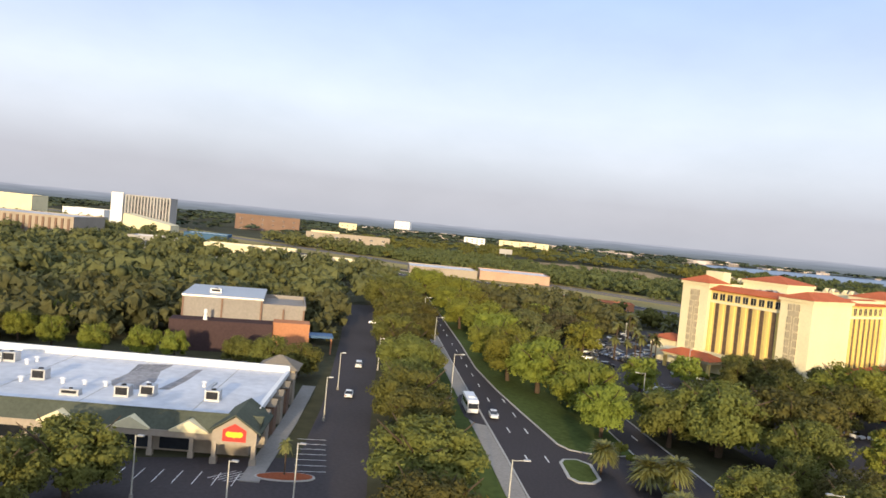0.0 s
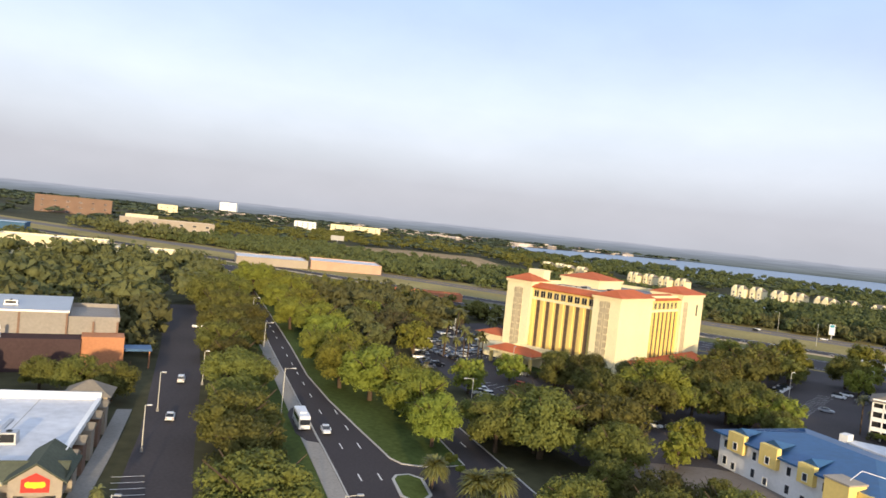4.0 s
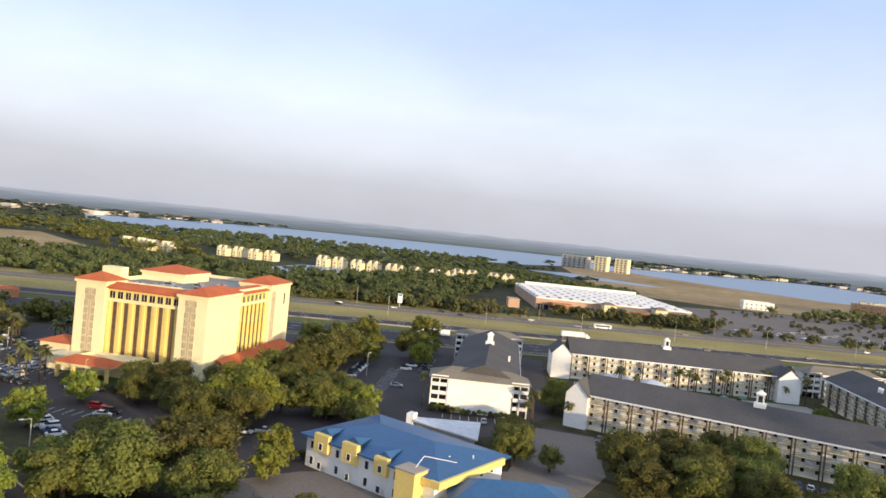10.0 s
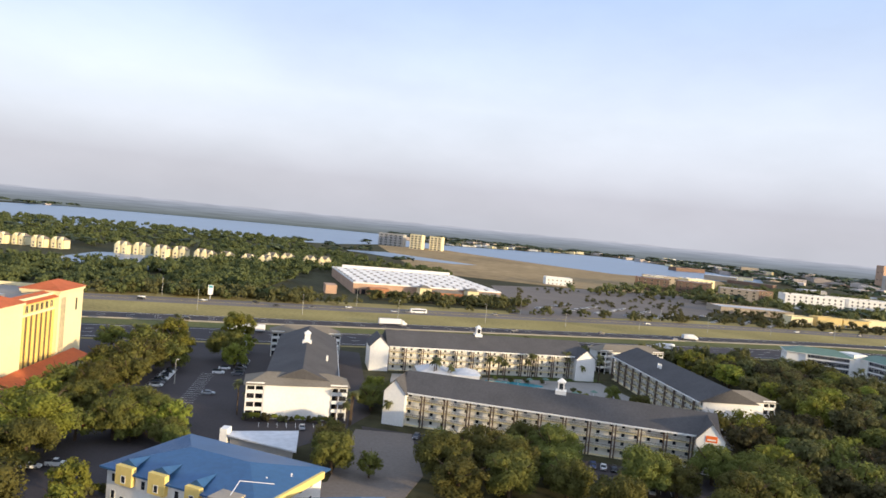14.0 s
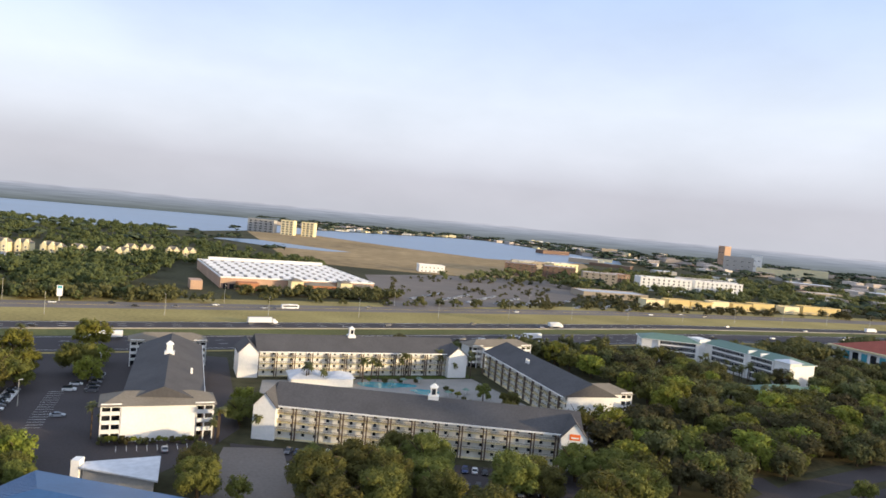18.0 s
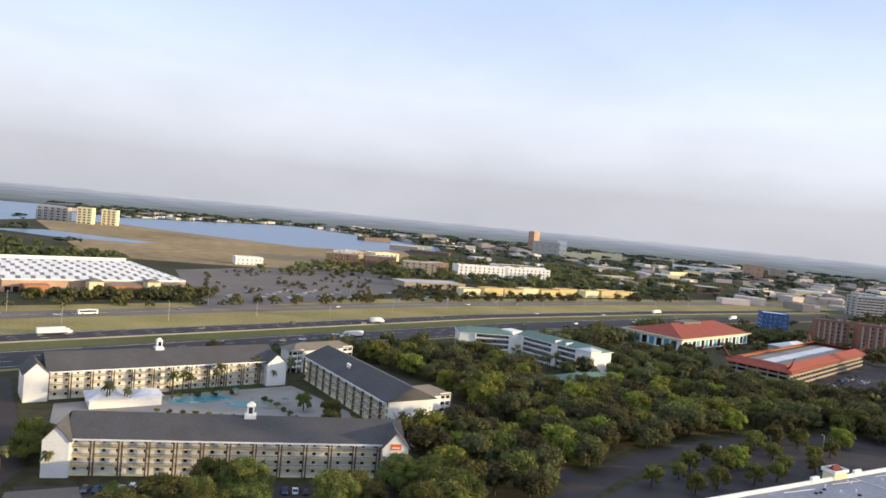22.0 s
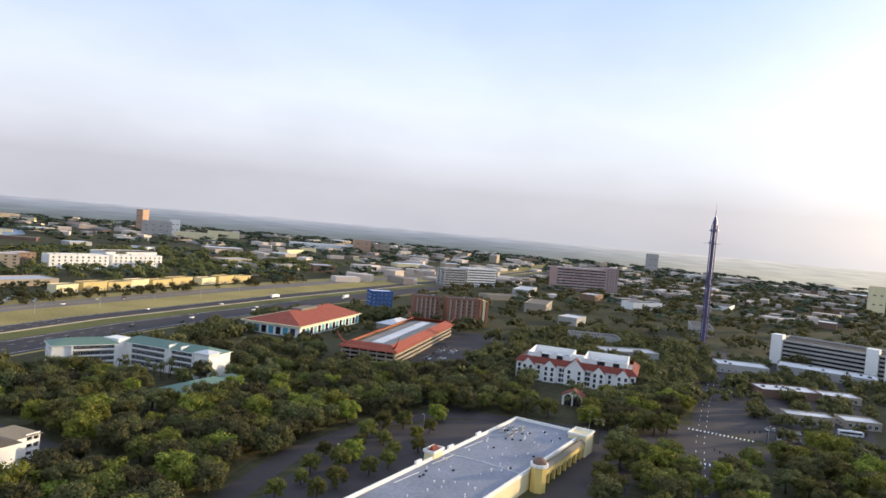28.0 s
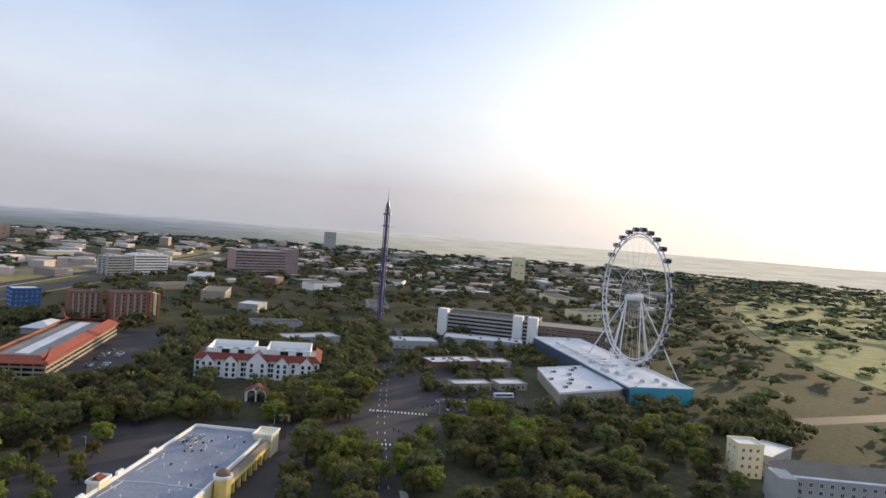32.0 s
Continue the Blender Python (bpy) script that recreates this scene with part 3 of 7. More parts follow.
def leafy(seed, radius, height, lumps, leaves, size, low=-0.7, core=0.62):
    """Vertices and triangles of a crown: overlapping lumps, each a small dark core in a deep, ragged shell of leaf sprays."""
    rng = np.random.RandomState(seed)
    cen, rad = [], []
    for i in range(lumps):
        w = i * 2.4 + rng.uniform(-0.5, 0.5)
        up = rng.uniform(low, 0.8)
        out_ = radius * (0.64 * math.sqrt(max(0.05, 1 - up * up)) + rng.uniform(-0.12, 0.16))
        cen.append((out_ * math.cos(w), out_ * math.sin(w), up * height))
        rad.append(radius * rng.uniform(*((0.15, 0.34) if lumps > 20 else (0.22, 0.44))))
    cen.append((0, 0, height * 0.35)), rad.append(radius * 0.5)
    cen, rad = np.array(cen), np.array(rad)
    V, F = [], []
    base = 0
    for c, r in zip(cen, rad):
        turn = rng.uniform(0, 6)
        co, si = math.cos(turn), math.sin(turn)
        v = ICO_V * r * core * rng.uniform(0.8, 1.15, (12, 1))
        v = np.stack([v[:, 0] * co - v[:, 1] * si, v[:, 0] * si + v[:, 1] * co, v[:, 2] * 0.9], 1) + c
        V.append(v), F.append(ICO_F + base)
        base += 12
    d = rng.normal(size=(leaves * 2, 3))
    d /= np.linalg.norm(d, axis=1, keepdims=True)
    d = d[d[:, 2] > -0.6][:leaves]
    k = rng.choice(len(rad), len(d), p=rad**2 / (rad**2).sum())
    p = cen[k] + d * rad[k, None] * rng.uniform(0.72, 1.06, (len(d), 1)) * rng.choice([1.0, 1.0, 1.0, 1.16], (len(d), 1)) * np.array([1, 1, 0.92])
    keep = np.ones(len(p), bool)
    for c, r in zip(cen, rad):
        keep &= np.linalg.norm(p - c, axis=1) > 0.55 * r
    p, d = p[keep], d[keep]
    nrm = d + np.array([0, 0, 0.35]) + rng.normal(scale=0.5, size=d.shape)
    nrm /= np.linalg.norm(nrm, axis=1, keepdims=True)
    a = np.cross(nrm, rng.normal(size=nrm.shape))
    a /= np.linalg.norm(a, axis=1, keepdims=True)
    b = np.cross(nrm, a)
    s = size * rng.uniform(0.55, 1.5, (len(p), 1))
    q = np.stack([p - a * s, p + a * s * 0.7 + b * s * 0.75, p + a * s * 0.5 - b * s * rng.uniform(0.5, 0.95, (len(p), 1))], 1).reshape(-1, 3)
    V.append(q), F.append(base + np.arange(3 * len(p)).reshape(-1, 3))
    return np.concatenate(V), np.concatenate(F)


def tri_mesh(name, V, F, material):
    me = bpy.data.meshes.new(name)
    me.vertices.add(len(V)), me.loops.add(3 * len(F)), me.polygons.add(len(F))
    me.vertices.foreach_set("co", np.asarray(V, np.float32).ravel())
    me.loops.foreach_set("vertex_index", np.asarray(F, np.int32).ravel())
    me.polygons.foreach_set("loop_start", np.arange(0, 3 * len(F), 3, dtype=np.int32))
    me.polygons.foreach_set("loop_total", np.full(len(F), 3, np.int32))
    me.polygons.foreach_set("use_smooth", np.ones(len(F), bool))
    me.materials.append(material)
    me.update(), me.validate()
    return me


def trunk(seed, height, r, spread):
    rng = random.Random(seed)
    b = Build()
    bend = Vector((rng.uniform(-0.4, 0.4), rng.uniform(-0.4, 0.4), height * 0.45))
    b.tube((0, 0, -0.3), bend, r * 1.25, r, 8)
    for i in range(6):
        w = i * math.tau / 6 + rng.uniform(-0.4, 0.4)
        elbow = bend + Vector((math.cos(w) * spread * 0.4, math.sin(w) * spread * 0.4, height * 0.25))
        b.tube(bend, elbow, r * 0.7, r * 0.42, 6)
        b.tube(elbow, elbow + Vector((math.cos(w) * spread * 0.4, math.sin(w) * spread * 0.4, height * rng.uniform(0.1, 0.3))), r * 0.42, r * 0.12, 5)
    return b


def make_tree(name, label, seed, radius, height, material, leaves=1500, size=0.42, lumps=11, tall=0.62, stem=0.36):
    t = thing(name, label, "tree", 0, 0, z=-900)
    part("trunk", trunk(seed, height, stem, radius), BARK, t)
    V, F = leafy(seed, radius, height * tall * 0.62, lumps, leaves, size)
    V[:, 2] += height * 0.56
    part("crown", tri_mesh("crown", V, F, material), None, t)
    return t


def make_palm(name, label, seed, height, fronds=26, reach=2.6, droop=1.0, wide=0.5):
    rng = random.Random(seed)
    t = thing(name, label, "palm", 0, 0, z=-900)
    lean = rng.uniform(-0.5, 0.5)
    b = Build()
    for i in range(4):
        f, g_ = i / 4, (i + 1) / 4
        b.tube((lean * f * f, 0, height * f - 0.2), (lean * g_ * g_, 0, height * g_), 0.26 - 0.05 * f, 0.25 - 0.05 * g_, 7)
    part("trunk", b, BARK, t)
    c = Build()
    for i in range(fronds):
        w = i * 2.4
        up = rng.uniform(-0.7, 1.1) if wide > 0.3 else rng.uniform(-0.6, 1.55)
        old = Vector((lean, 0, height))
        side = Vector((-math.sin(w), math.cos(w), 0))
        length = reach * rng.uniform(0.8, 1.1)
        for j in range(4):
            f = (j + 1) / 4
            new_ = Vector((lean + math.cos(w) * length * f * math.cos(up * 0.7), math.sin(w) * length * f * math.cos(up * 0.7), height + length * (math.sin(up) * f - droop * 0.55 * f * f)))
            w0, w1 = (0.1 + wide * math.sin(j * math.pi / 4)), (0.05 + wide * math.sin((j + 1) * math.pi / 4))
            for sg in (-1, 1):
                c.quad(old, new_, new_ + side * sg * w1 - Vector((0, 0, 0.22 * w1)), old + side * sg * w0 - Vector((0, 0, 0.22 * w0)))
            old = new_
    part("crown", c, PALM, t)
    return t


oaks = [make_tree("oak_tree", "broad olive-green live oak with dense crown", 11 + i, 6.0, 9.6, OAK, 8400, 0.22, 40) for i in range(4)]
fresh = [make_tree("shade_tree", "bright green leafy shade tree", 31 + i, 6.0, 10.2, FRESH, 8400, 0.22, 40) for i in range(3)]
dark = [make_tree("dark_tree", "dark green tree with uneven crown", 51 + i, 6.0, 10.0, DARKLEAF, 1700, 0.4, 21) for i in range(4)]
mild = [make_tree("wood_tree", "olive-green tree in the wood", 71 + i, 6.0, 10.0, FRESH if i == 2 else OAK, 1700, 0.4, 21) for i in range(3)]
bushes = [make_tree("shrub", "low rounded green shrub", 91 + i, 2.0, 2.6, FRESH if i else DARKLEAF, 420, 0.3, 6, 0.8, 0.08) for i in range(2)]
palms = [make_palm("palm_tree", "slender palm with a feathery crown", 5 + i, (9.0, 11.0, 7.5)[i]) for i in range(3)]
fat_palms = [make_palm("date_palm", "stout palm with a full arching crown", 25 + i, (3.4, 4.4)[i], 240, 2.8, 0.85, 0.16) for i in range(2)]
TEMPLATES = oaks + fresh + dark + mild + bushes + palms + fat_palms
BLOCKED = []          # centre x, y, turn, half length, half depth
PLANTED = []


def keep_off(x, y, rz, w, d, margin=1.0):
    """Nothing grows on the rectangle that starts at a corner x, y and runs w along rz and d across it."""
    c, s = math.cos(radians(rz)), math.sin(radians(rz))
    BLOCKED.append((x + c * w / 2 - s * d / 2, y + s * w / 2 + c * d / 2, radians(rz), abs(w) / 2 + margin, abs(d) / 2 + margin))


def keep_off_line(pts, width):
    for (x0, y0), (x1, y1) in zip(pts, pts[1:]):
        BLOCKED.append(((x0 + x1) / 2, (y0 + y1) / 2, math.atan2(y1 - y0, x1 - x0), math.hypot(x1 - x0, y1 - y0) / 2, width / 2))


def is_free(x, y, r=0.0):
    for cx, cy, a, hw, hd in BLOCKED:
        dx, dy = x - cx, y - cy
        if abs(dx * math.cos(a) + dy * math.sin(a)) < hw + r and abs(dy * math.cos(a) - dx * math.sin(a)) < hd + r:
            return False
    return True


def within(poly, x, y):
    hit = False
    for (x0, y0), (x1, y1) in zip(poly, poly[1:] + poly[:1]):
        if (y0 > y) != (y1 > y) and x < (x1 - x0) * (y - y0) / (y1 - y0) + x0:
            hit = not hit
    return hit


def plant(kinds, x, y, scale, rng, group=""):
    t = copy_thing(rng.choice(kinds), pose(x, y, 0, 0, 0, rng.uniform(0, 360)) @ Matrix.Diagonal((scale, scale, (0.35 + 0.65 * scale) * rng.uniform(0.9, 1.1), 1)))
    if group:
        t["group"] = group
    PLANTED.append((x, y, 5 * scale))
    return t

# ---- building helpers ----
def two_tone(name, a, mat_a, b, mat_b):
    """One mesh of two Builds, each with its own material."""
    me = bpy.data.meshes.new(name)
    k = len(a.v)
    me.from_pydata(a.v + b.v, [], a.f + [tuple(i + k for i in f) for f in b.f])
    me.materials.append(mat_a), me.materials.append(mat_b)
    for i, p in enumerate(me.polygons):
        p.material_index = 0 if i < len(a.f) else 1
    me.validate()
    return me


WINDOWS = {}


def panel_mesh(name, xs, zs, holes, frame, y0=-0.1, y1=0.02, sink=0.07):
    """One connected plate of cells between the lines xs and zs; the cells in holes are sunk panes of glass."""
    v, f, m, at = [], [], [], {}

    def vert(x, y, z):
        key = (round(x, 4), round(y, 4), round(z, 4))
        if key not in at:
            at[key] = len(v)
            v.append(key)
        return at[key]

    for i in range(len(xs) - 1):
        for k in range(len(zs) - 1):
            c = [(xs[i], zs[k]), (xs[i + 1], zs[k]), (xs[i + 1], zs[k + 1]), (xs[i], zs[k + 1])]
            if (i, k) in holes:
                f.append([vert(x, y0 + sink, z) for x, z in c]), m.append(1)
                for a in range(4):
                    (xa, za), (xb, zb) = c[a], c[(a + 1) % 4]
                    f.append([vert(xa, y0, za), vert(xb, y0, zb), vert(xb, y0 + sink, zb), vert(xa, y0 + sink, za)]), m.append(0)
            else:
                f.append([vert(x, y0, z) for x, z in c]), m.append(0)
    edge = [(x, zs[0]) for x in xs] + [(xs[-1], z) for z in zs[1:]] + [(x, zs[-1]) for x in xs[-2::-1]] + [(xs[0], z) for z in zs[-2:0:-1]]
    for (xa, za), (xb, zb) in zip(edge, edge[1:] + edge[:1]):
        f.append([vert(xb, y0, zb), vert(xa, y0, za), vert(xa, y1, za), vert(xb, y1, zb)]), m.append(0)
    me = bpy.data.meshes.new(name)
    me.from_pydata(v, [], f)
    me.materials.append(frame), me.materials.append(GLASS)
    me.polygons.foreach_set("material_index", m)
    me.update()
    return me


def window_mesh(w, h, frame=None, mullions=1, t=0.1):
    key = (round(w, 2), round(h, 2), frame.name if frame else "", mullions)
    if key not in WINDOWS:
        n = mullions + 1
        xs = [-w / 2 - t]
        for i in range(n):
            xs += [-w / 2 + w * i / n + (0.04 if i else 0), -w / 2 + w * (i + 1) / n - (0.04 if i < n - 1 else 0)]
        xs.append(w / 2 + t)
        WINDOWS[key] = panel_mesh("window", xs, [-t, 0, h, h + t], {(1 + 2 * i, 1) for i in range(n)}, frame or WHITE)
    return WINDOWS[key]


def windows(parent, w, xs, zs, size, side="front", at=0.0, frame=None, mullions=1, name="window"):
    """Windows at each of xs and zs on one side of a block: front and back run along x at y = at, left and right along y at x = at."""
    me = window_mesh(size[0], size[1], frame, mullions)
    for x in xs:
        for z in zs:
            if side == "front":
                piece(name, me, parent, x, at, z)
            elif side == "back":
                piece(name, me, parent, x, at, z, 180)
            elif side == "left":
                piece(name, me, parent, at, x, z, -90)
            else:
                piece(name, me, parent, at, x, z, 90)


def spaced(a, b, n):
    return [a + (b - a) * (i + 0.5) / n for i in range(n)]


def ring_wall(x0, x1, y0, y1, z0, z1, t=0.4):
    return Build().box(x0, x1, y0, y0 + t, z0, z1).box(x0, x1, y1 - t, y1, z0, z1).box(x0, x0 + t, y0 + t, y1 - t, z0, z1).box(x1 - t, x1, y0 + t, y1 - t, z0, z1)


def rooftop_unit(parent, x, y, z, w=2.2, d=1.8, h=1.3):
    u = part("air_conditioner", Build().box(x - w / 2, x + w / 2, y - d / 2, y + d / 2, z + 0.15, z + h).box(x - w / 2 - 0.1, x + w / 2 + 0.1, y - d / 2 - 0.1, y + d / 2 + 0.1, z, z + 0.2), METAL, parent, "boxy metal roof unit")
    part("fan_guard", Build().tube((x, y, z + h), (x, y, z + h + 0.15), min(w, d) * 0.22, min(w, d) * 0.18, 12), DARK, u)
    part("grille", Build().box(x - w * 0.4, x + w * 0.4, y - d / 2 - 0.04, y - d / 2, z + 0.35, z + h - 0.2), DARK, u)


def roof_vent(parent, x, y, z, r=0.3, h=0.9):
    part("roof_vent", Build().tube((x, y, z), (x, y, z + h), r * 0.7, r * 0.7, 8).tube((x, y, z + h), (x, y, z + h + 0.25), r * 1.3, r * 0.6, 8), WHITEMETAL, parent)


def flat_block(name, label, x, y, rz, w, d, h, wall, floors=0, bays=0, side_bays=0, roof=WHITEROOF, parapet=0.8, size=(1.5, 1.5), left=True, right=False, ground=1.0, category="building", units=0, frame=None, margin=2.0):
    t = thing(name, label, category, x, y, rz)
    keep_off(x, y, rz, w, d, margin)
    part("wall", Build().box(0, w, 0, d, 0, h), wall, t)
    if parapet:
        part("parapet", ring_wall(-0.15, w + 0.15, -0.15, d + 0.15, h - 0.3, h + parapet, 0.45), wall, t)
    part("roof", Build().box(0.31, w - 0.31, 0.31, d - 0.31, h, h + 0.12), roof, t)
    if floors:
        zs = [ground + i * (h - ground * 0.4) / floors for i in range(floors)]
        windows(t, w, spaced(1, w - 1, bays), zs, size, "front", -0.0, frame)
        if side_bays and left:
            windows(t, d, spaced(1, d - 1, side_bays), zs, size, "left", 0.0, frame)
        if side_bays and right:
            windows(t, d, spaced(1, d - 1, side_bays), zs, size, "right", w, frame)
    rng = random.Random(int(abs(x) * 7 + abs(y)))
    for i in range(units):
        rooftop_unit(t, rng.uniform(3, w - 3), rng.uniform(3, max(3.5, d - 3)), h + 0.12, rng.uniform(1.6, 3), rng.uniform(1.4, 2.2), rng.uniform(1, 1.6))
    return t


def hip(name, x0, x1, y0, y1, z0, z1, material, parent, flat=0.0):
    """A hipped roof over a rectangle, with a small eaves board."""
    b = Build()
    if x1 - x0 >= y1 - y0:
        s = (y1 - y0) / 2 - flat
        b.gable(x0, x1, y0, y1, z0, z1, s, s)
    else:
        m = (x0 + x1) / 2
        s = (x1 - x0) / 2 - flat
        k = len(b.v)
        b.v += [(x0, y0, z0), (x1, y0, z0), (x1, y1, z0), (x0, y1, z0), (m, y0 + s, z1), (m, y1 - s, z1)]
        b.f += [(k, k + 1, k + 4), (k + 1, k + 2, k + 5, k + 4), (k + 2, k + 3, k + 5), (k + 3, k, k + 4, k + 5), (k + 3, k + 2, k + 1, k)]
    return part(name, b, material, parent)


# ---- shops by the service road ----
mall = thing("shopping_strip", "tan shopping strip with white flat roof and arcade", "shop building", -109.6, 19.1, 70)
keep_off(-109.6, 19.1, 70, -90, 44)
part("wall", Build().box(-92, -2.1, 3.6, 38.4, 0, 5.9).box(-15, -2.1, 38.4, 45, 0, 5.7), TAN, mall)
part("roof", Build().box(-91.6, -2.5, 3.1, 38.0, 5.9, 6.2), WHITEROOF, mall, "white membrane roof with grey stains")
STAIN = mat("stained_membrane", (0.3, 0.28, 0.27), 0.7, var=0.4, big=0.25, fine=1.2)
part("roof_stain", Build().prism([(-29.4, 16.6), (-25.8, 14.9), (-22.9, 15.6), (-23.6, 22), (-25.4, 30), (-24.9, 36.4), (-28, 35.6), (-31.3, 34.2), (-30.2, 26), (-30.8, 20)], 6.2, 6.206), STAIN, mall, "grey-brown stain on the membrane")
part("roof_stain", Build().prism([(-21.4, 16.4), (-19.4, 16.8), (-18.6, 24), (-18.4, 34), (-19.8, 33.7), (-20.2, 25)], 6.2, 6.206), STAIN, mall, "grey-brown stain on the membrane")
for x in (-75, -60, -45, -30, -12):
    part("roof_seam", Build().box(x, x + 0.12, 4, 37.6, 6.2, 6.24), GREY, mall)
part("parapet", Build().box(-92.2, -1.7, 37.8, 38.6, 5.8, 7.5).box(-2.4, -1.6, 8, 37.8, 5.8, 6.7), WHITE, mall)
b = Build()
b.quad((-92, 0.8, 4.2), (0, 0.8, 4.2), (0, 3.2, 6.75), (-92, 3.2, 6.75)).quad((-92, 0.8, 4.0), (-92, 4.0, 4.0), (0, 4.0, 4.0), (0, 0.8, 4.0)).quad((-92, 0.8, 4.0), (0, 0.8, 4.0), (0, 0.8, 4.2), (-92, 0.8, 4.2)).quad((0, -1.2, 5.1), (0, 3.0, 5.1), (0, 3.0, 6.7), (0, -1.2, 5.3)).quad((-92, 3.0, 6.7), (0, 3.0, 6.7), (0, 3.0, 5.1), (-92, 3.0, 5.1))
MANSARD = mat("dark_green_shingles", (0.09, 0.1, 0.075), 0.9, var=0.18, big=0.2, fine=2)
part("mansard_roof", b, MANSARD, mall, "dark green-grey shingled front roof")
part("fascia", Build().box(-92, -7, 0.65, 0.8, 3.1, 4.15), TAN, mall)
for x in [-10.5 - 6.3 * i for i in range(13)]:
    part("column", Build().box(x - 0.3, x + 0.3, 0.8, 1.4, 0, 3.2).box(x - 0.42, x + 0.42, 0.68, 1.52, 0, 0.9), TAN, mall)
for x in [-13.6 - 6.3 * i for i in range(12)]:
    part("shop_front", Build().box(x - 2.6, x + 2.6, 3.5, 3.6, 0.3, 3.0), GLASS, mall)
for x in (-11, -20, -31, -48, -60):
    p = part("pediment", Build().prism([(x - 3, 0.4), (x + 3, 0.4), (x + 3, 3.4), (x - 3, 3.4)], 4.1, 4.3), CREAM, mall)
    v = Build()
    v.v += [(x - 3, 0.4, 4.3), (x + 3, 0.4, 4.3), (x, 0.4, 5.9), (x - 3, 3.6, 4.3), (x + 3, 3.6, 4.3), (x, 3.6, 5.9)]
    v.f += [(0, 1, 2), (1, 4, 5, 2), (0, 2, 5, 3), (3, 5, 4)]
    part("gable", v, CREAM, p)
entry = part("entrance_gable", Build().box(-7, -0.2, -0.9, 2.6, 3.2, 5.2), TAN, mall, "cream gabled entrance with a red sign")
v = Build()
v.v += [(-7, -0.9, 5.2), (-0.2, -0.9, 5.2), (-3.6, -0.9, 7.5), (-7, 9, 5.2), (-0.2, 9, 5.2), (-3.6, 9, 7.5)]
v.f += [(0, 1, 2), (3, 5, 4), (0, 3, 4, 1)]
part("gable", v, TAN, entry)
v = Build()
for s in (-1, 1):
    v.prism([(-3.6, -1.2), (-3.6 + s * 4.0, -1.2), (-3.6 + s * 4.0, 9.6), (-3.6, 9.6)][::s], 0, 0.22)
v.v = [(px, py, pz + 7.7 - abs(px + 3.6) * 0.676) for px, py, pz in v.v]
part("gable_roof", v, MANSARD, entry)
part("sign", Build().box(-5.4, -1.8, -1.04, -0.92, 3.7, 5.5).quad((-5.4, -1.04, 5.5), (-1.8, -1.04, 5.5), (-3.6, -1.04, 6.5)), REDSIGN, entry, "red sign board with a yellow emblem")
emb = Build()
emb.tube((-4.5, -1.12, 4.85), (-4.5, -1.05, 4.85), 0.42, 0.42, 14).tube((-3.6, -1.12, 4.75), (-3.6, -1.05, 4.75), 0.46, 0.46, 14).tube((-2.7, -1.12, 4.85), (-2.7, -1.05, 4.85), 0.42, 0.42, 14).box(-4.6, -2.6, -1.1, -1.05, 4.4, 5.2)
part("emblem", emb, YELLOWSIGN, entry)
for x in (-6.6, -0.6):
    part("post", Build().box(x - 0.35, x + 0.35, -0.85, -0.15, 0, 3.2).box(x - 0.5, x + 0.5, -1.0, 0, 0, 1.0), TAN, mall)
for i, y in enumerate((8, 15, 22, 29, 36)):
    part("pilaster", Build().box(-2.0, -0.5, y, y + 3.2, 0, 5.2 - 0.2 * (i % 2)), BROWN if i % 2 else TAN, mall)
    part("side_awning", Build().gable(-2.0, -0.2, y - 0.4, y + 3.6, 5.2, 6.2), TANROOF, mall)
tur = part("corner_turret", Build().box(-8.2, -0.7, 38.7, 45.4, 5.2, 6.6), TAN, mall)
hip("turret_roof", -8.9, 0.0, 38.0, 46.1, 6.6, 9.0, TANROOF, tur)
for x, y in ((-25.1, 10.8), (-21.5, 12.4), (-10.6, 12.5), (-53.2, 28.7), (-55.4, 28.2), (-42, 17.3)):
    rooftop_unit(mall, x, y, 6.2, 2.4, 2.1, 1.8)
rooftop_unit(mall, -32.9, 8.9, 6.2, 3.0, 1.4, 1.0)
for x, y in ((-37.3, 15.5), (-33.4, 15.2), (-30, 15.6), (-43.8, 14.4), (-48.8, 29.5), (-49.4, 27), (-23.4, 17.2), (-14.5, 21), (-46, 8)):
    roof_vent(mall, x, y, 6.2, 0.48, 0.8)
part("roof_duct", Build().box(-13.5, -12.9, 17.8, 24, 6.2, 6.5), METAL, mall)
isl = thing("planter_island", "kerbed red mulch island in the car park", "planter", -103.8, 22.5, -12)
part("kerb", Build().prism(blob(0, 0, 1.8, 4.5, wob=0.05), 0, 0.18), KERB, isl)
part("mulch", Build().prism(blob(0, 0, 1.5, 4.1, wob=0.05), 0.1, 0.26), MULCH, isl)

HALLGREY = mat("hall_grey_render", (0.3, 0.27, 0.235), 0.9, var=0.12, big=0.1, fine=1.5)
theatre = thing("theatre_hall", "windowless tan hall with a low dark front", "hall", -206, 11.7, 79)
keep_off(-206, 11.7, 79, 34, 30)
part("hall", Build().box(0, 21.5, 0, 26, 0, 13.8), HALLGREY, theatre)
part("roof", Build().box(-0.3, 21.8, -0.3, 26.3, 13.8, 14.3), METAL, theatre)
part("side_hall", Build().box(21.6, 33.5, 0.5, 24, 0, 11.8), HALLGREY, theatre)
part("side_parapet", ring_wall(21.5, 33.7, 0.4, 24.2, 11.8, 12.9, 0.3), HALLGREY, theatre)
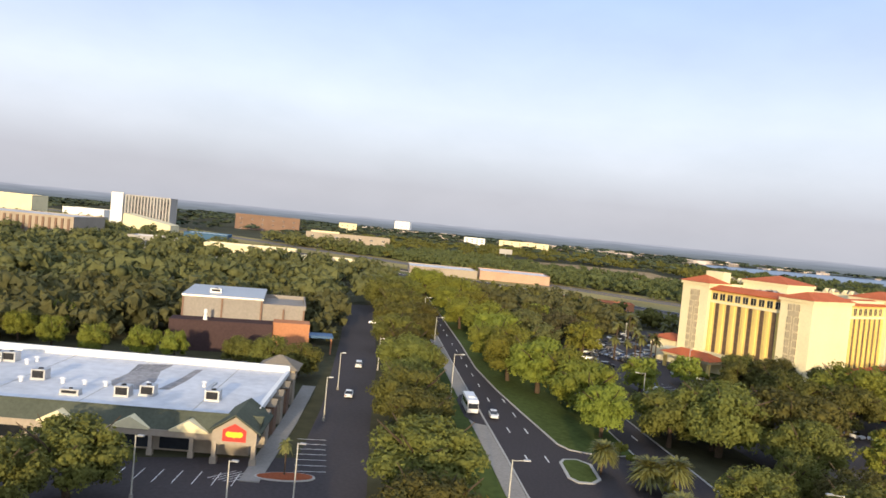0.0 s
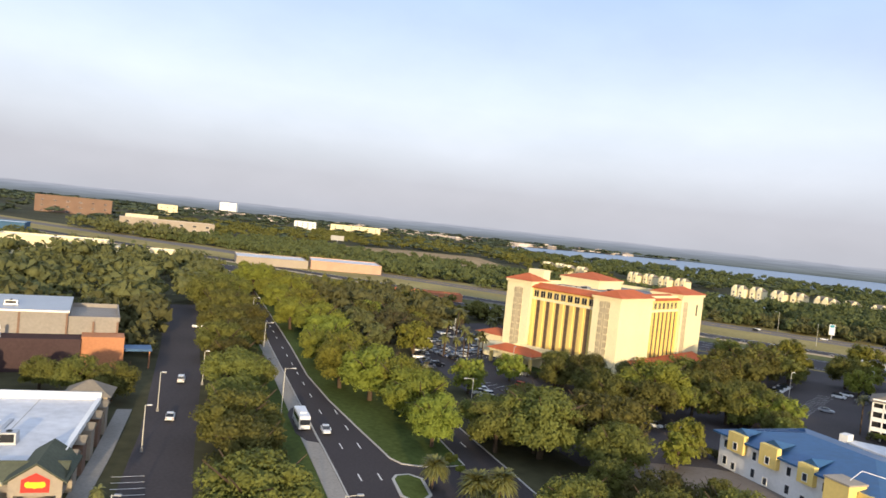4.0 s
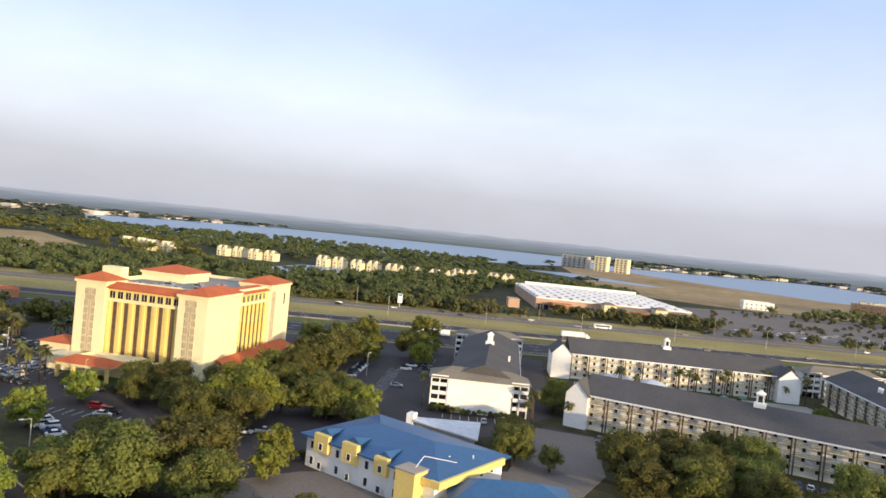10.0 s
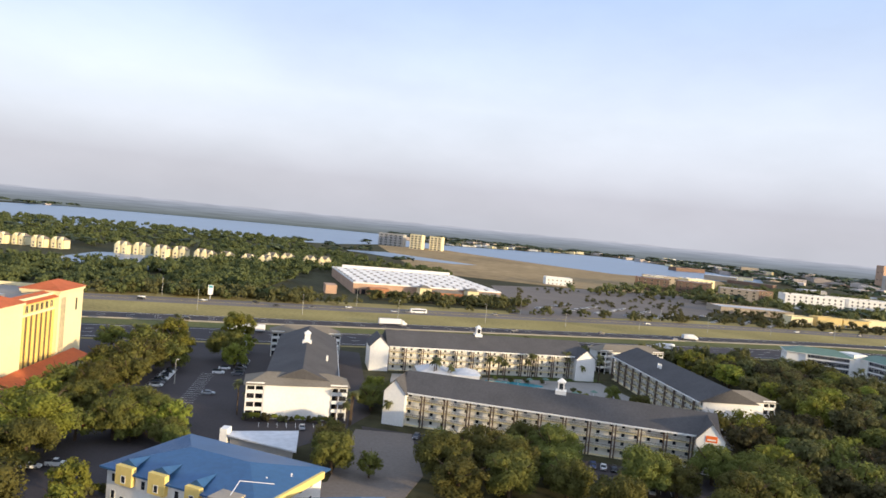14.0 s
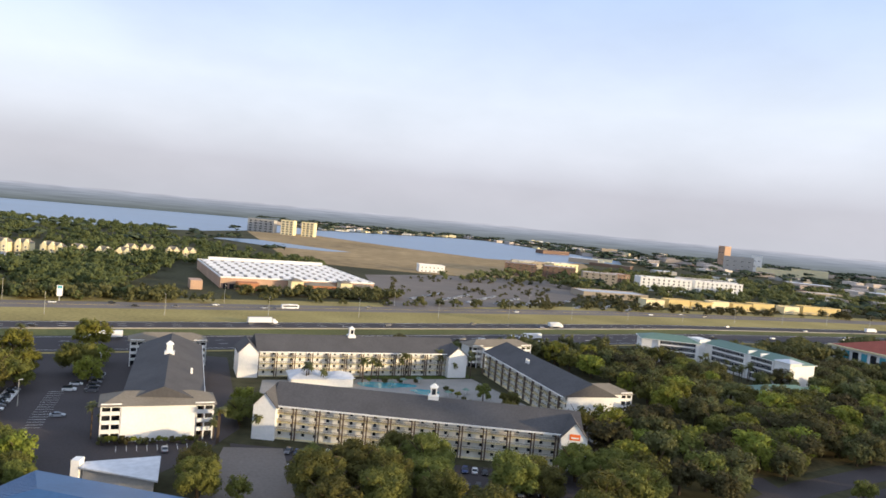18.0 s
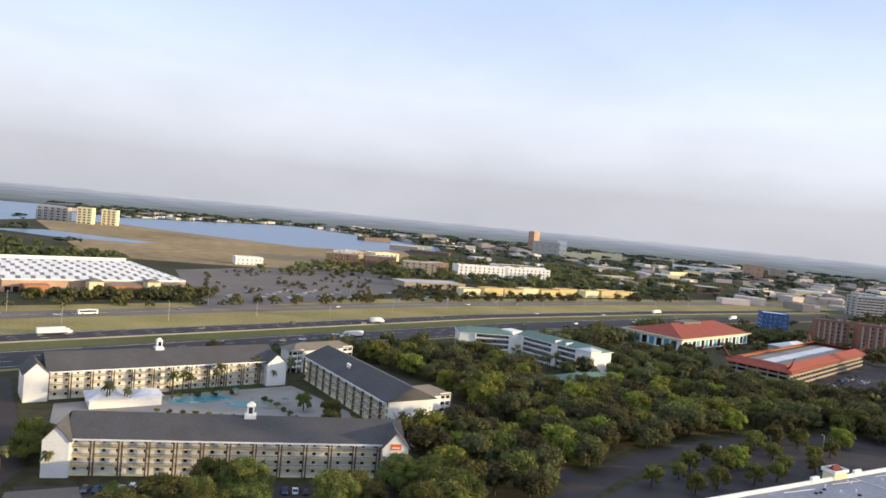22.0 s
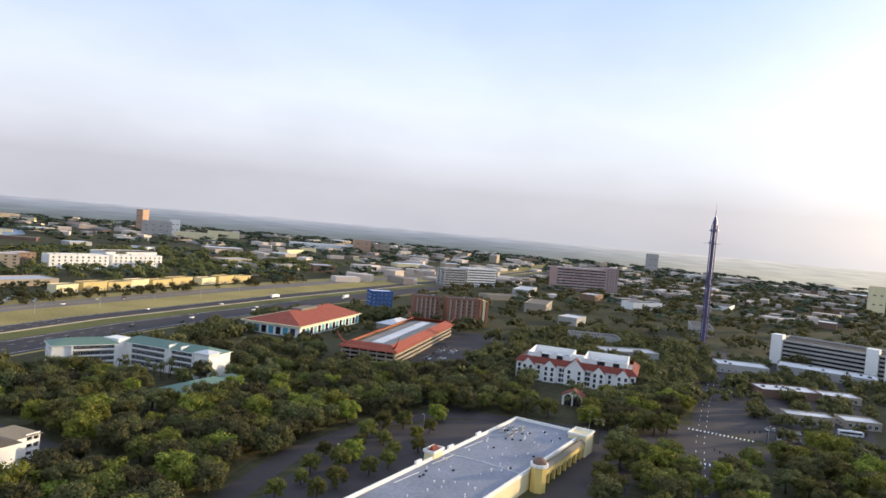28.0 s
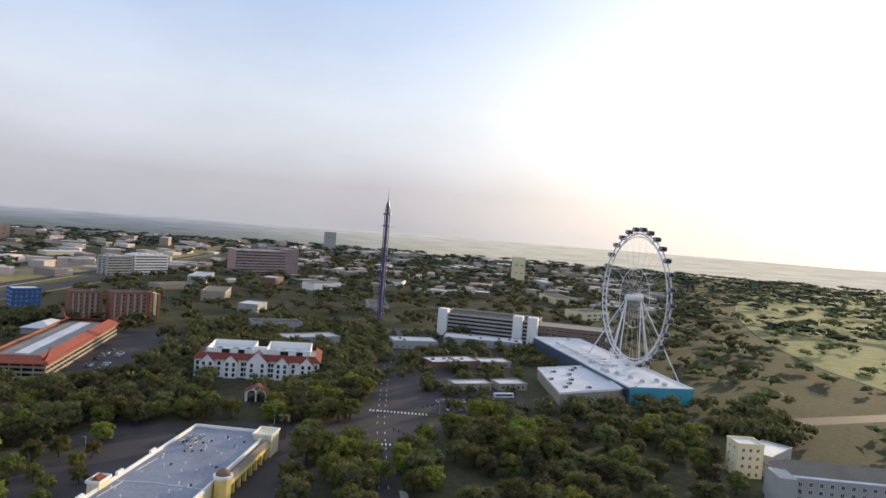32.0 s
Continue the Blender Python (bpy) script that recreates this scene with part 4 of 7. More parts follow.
for x in (0.2, 10.6, 21.3, 27.5, 33.2):
    part("wall_rib", Build().box(x - 0.25, x + 0.25, -0.25, 0, 0, 13.6 if x < 22 else 11.7), BROWN, theatre)
DARKPLUM = mat("dark_plum_render", (0.07, 0.045, 0.045), 0.9, var=0.15, big=0.1, fine=1.5)
low = part("low_front", Build().box(-2, 25, -7, -0.3, 0, 8.3), DARKPLUM, theatre, "low dark red-brown front block")
part("red_bay", Build().box(25, 35, -6, 0.2, 0, 8.8), BRICK, theatre)
part("awning", Build().box(33.8, 42, -3, 3, 4.6, 5.2), BLUEROOF, theatre, "flat blue awning on posts")
for x in (35, 41.5):
    part("awning_post", Build().box(x - 0.2, x + 0.2, -2.6, -2.2, 0, 4.6), BRICK, theatre)
rooftop_unit(theatre, 8, 8, 14.3, 3, 2, 1.2)
b = Build().tube((7, -5.5, 8.3), (7, -5.5, 10.3), 0.6, 0.3, 10).tube((7, -5.5, 10.2), (7, -5.5, 11.2), 0.5, 0.34, 10)
part("rooftop_figure", b, WHITE, theatre, "white rounded ornament on the ledge")

# ---- cream and yellow hotel ----
hotel = thing("hotel", "cream and yellow hotel tower block with red tiled roofs", "hotel", -197.5, 180.6, 10.4)
keep_off(-197.5, 180.6, 10.4, 46, 66, 3)
HW, HD, EAVE = 46.0, 66.0, 27.3
part("main_block", Build().box(0.8, HW - 0.8, 0.8, HD - 1, 0, EAVE - 0.6), YELLOW, hotel)
part("roof_deck", Build().box(2, HW - 2, 2, HD - 2, EAVE - 0.6, EAVE - 0.2), CONCRETE, hotel)
towers = {"left_tower": (-0.6, 10.2, -0.8, 9.5), "corner_tower": (36.5, HW + 0.8, -0.8, 22.5), "right_tower": (34, HW + 0.8, 47, HD + 0.6), "rear_tower": (1.5, 19, 32, 50)}
for nm, (x0, x1, y0, y1) in towers.items():
    tall = {"corner_tower": 27.9, "rear_tower": 30.6}.get(nm, 28.9)
    tw = part(nm, Build().box(x0, x1, y0, y1, 0, tall), CREAM, hotel)
    part("cornice", ring_wall(x0 - 0.5, x1 + 0.5, y0 - 0.5, y1 + 0.5, tall - 1.0, tall, 0.7), CREAM, tw)
    hip("tiled_roof", x0 - 1.0, x1 + 1.0, y0 - 1.0, y1 + 1.0, tall, tall + (2.6 if nm != "corner_tower" else 2.3), REDROOF, tw)
part("penthouse", Build().box(1.5, 8.5, 8.8, 13.2, EAVE, 32.9), CREAM, hotel)
for x0, x1, y0, y1 in ((10, 37, 0.2, 4.2),):
    part("tiled_eave", Build().quad((x0, y0 - 0.7, 27.0), (x1, y0 - 0.7, 27.0), (x1, y1, 28.6), (x0, y1, 28.6)).quad((x0, y0 - 0.7, 26.7), (x0, y1, 26.7), (x1, y1, 26.7), (x1, y0 - 0.7, 26.7)).quad((x0, y0 - 0.7, 26.7), (x1, y0 - 0.7, 26.7), (x1, y0 - 0.7, 27.0), (x0, y0 - 0.7, 27.0)).quad((x1, y1, 28.6), (x1, y1, 26.7), (x0, y1, 26.7), (x0, y1, 28.6)), REDROOF, hotel)
e0, e1 = HW - 0.2, HW - 4.2
part("tiled_eave", Build().quad((e0 + 0.7, 22, 27.0), (e0 + 0.7, 47.5, 27.0), (e1, 47.5, 28.6), (e1, 22, 28.6)).quad((e0 + 0.7, 22, 26.7), (e0 + 0.7, 47.5, 26.7), (e0 + 0.7, 47.5, 27.0), (e0 + 0.7, 22, 27.0)).quad((e1, 22, 28.6), (e1, 47.5, 28.6), (e1, 47.5, 26.7), (e1, 22, 26.7)), REDROOF, hotel)
part("rear_eave", ring_wall(1, HW - 1, 9.5, HD - 1, EAVE - 0.5, EAVE + 1.0, 0.5), CREAM, hotel)
for x, y in ((14, 12), (20, 14), (27, 13), (32, 20), (18, 24), (26, 30), (33, 34)):
    rooftop_unit(hotel, x, y, EAVE - 0.2, 3.2, 2.4, 1.1)
part("front_band", Build().box(10.2, 36.5, 0.35, 0.85, 22.4, 23.2), CREAM, hotel)
part("side_band", Build().box(HW - 0.85, HW - 0.35, 22.5, 47, 22.4, 23.2), CREAM, hotel)
hz = [5.6 + 2.42 * i for i in range(7)]
front_bays = spaced(11, 36, 6)
GLAZING = mat("bronze_spandrel_glass", (0.11, 0.075, 0.045), 0.3, var=0.2, big=0.3, fine=1.0)
PALEGLAZE = mat("pale_spandrel_glass", (0.46, 0.38, 0.25), 0.3, var=0.12, big=0.3, fine=1.0)
for x in front_bays:
    part("glazed_strip", Build().box(x - 0.72, x + 0.72, 0.74, 0.8, 3.4, 22.2), GLAZING, hotel)
for y in spaced(23, 46.6, 7):
    part("glazed_strip", Build().box(HW - 0.8, HW - 0.74, y - 0.66, y + 0.66, 3.4, 22.2), GLAZING, hotel)
for x0 in (2.5, 38.7):
    part("glazed_bay", Build().box(x0 + 0.5, x0 + 4.1, -0.86, -0.8, 4.4, 26.2), PALEGLAZE, hotel)
part("glazed_bay", Build().box(HW + 0.8, HW + 0.86, 48.6, 52.4, 4.4, 26.2), PALEGLAZE, hotel)
windows(hotel, HW, front_bays, hz, (1.15, 2.15), "front", 0.8, BROWN, 0)
windows(hotel, HW, spaced(10.4, 36.4, 9), [23.5], (2.0, 2.3), "front", 0.8, CREAM, 1)
windows(hotel, HD, spaced(23, 46.6, 7), hz, (1.0, 2.15), "right", HW - 0.8, BROWN, 0)
windows(hotel, HD, spaced(23, 46.6, 7), [23.5], (1.9, 2.3), "right", HW - 0.8, CREAM, 1)
tz = [5.6 + 2.42 * i for i in range(7)] + [24.0]
windows(hotel, 10, (3.6, 6.0), tz, (1.5, 2.0), "front", -0.8, CREAM, 0)
windows(hotel, 10, (39.8, 42.2), tz, (1.5, 2.0), "front", -0.8, CREAM, 0)
windows(hotel, 10, (49.4, 51.6), tz, (1.3, 2.0), "right", HW + 0.8, CREAM, 0)
windows(hotel, 10, (61,), [20.5], (1.4, 4.4), "right", HW + 0.8, CREAM, 0)
for x in [11 + 25 * i / 6 for i in range(7)]:
    part("pier", Build().box(x - 0.5, x + 0.5, 0.45, 0.8, 3, 22.4), YELLOW, hotel)
for y in [23 + 23.6 * i / 7 for i in range(8)]:
    part("pier", Build().box(HW - 0.8, HW - 0.45, y - 0.5, y + 0.5, 3, 22.4), YELLOW, hotel)
pod = part("podium", Build().box(-3, 32, -9, -0.9, 0, 4.6).box(HW + 0.9, HW + 6, 8, 60, 0, 4.2), CREAM, hotel)
part("terrace_wall", ring_wall(8, 30, -9.2, -1, 4.6, 5.6, 0.35), CREAM, pod)
part("side_tiled_roof", Build().quad((HW + 7, 7, 4.2), (HW + 7, 61, 4.2), (HW + 1, 61, 6.4), (HW + 1, 7, 6.4)).quad((HW + 7, 7, 4.0), (HW + 1, 7, 4.0), (HW + 1, 61, 4.0), (HW + 7, 61, 4.0)).quad((HW + 7, 7, 4.0), (HW + 7, 61, 4.0), (HW + 7, 61, 4.2), (HW + 7, 7, 4.2)), REDROOF, pod)
windows(pod, HD, spaced(10, 58, 12), [1.2], (1.6, 1.9), "right", HW + 6, CREAM, 0)
porch = part("porte_cochere", Build().box(7, 25, -17.5, -9.2, 4.0, 5.0), CREAM, hotel, "cream entrance canopy with red tiled roof")
hip("tiled_roof", 6, 26, -18.5, -8.5, 5.0, 7.0, REDROOF, porch)
for x in (7.5, 13, 19, 24.5):
    part("column", Build().box(x - 0.45, x + 0.45, -17.3, -16.4, 0, 4.0), YELLOW, porch)
wing = part("side_annex", Build().box(-13, -1, 0, 10, 0, 6.4), CREAM, hotel)
hip("tiled_roof", -14, -0.8, -1, 11, 6.4, 8.4, REDROOF, wing)

# ---- blue-roofed inn ----
inn = thing("blue_roofed_inn", "white and yellow low inn under a blue metal roof", "inn", -86, 144.3, -16)
inn.scale = (1, 0.79, 1)
keep_off(-86, 144.3, -16, 40, 27)
part("wall", Build().box(0.5, 37.5, 0.5, 33, 0, 7.3), WHITE, inn)
rf = part("roof", Build().gable(-0.8, 39, -0.6, 34, 7.4, 10.2, 12, 12), BLUEROOF, inn, "low blue standing-seam hipped roof")
part("eaves", Build().box(-0.9, 39.1, -0.7, 34.1, 7.0, 7.4), BLUEROOF, inn)
for i in range(26):
    y = 1.2 + i * 1.25
    x = 12 * y / 16.7 if y < 16.7 else 12 * (33.4 - y) / 16.7
    part("seam", Build().tube((-0.6 + 0.1, y, 7.46), (x - 0.8, y, 7.46 + 2.75 * x / 12), 0.05, 0.05, 4), BLUEROOF, rf)
for x, w, top in ((6.0, 4.4, 9.0), (14.7, 4.4, 9.3), (23.8, 3.6, 8.7)):
    d_ = part("dormer", Build().box(x - w / 2, x + w / 2, -0.9, 0.6, 4.6, top - 0.4), YELLOW, inn, "tall yellow parapet panel")
    v = Build()
    v.v += [(x - w / 2, 0.6, top - 0.4), (x + w / 2, 0.6, top - 0.4), (x, 0.6, top + 0.8), (x, 8.5, 8.9)]
    v.f += [(0, 1, 2), (1, 3, 2), (0, 2, 3), (0, 3, 1)]
    part("dormer_roof", v, BLUEROOF, d_)
block_ = part("yellow_block", Build().box(29.6, 34.6, -3.4, 2, 0, 8.3), YELLOW, inn, "tall yellow corner block")
part("coping", Build().box(29.4, 34.8, -3.6, 2.2, 8.3, 8.6), TAN, block_)
part("fascia", Build().box(36.9, 39.3, -0.8, 30.5, 6.0, 7.5).box(34.8, 36.9, -0.85, -0.5, 6.0, 7.5), YELLOW, inn)
windows(inn, 38, (2.4, 10.4, 19.2, 27.4), (0.8, 4.4), (1.0, 1.7), "front", 0.5, WHITE, 0)
windows(inn, 38, (6.0, 14.7, 23.8), (0.9, 5.2), (1.0, 1.4), "front", -0.9, WHITE, 0)
windows(inn, 34, spaced(4, 30, 5), (0.8, 4.4), (1.4, 1.6), "right", 37.5, WHITE, 0)
windows(inn, 38, (3.5,), (1, 4.6), (0.9, 1.6), "left", 0.5, WHITE, 0)
for dx, dy in ((5.5, 3.5), (2.0, -4.5)):
    part("roof_pipe", Build().tube((31, 6, 9.6), (31 + dx, 6 + dy * 1.5, 8.9), 0.09, 0.09, 6), WHITEMETAL, inn)
for x, y in ((22, 24), (27, 12), (33, 14), (36, 20)):
    roof_vent(inn, x, y, 8.2, 0.22, 0.5)
low_wing = thing("inn_wing", "low inn wing with blue roof and yellow trim", "inn wing", -45.5, 133, 22)
keep_off(-45.5, 133, 22, 26, 12)
part("wall", Build().box(0, 24, 0, 12, 0, 4.6), WHITE, low_wing)
hip("roof", -1, 25, -1, 13, 4.6, 7.6, BLUEROOF, low_wing)
part("fascia", Build().box(-1.1, 25.1, -1.1, -0.9, 4.1, 4.7), YELLOW, low_wing)
annex = thing("flat_annex", "long low annex with bright white flat roof", "annex", -75, 180, 0)
keep_off(-75, 178, 0, 21, 12)
part("wall", Build().prism([(1.4, 1.6), (19.8, -3.2), (16, 10.6), (1.3, 4.2)], 0, 4.2), GREY, annex)
part("roof", Build().prism([(1, 0.8), (21.2, -4.8), (16.8, 11.7), (0.7, 4.6)], 4.2, 4.6), WHITEROOF, annex)
part("stair_head", Build().box(-1.4, 0.6, 1.2, 4.2, 0, 6.0), WHITE, annex)

# ---- lodge with galleries ----
RAIL = {}


def gallery_wing(name, label, x, y, rz, w, d, bays, eave=10.6, ridge=14.2, roof=GREYROOF, floors=4, hips=(0.0, 0.0), both=False, face=WHITE):
    t = thing(name, label, "lodge wing", x, y, rz)
    keep_off(x, y, rz, w, d, 3)
    part("wall", Build().box(0, w, 1.6, d - 1.6, 0, eave), face, t)
    part("roof", Build().gable(-0.6, w + 0.6, -0.5, d + 0.5, eave, ridge, *hips), roof, t)
    part("eaves_board", Build().box(-0.6, w + 0.6, -0.55, -0.4, eave - 0.45, eave + 0.05), WHITE, t)
    fh = eave / floors
    step = w / bays
    unit = RAIL.get((round(step, 2), fh))
    if not unit:
        front_me = panel_mesh("room_front", [-2.05, -1.9, -1.13, -1.05, -0.3, 0.45, 1.4, 1.55], [0.0, 0.95, 2.15, 2.3], {(5, 1)}, WHITE, 1.44, 1.62, 0.1)
        r = Build().box(-step / 2, step / 2, 0.0, 0.08, 0.92, 1.02).box(-step / 2, step / 2, 0.0, 0.06, 0.12, 0.18)
        for k in range(int(step / 0.32)):
            xx = -step / 2 + 0.16 + k * 0.32
            r.box(xx - 0.028, xx + 0.028, 0.01, 0.05, 0.18, 0.92)
        unit = RAIL[(round(step, 2), fh)] = (front_me, r.mesh("balustrade", RAILING))
    for i in range(floors):
        part("gallery_floor", Build().box(0, w, -0.1, 1.6, i * fh - 0.12, i * fh + 0.1), CREAM, t)
        for k in range(bays):
            piece("room_front", unit[0], t, (k + 0.5) * step, 0, i * fh + 0.1)
            if i:
                piece("balustrade", unit[1], t, (k + 0.5) * step, -0.08, i * fh + 0.1)
    for k in range(0, bays + 1, 2):
        for o in (-0.45, 0.45):
            part("post", Build().box(k * step + o - 0.2, k * step + o + 0.2, -0.14, 0.3, 0, eave - 0.4), POSTS, t)
    return t


def cupola(parent, x, y, z):
    c = part("cupola", Build().box(x - 1.7, x + 1.7, y - 1.7, y + 1.7, z - 1.6, z + 0.5).box(x - 1.05, x + 1.05, y - 1.05, y + 1.05, z + 0.5, z + 3.2), WHITE, parent, "white louvred cupola on the ridge")
    part("louvre", Build().box(x - 0.6, x + 0.6, y - 1.1, y - 1.05, z + 0.9, z + 2.8), GLASS, c)
    part("louvre", Build().box(x + 1.05, x + 1.1, y - 0.6, y + 0.6, z + 0.9, z + 2.8), GLASS, c)
    hip("cap", x - 1.35, x + 1.35, y - 1.35, y + 1.35, z + 3.2, z + 4.5, WHITE, c)
    part("spire", Build().tube((x, y, z + 4.4), (x, y, z + 5.8), 0.08, 0.03, 5), DARK, c)


def end_gable(parent, x0, x1, y0, y1, eave, top, roof=TANROOF):
    """A white cross gable with its face towards -y."""
    g_ = part("end_block", Build().box(x0, x1, y0, y1, 0, eave), WHITE, parent)
    m = (x0 + x1) / 2
    v = Build()
    v.v += [(x0, y0, eave), (x1, y0, eave), (m, y0, top), (x0, y1, eave), (x1, y1, eave), (m, y1, top)]
    v.f += [(0, 1, 2), (3, 5, 4), (0, 3, 4, 1)]
    part("gable", v, WHITE, g_)
    r = Build()
    slope = (top - eave) / (m - x0)
    for s in (-1, 1):
        r.prism([(m, y0 - 0.4), (m + s * (m - x0 + 0.5), y0 - 0.4), (m + s * (m - x0 + 0.5), y1), (m, y1)][::s], 0.02, 0.25)
    r.v = [(px, py, pz + top - abs(px - m) * slope) for px, py, pz in r.v]
    part("gable_roof", r, roof, g_)
    return g_


front = gallery_wing("lodge_front_wing", "long white lodge wing with galleries and grey roof", -35.6, 224.8, -6.4, 96, 20, 26, ridge=15.6)
cupola(front, 49.5, 10, 15.5)
end_gable(front, -5, 2, -2.0, 12, 10.6, 14.6, GREYROOF)
e = end_gable(front, 89.5, 97.5, -2.0, 14, 10.2, 14.8, GREYROOF)
part("sign", Build().box(92, 95.2, -2.15, -2.0, 9.6, 11.4), ORANGESIGN, e, "small orange sign panel")
part("sign_panel", Build().box(92.4, 94.8, -2.2, -2.15, 10.1, 10.5), WHITE, e)
back_w = gallery_wing("lodge_rear_wing", "long white lodge wing with sunlit galleries", -53.3, 301.1, 17.4, 90, 22, 24, ridge=16)
cupola(back_w, 42, 11, 15.9)
end_gable(back_w, -8, 0, -2.0, 13, 10.6, 14.6, GREYROOF)
end_gable(back_w, 85, 94, -3.0, 13, 10.2, 14.0, GREYROOF)
right_w = gallery_wing("lodge_side_wing", "shaded lodge wing with galleries and dark roof", 47, 339, -76, 80, 23, 21, ridge=15.6)
part("chimney", Build().box(34, 34.7, 5.4, 6.1, 11.5, 15).box(36, 36.7, 5.4, 6.1, 11.5, 15), WHITE, right_w)


def end_bar(name, label, x, y, rz, w, d, eave=10.6, top=13.4, roof=TANROOF):
    """A tan-roofed cross bar with a blank white front and open stairs at both ends."""
    t = thing(name, label, "lodge block", x, y, rz)
    keep_off(x, y, rz, w, d, 3)
    part("front_wall", Build().box(w * 0.175, w * 0.825, -0.6, 0.6, 0, eave), WHITE, t)
    part("body", Build().box(0.8, w - 0.8, 3, d, 0, eave), WHITE, t)
    hip("roof", -0.8, w + 0.8, -1.2, d + 0.6, eave, top, roof, t)
    for x0, x1 in ((0, w * 0.175), (w * 0.825, w)):
        # dark sheet before the white body paints the shade behind the stairs
        st = part("stair_bay", Build().box(x0 + 0.3, x1 - 0.3, 2.8, 3.0, 0, eave), DARK, t)
        for z in [eave * i / 4 for i in range(1, 4)] + [eave - 0.3]:
            part("landing", Build().box(x0, x1, -0.4, 3, z - 0.15, z + 0.15).box(x0, x1, -0.4, -0.3, z + 0.15, z + 1.0), WHITE, st)
        for xx in (x0 + 0.15, (x0 + x1) / 2, x1 - 0.15):
            part("post", Build().box(xx - 0.2, xx + 0.2, -0.4, 0, 0, eave), WHITE, st)
    return t


end_bar("lodge_white_block", "white lodge block with tan roof and open stairs", -81.5, 211.5, 19, 31, 12)
stem = gallery_wing("lodge_stem_wing", "dark grey gabled lodge wing behind a white block", -55.6, 222.8, 105, 84, 23, 8, ridge=15.4)
cupola(stem, 47, 11.5, 15.3)
part("chimney", Build().box(28, 28.7, 3.4, 4.1, 11.5, 14.2), WHITE, stem)
end_bar("lodge_white_block", "white lodge block with tan roof at the far end", -105.4, 302.5, 21, 30, 11)
end_bar("lodge_white_block", "white lodge block with tan roof among trees", 68, 264.5, 18.5, 30.5, 13)
end_bar("lodge_white_block", "white lodge block with tan roof behind", 42.3, 349, 25, 36, 11)
pav = thing("pool_pavilion", "low white pool pavilion with pale hipped roofs", "pavilion", -38, 287, 14)
keep_off(-38, 287, 14, 28, 16)
part("wall", Build().box(1, 26, 1, 14, 0, 3.4), WHITE, pav)
hip("roof", 0, 15, 0, 15, 3.4, 6.4, WHITEROOF, pav)
hip("roof", 15.2, 27, 2, 13, 3.4, 5.4, WHITEROOF, pav)

for i, (x, y) in enumerate(((3, 300), (8, 306), (15, 310), (-16, 300), (26, 290), (34, 296))):
    u = thing("parasol", "green pool parasol on a thin pole", "parasol", x, y, 0, group="pool parasols")
    part("pole", Build().tube((0, 0, 0), (0, 0, 2.6), 0.05, 0.05, 6), WHITEMETAL, u)
    part("canopy", Build().tube((0, 0, 2.1), (0, 0, 2.9), 1.7, 0.05, 8), GREENROOF, u)

# ---- green-roofed hotel ----
def green_bar(x, y, rz, w, d, bays, label, tower=False):
    t = thing("green_roofed_hotel", label, "hotel", x, y, rz, group="green-roofed hotel wings")
    keep_off(x, y, rz, w, d, 2)
    part("wall", Build().box(0, w, 0, d, 0, 13.4), WHITE, t)
    hip("roof", -0.8, w + 0.8, -0.8, d + 0.8, 13.4, 16.2, GREENROOF, t)
    part("eaves", Build().box(-0.9, w + 0.9, -0.9, d + 0.9, 13.1, 13.4), WHITE, t)
    zs = [1.2 + 3.2 * i for i in range(4)]
    for a, b_, n in bays:
        part("glazed_bay", Build().box(a, b_, -0.06, -0.002, 0.5, 12.9), DARK, t)
        windows(t, w, spaced(a, b_, n), zs, (2.5, 2.1), "front", -0.06, WHITE, 1)
        for xx in (a - 0.3, b_ + 0.3):
            part("pier", Build().box(xx - 0.4, xx + 0.4, -0.8, 0, 0, 13.1), WHITE, t)
        for z in zs:
            part("balcony", Build().box(a, b_, -0.7, 0, z - 0.5, z - 0.25).box(a, b_, -0.75, -0.68, z - 0.25, z + 0.4), WHITE, t)
    windows(t, d, spaced(2, d - 2, 2), zs, (1.2, 1.4), "left", 0.0, WHITE, 0)
    return t


green_bar(150, 406, -11, 33, 16, ((10, 31, 6),), "white four-storey hotel wing with green metal roof")
gb = green_bar(186, 410, -68, 64, 17, ((11, 34, 7), (38, 52, 4)), "long white hotel wing with green metal roof")
part("stair_tower", Build().box(-4, 6, -5, 4, 0, 15.4), WHITE, gb)
tw = part("end_tower", Build().box(55.5, 64.5, -3, 6, 0, 14.6), WHITE, gb)
hip("tower_cap", 54.5, 65.5, -4, 7, 14.6, 16.2, WHITEROOF, tw)
for y0 in (36, 44):
    part("roof_kerb", Build().box(y0, y0 + 0.6, -0.5, 9, 13.6, 15.6), WHITE, gb)
lob = thing("hotel_lobby", "low hotel lobby with pale green hipped roofs", "lobby", 174, 314, 12)
keep_off(174, 314, 12, 44, 22)
part("wall", Build().box(4, 36, 2, 18, 0, 4.4), WHITE, lob)
hip("roof", 2, 38, 0, 20, 4.4, 8.0, GREENROOF, lob)
hip("canopy_roof", 14, 26, -10, 2, 4.2, 6.6, GREENROOF, lob)
hip("canopy_roof", 36, 50, 6, 20, 4.2, 6.8, GREENROOF, lob)
for x in (15, 24.5):
    part("canopy_post", Build().box(x, x + 0.5, -9.5, -9, 0, 4.2), WHITE, lob)

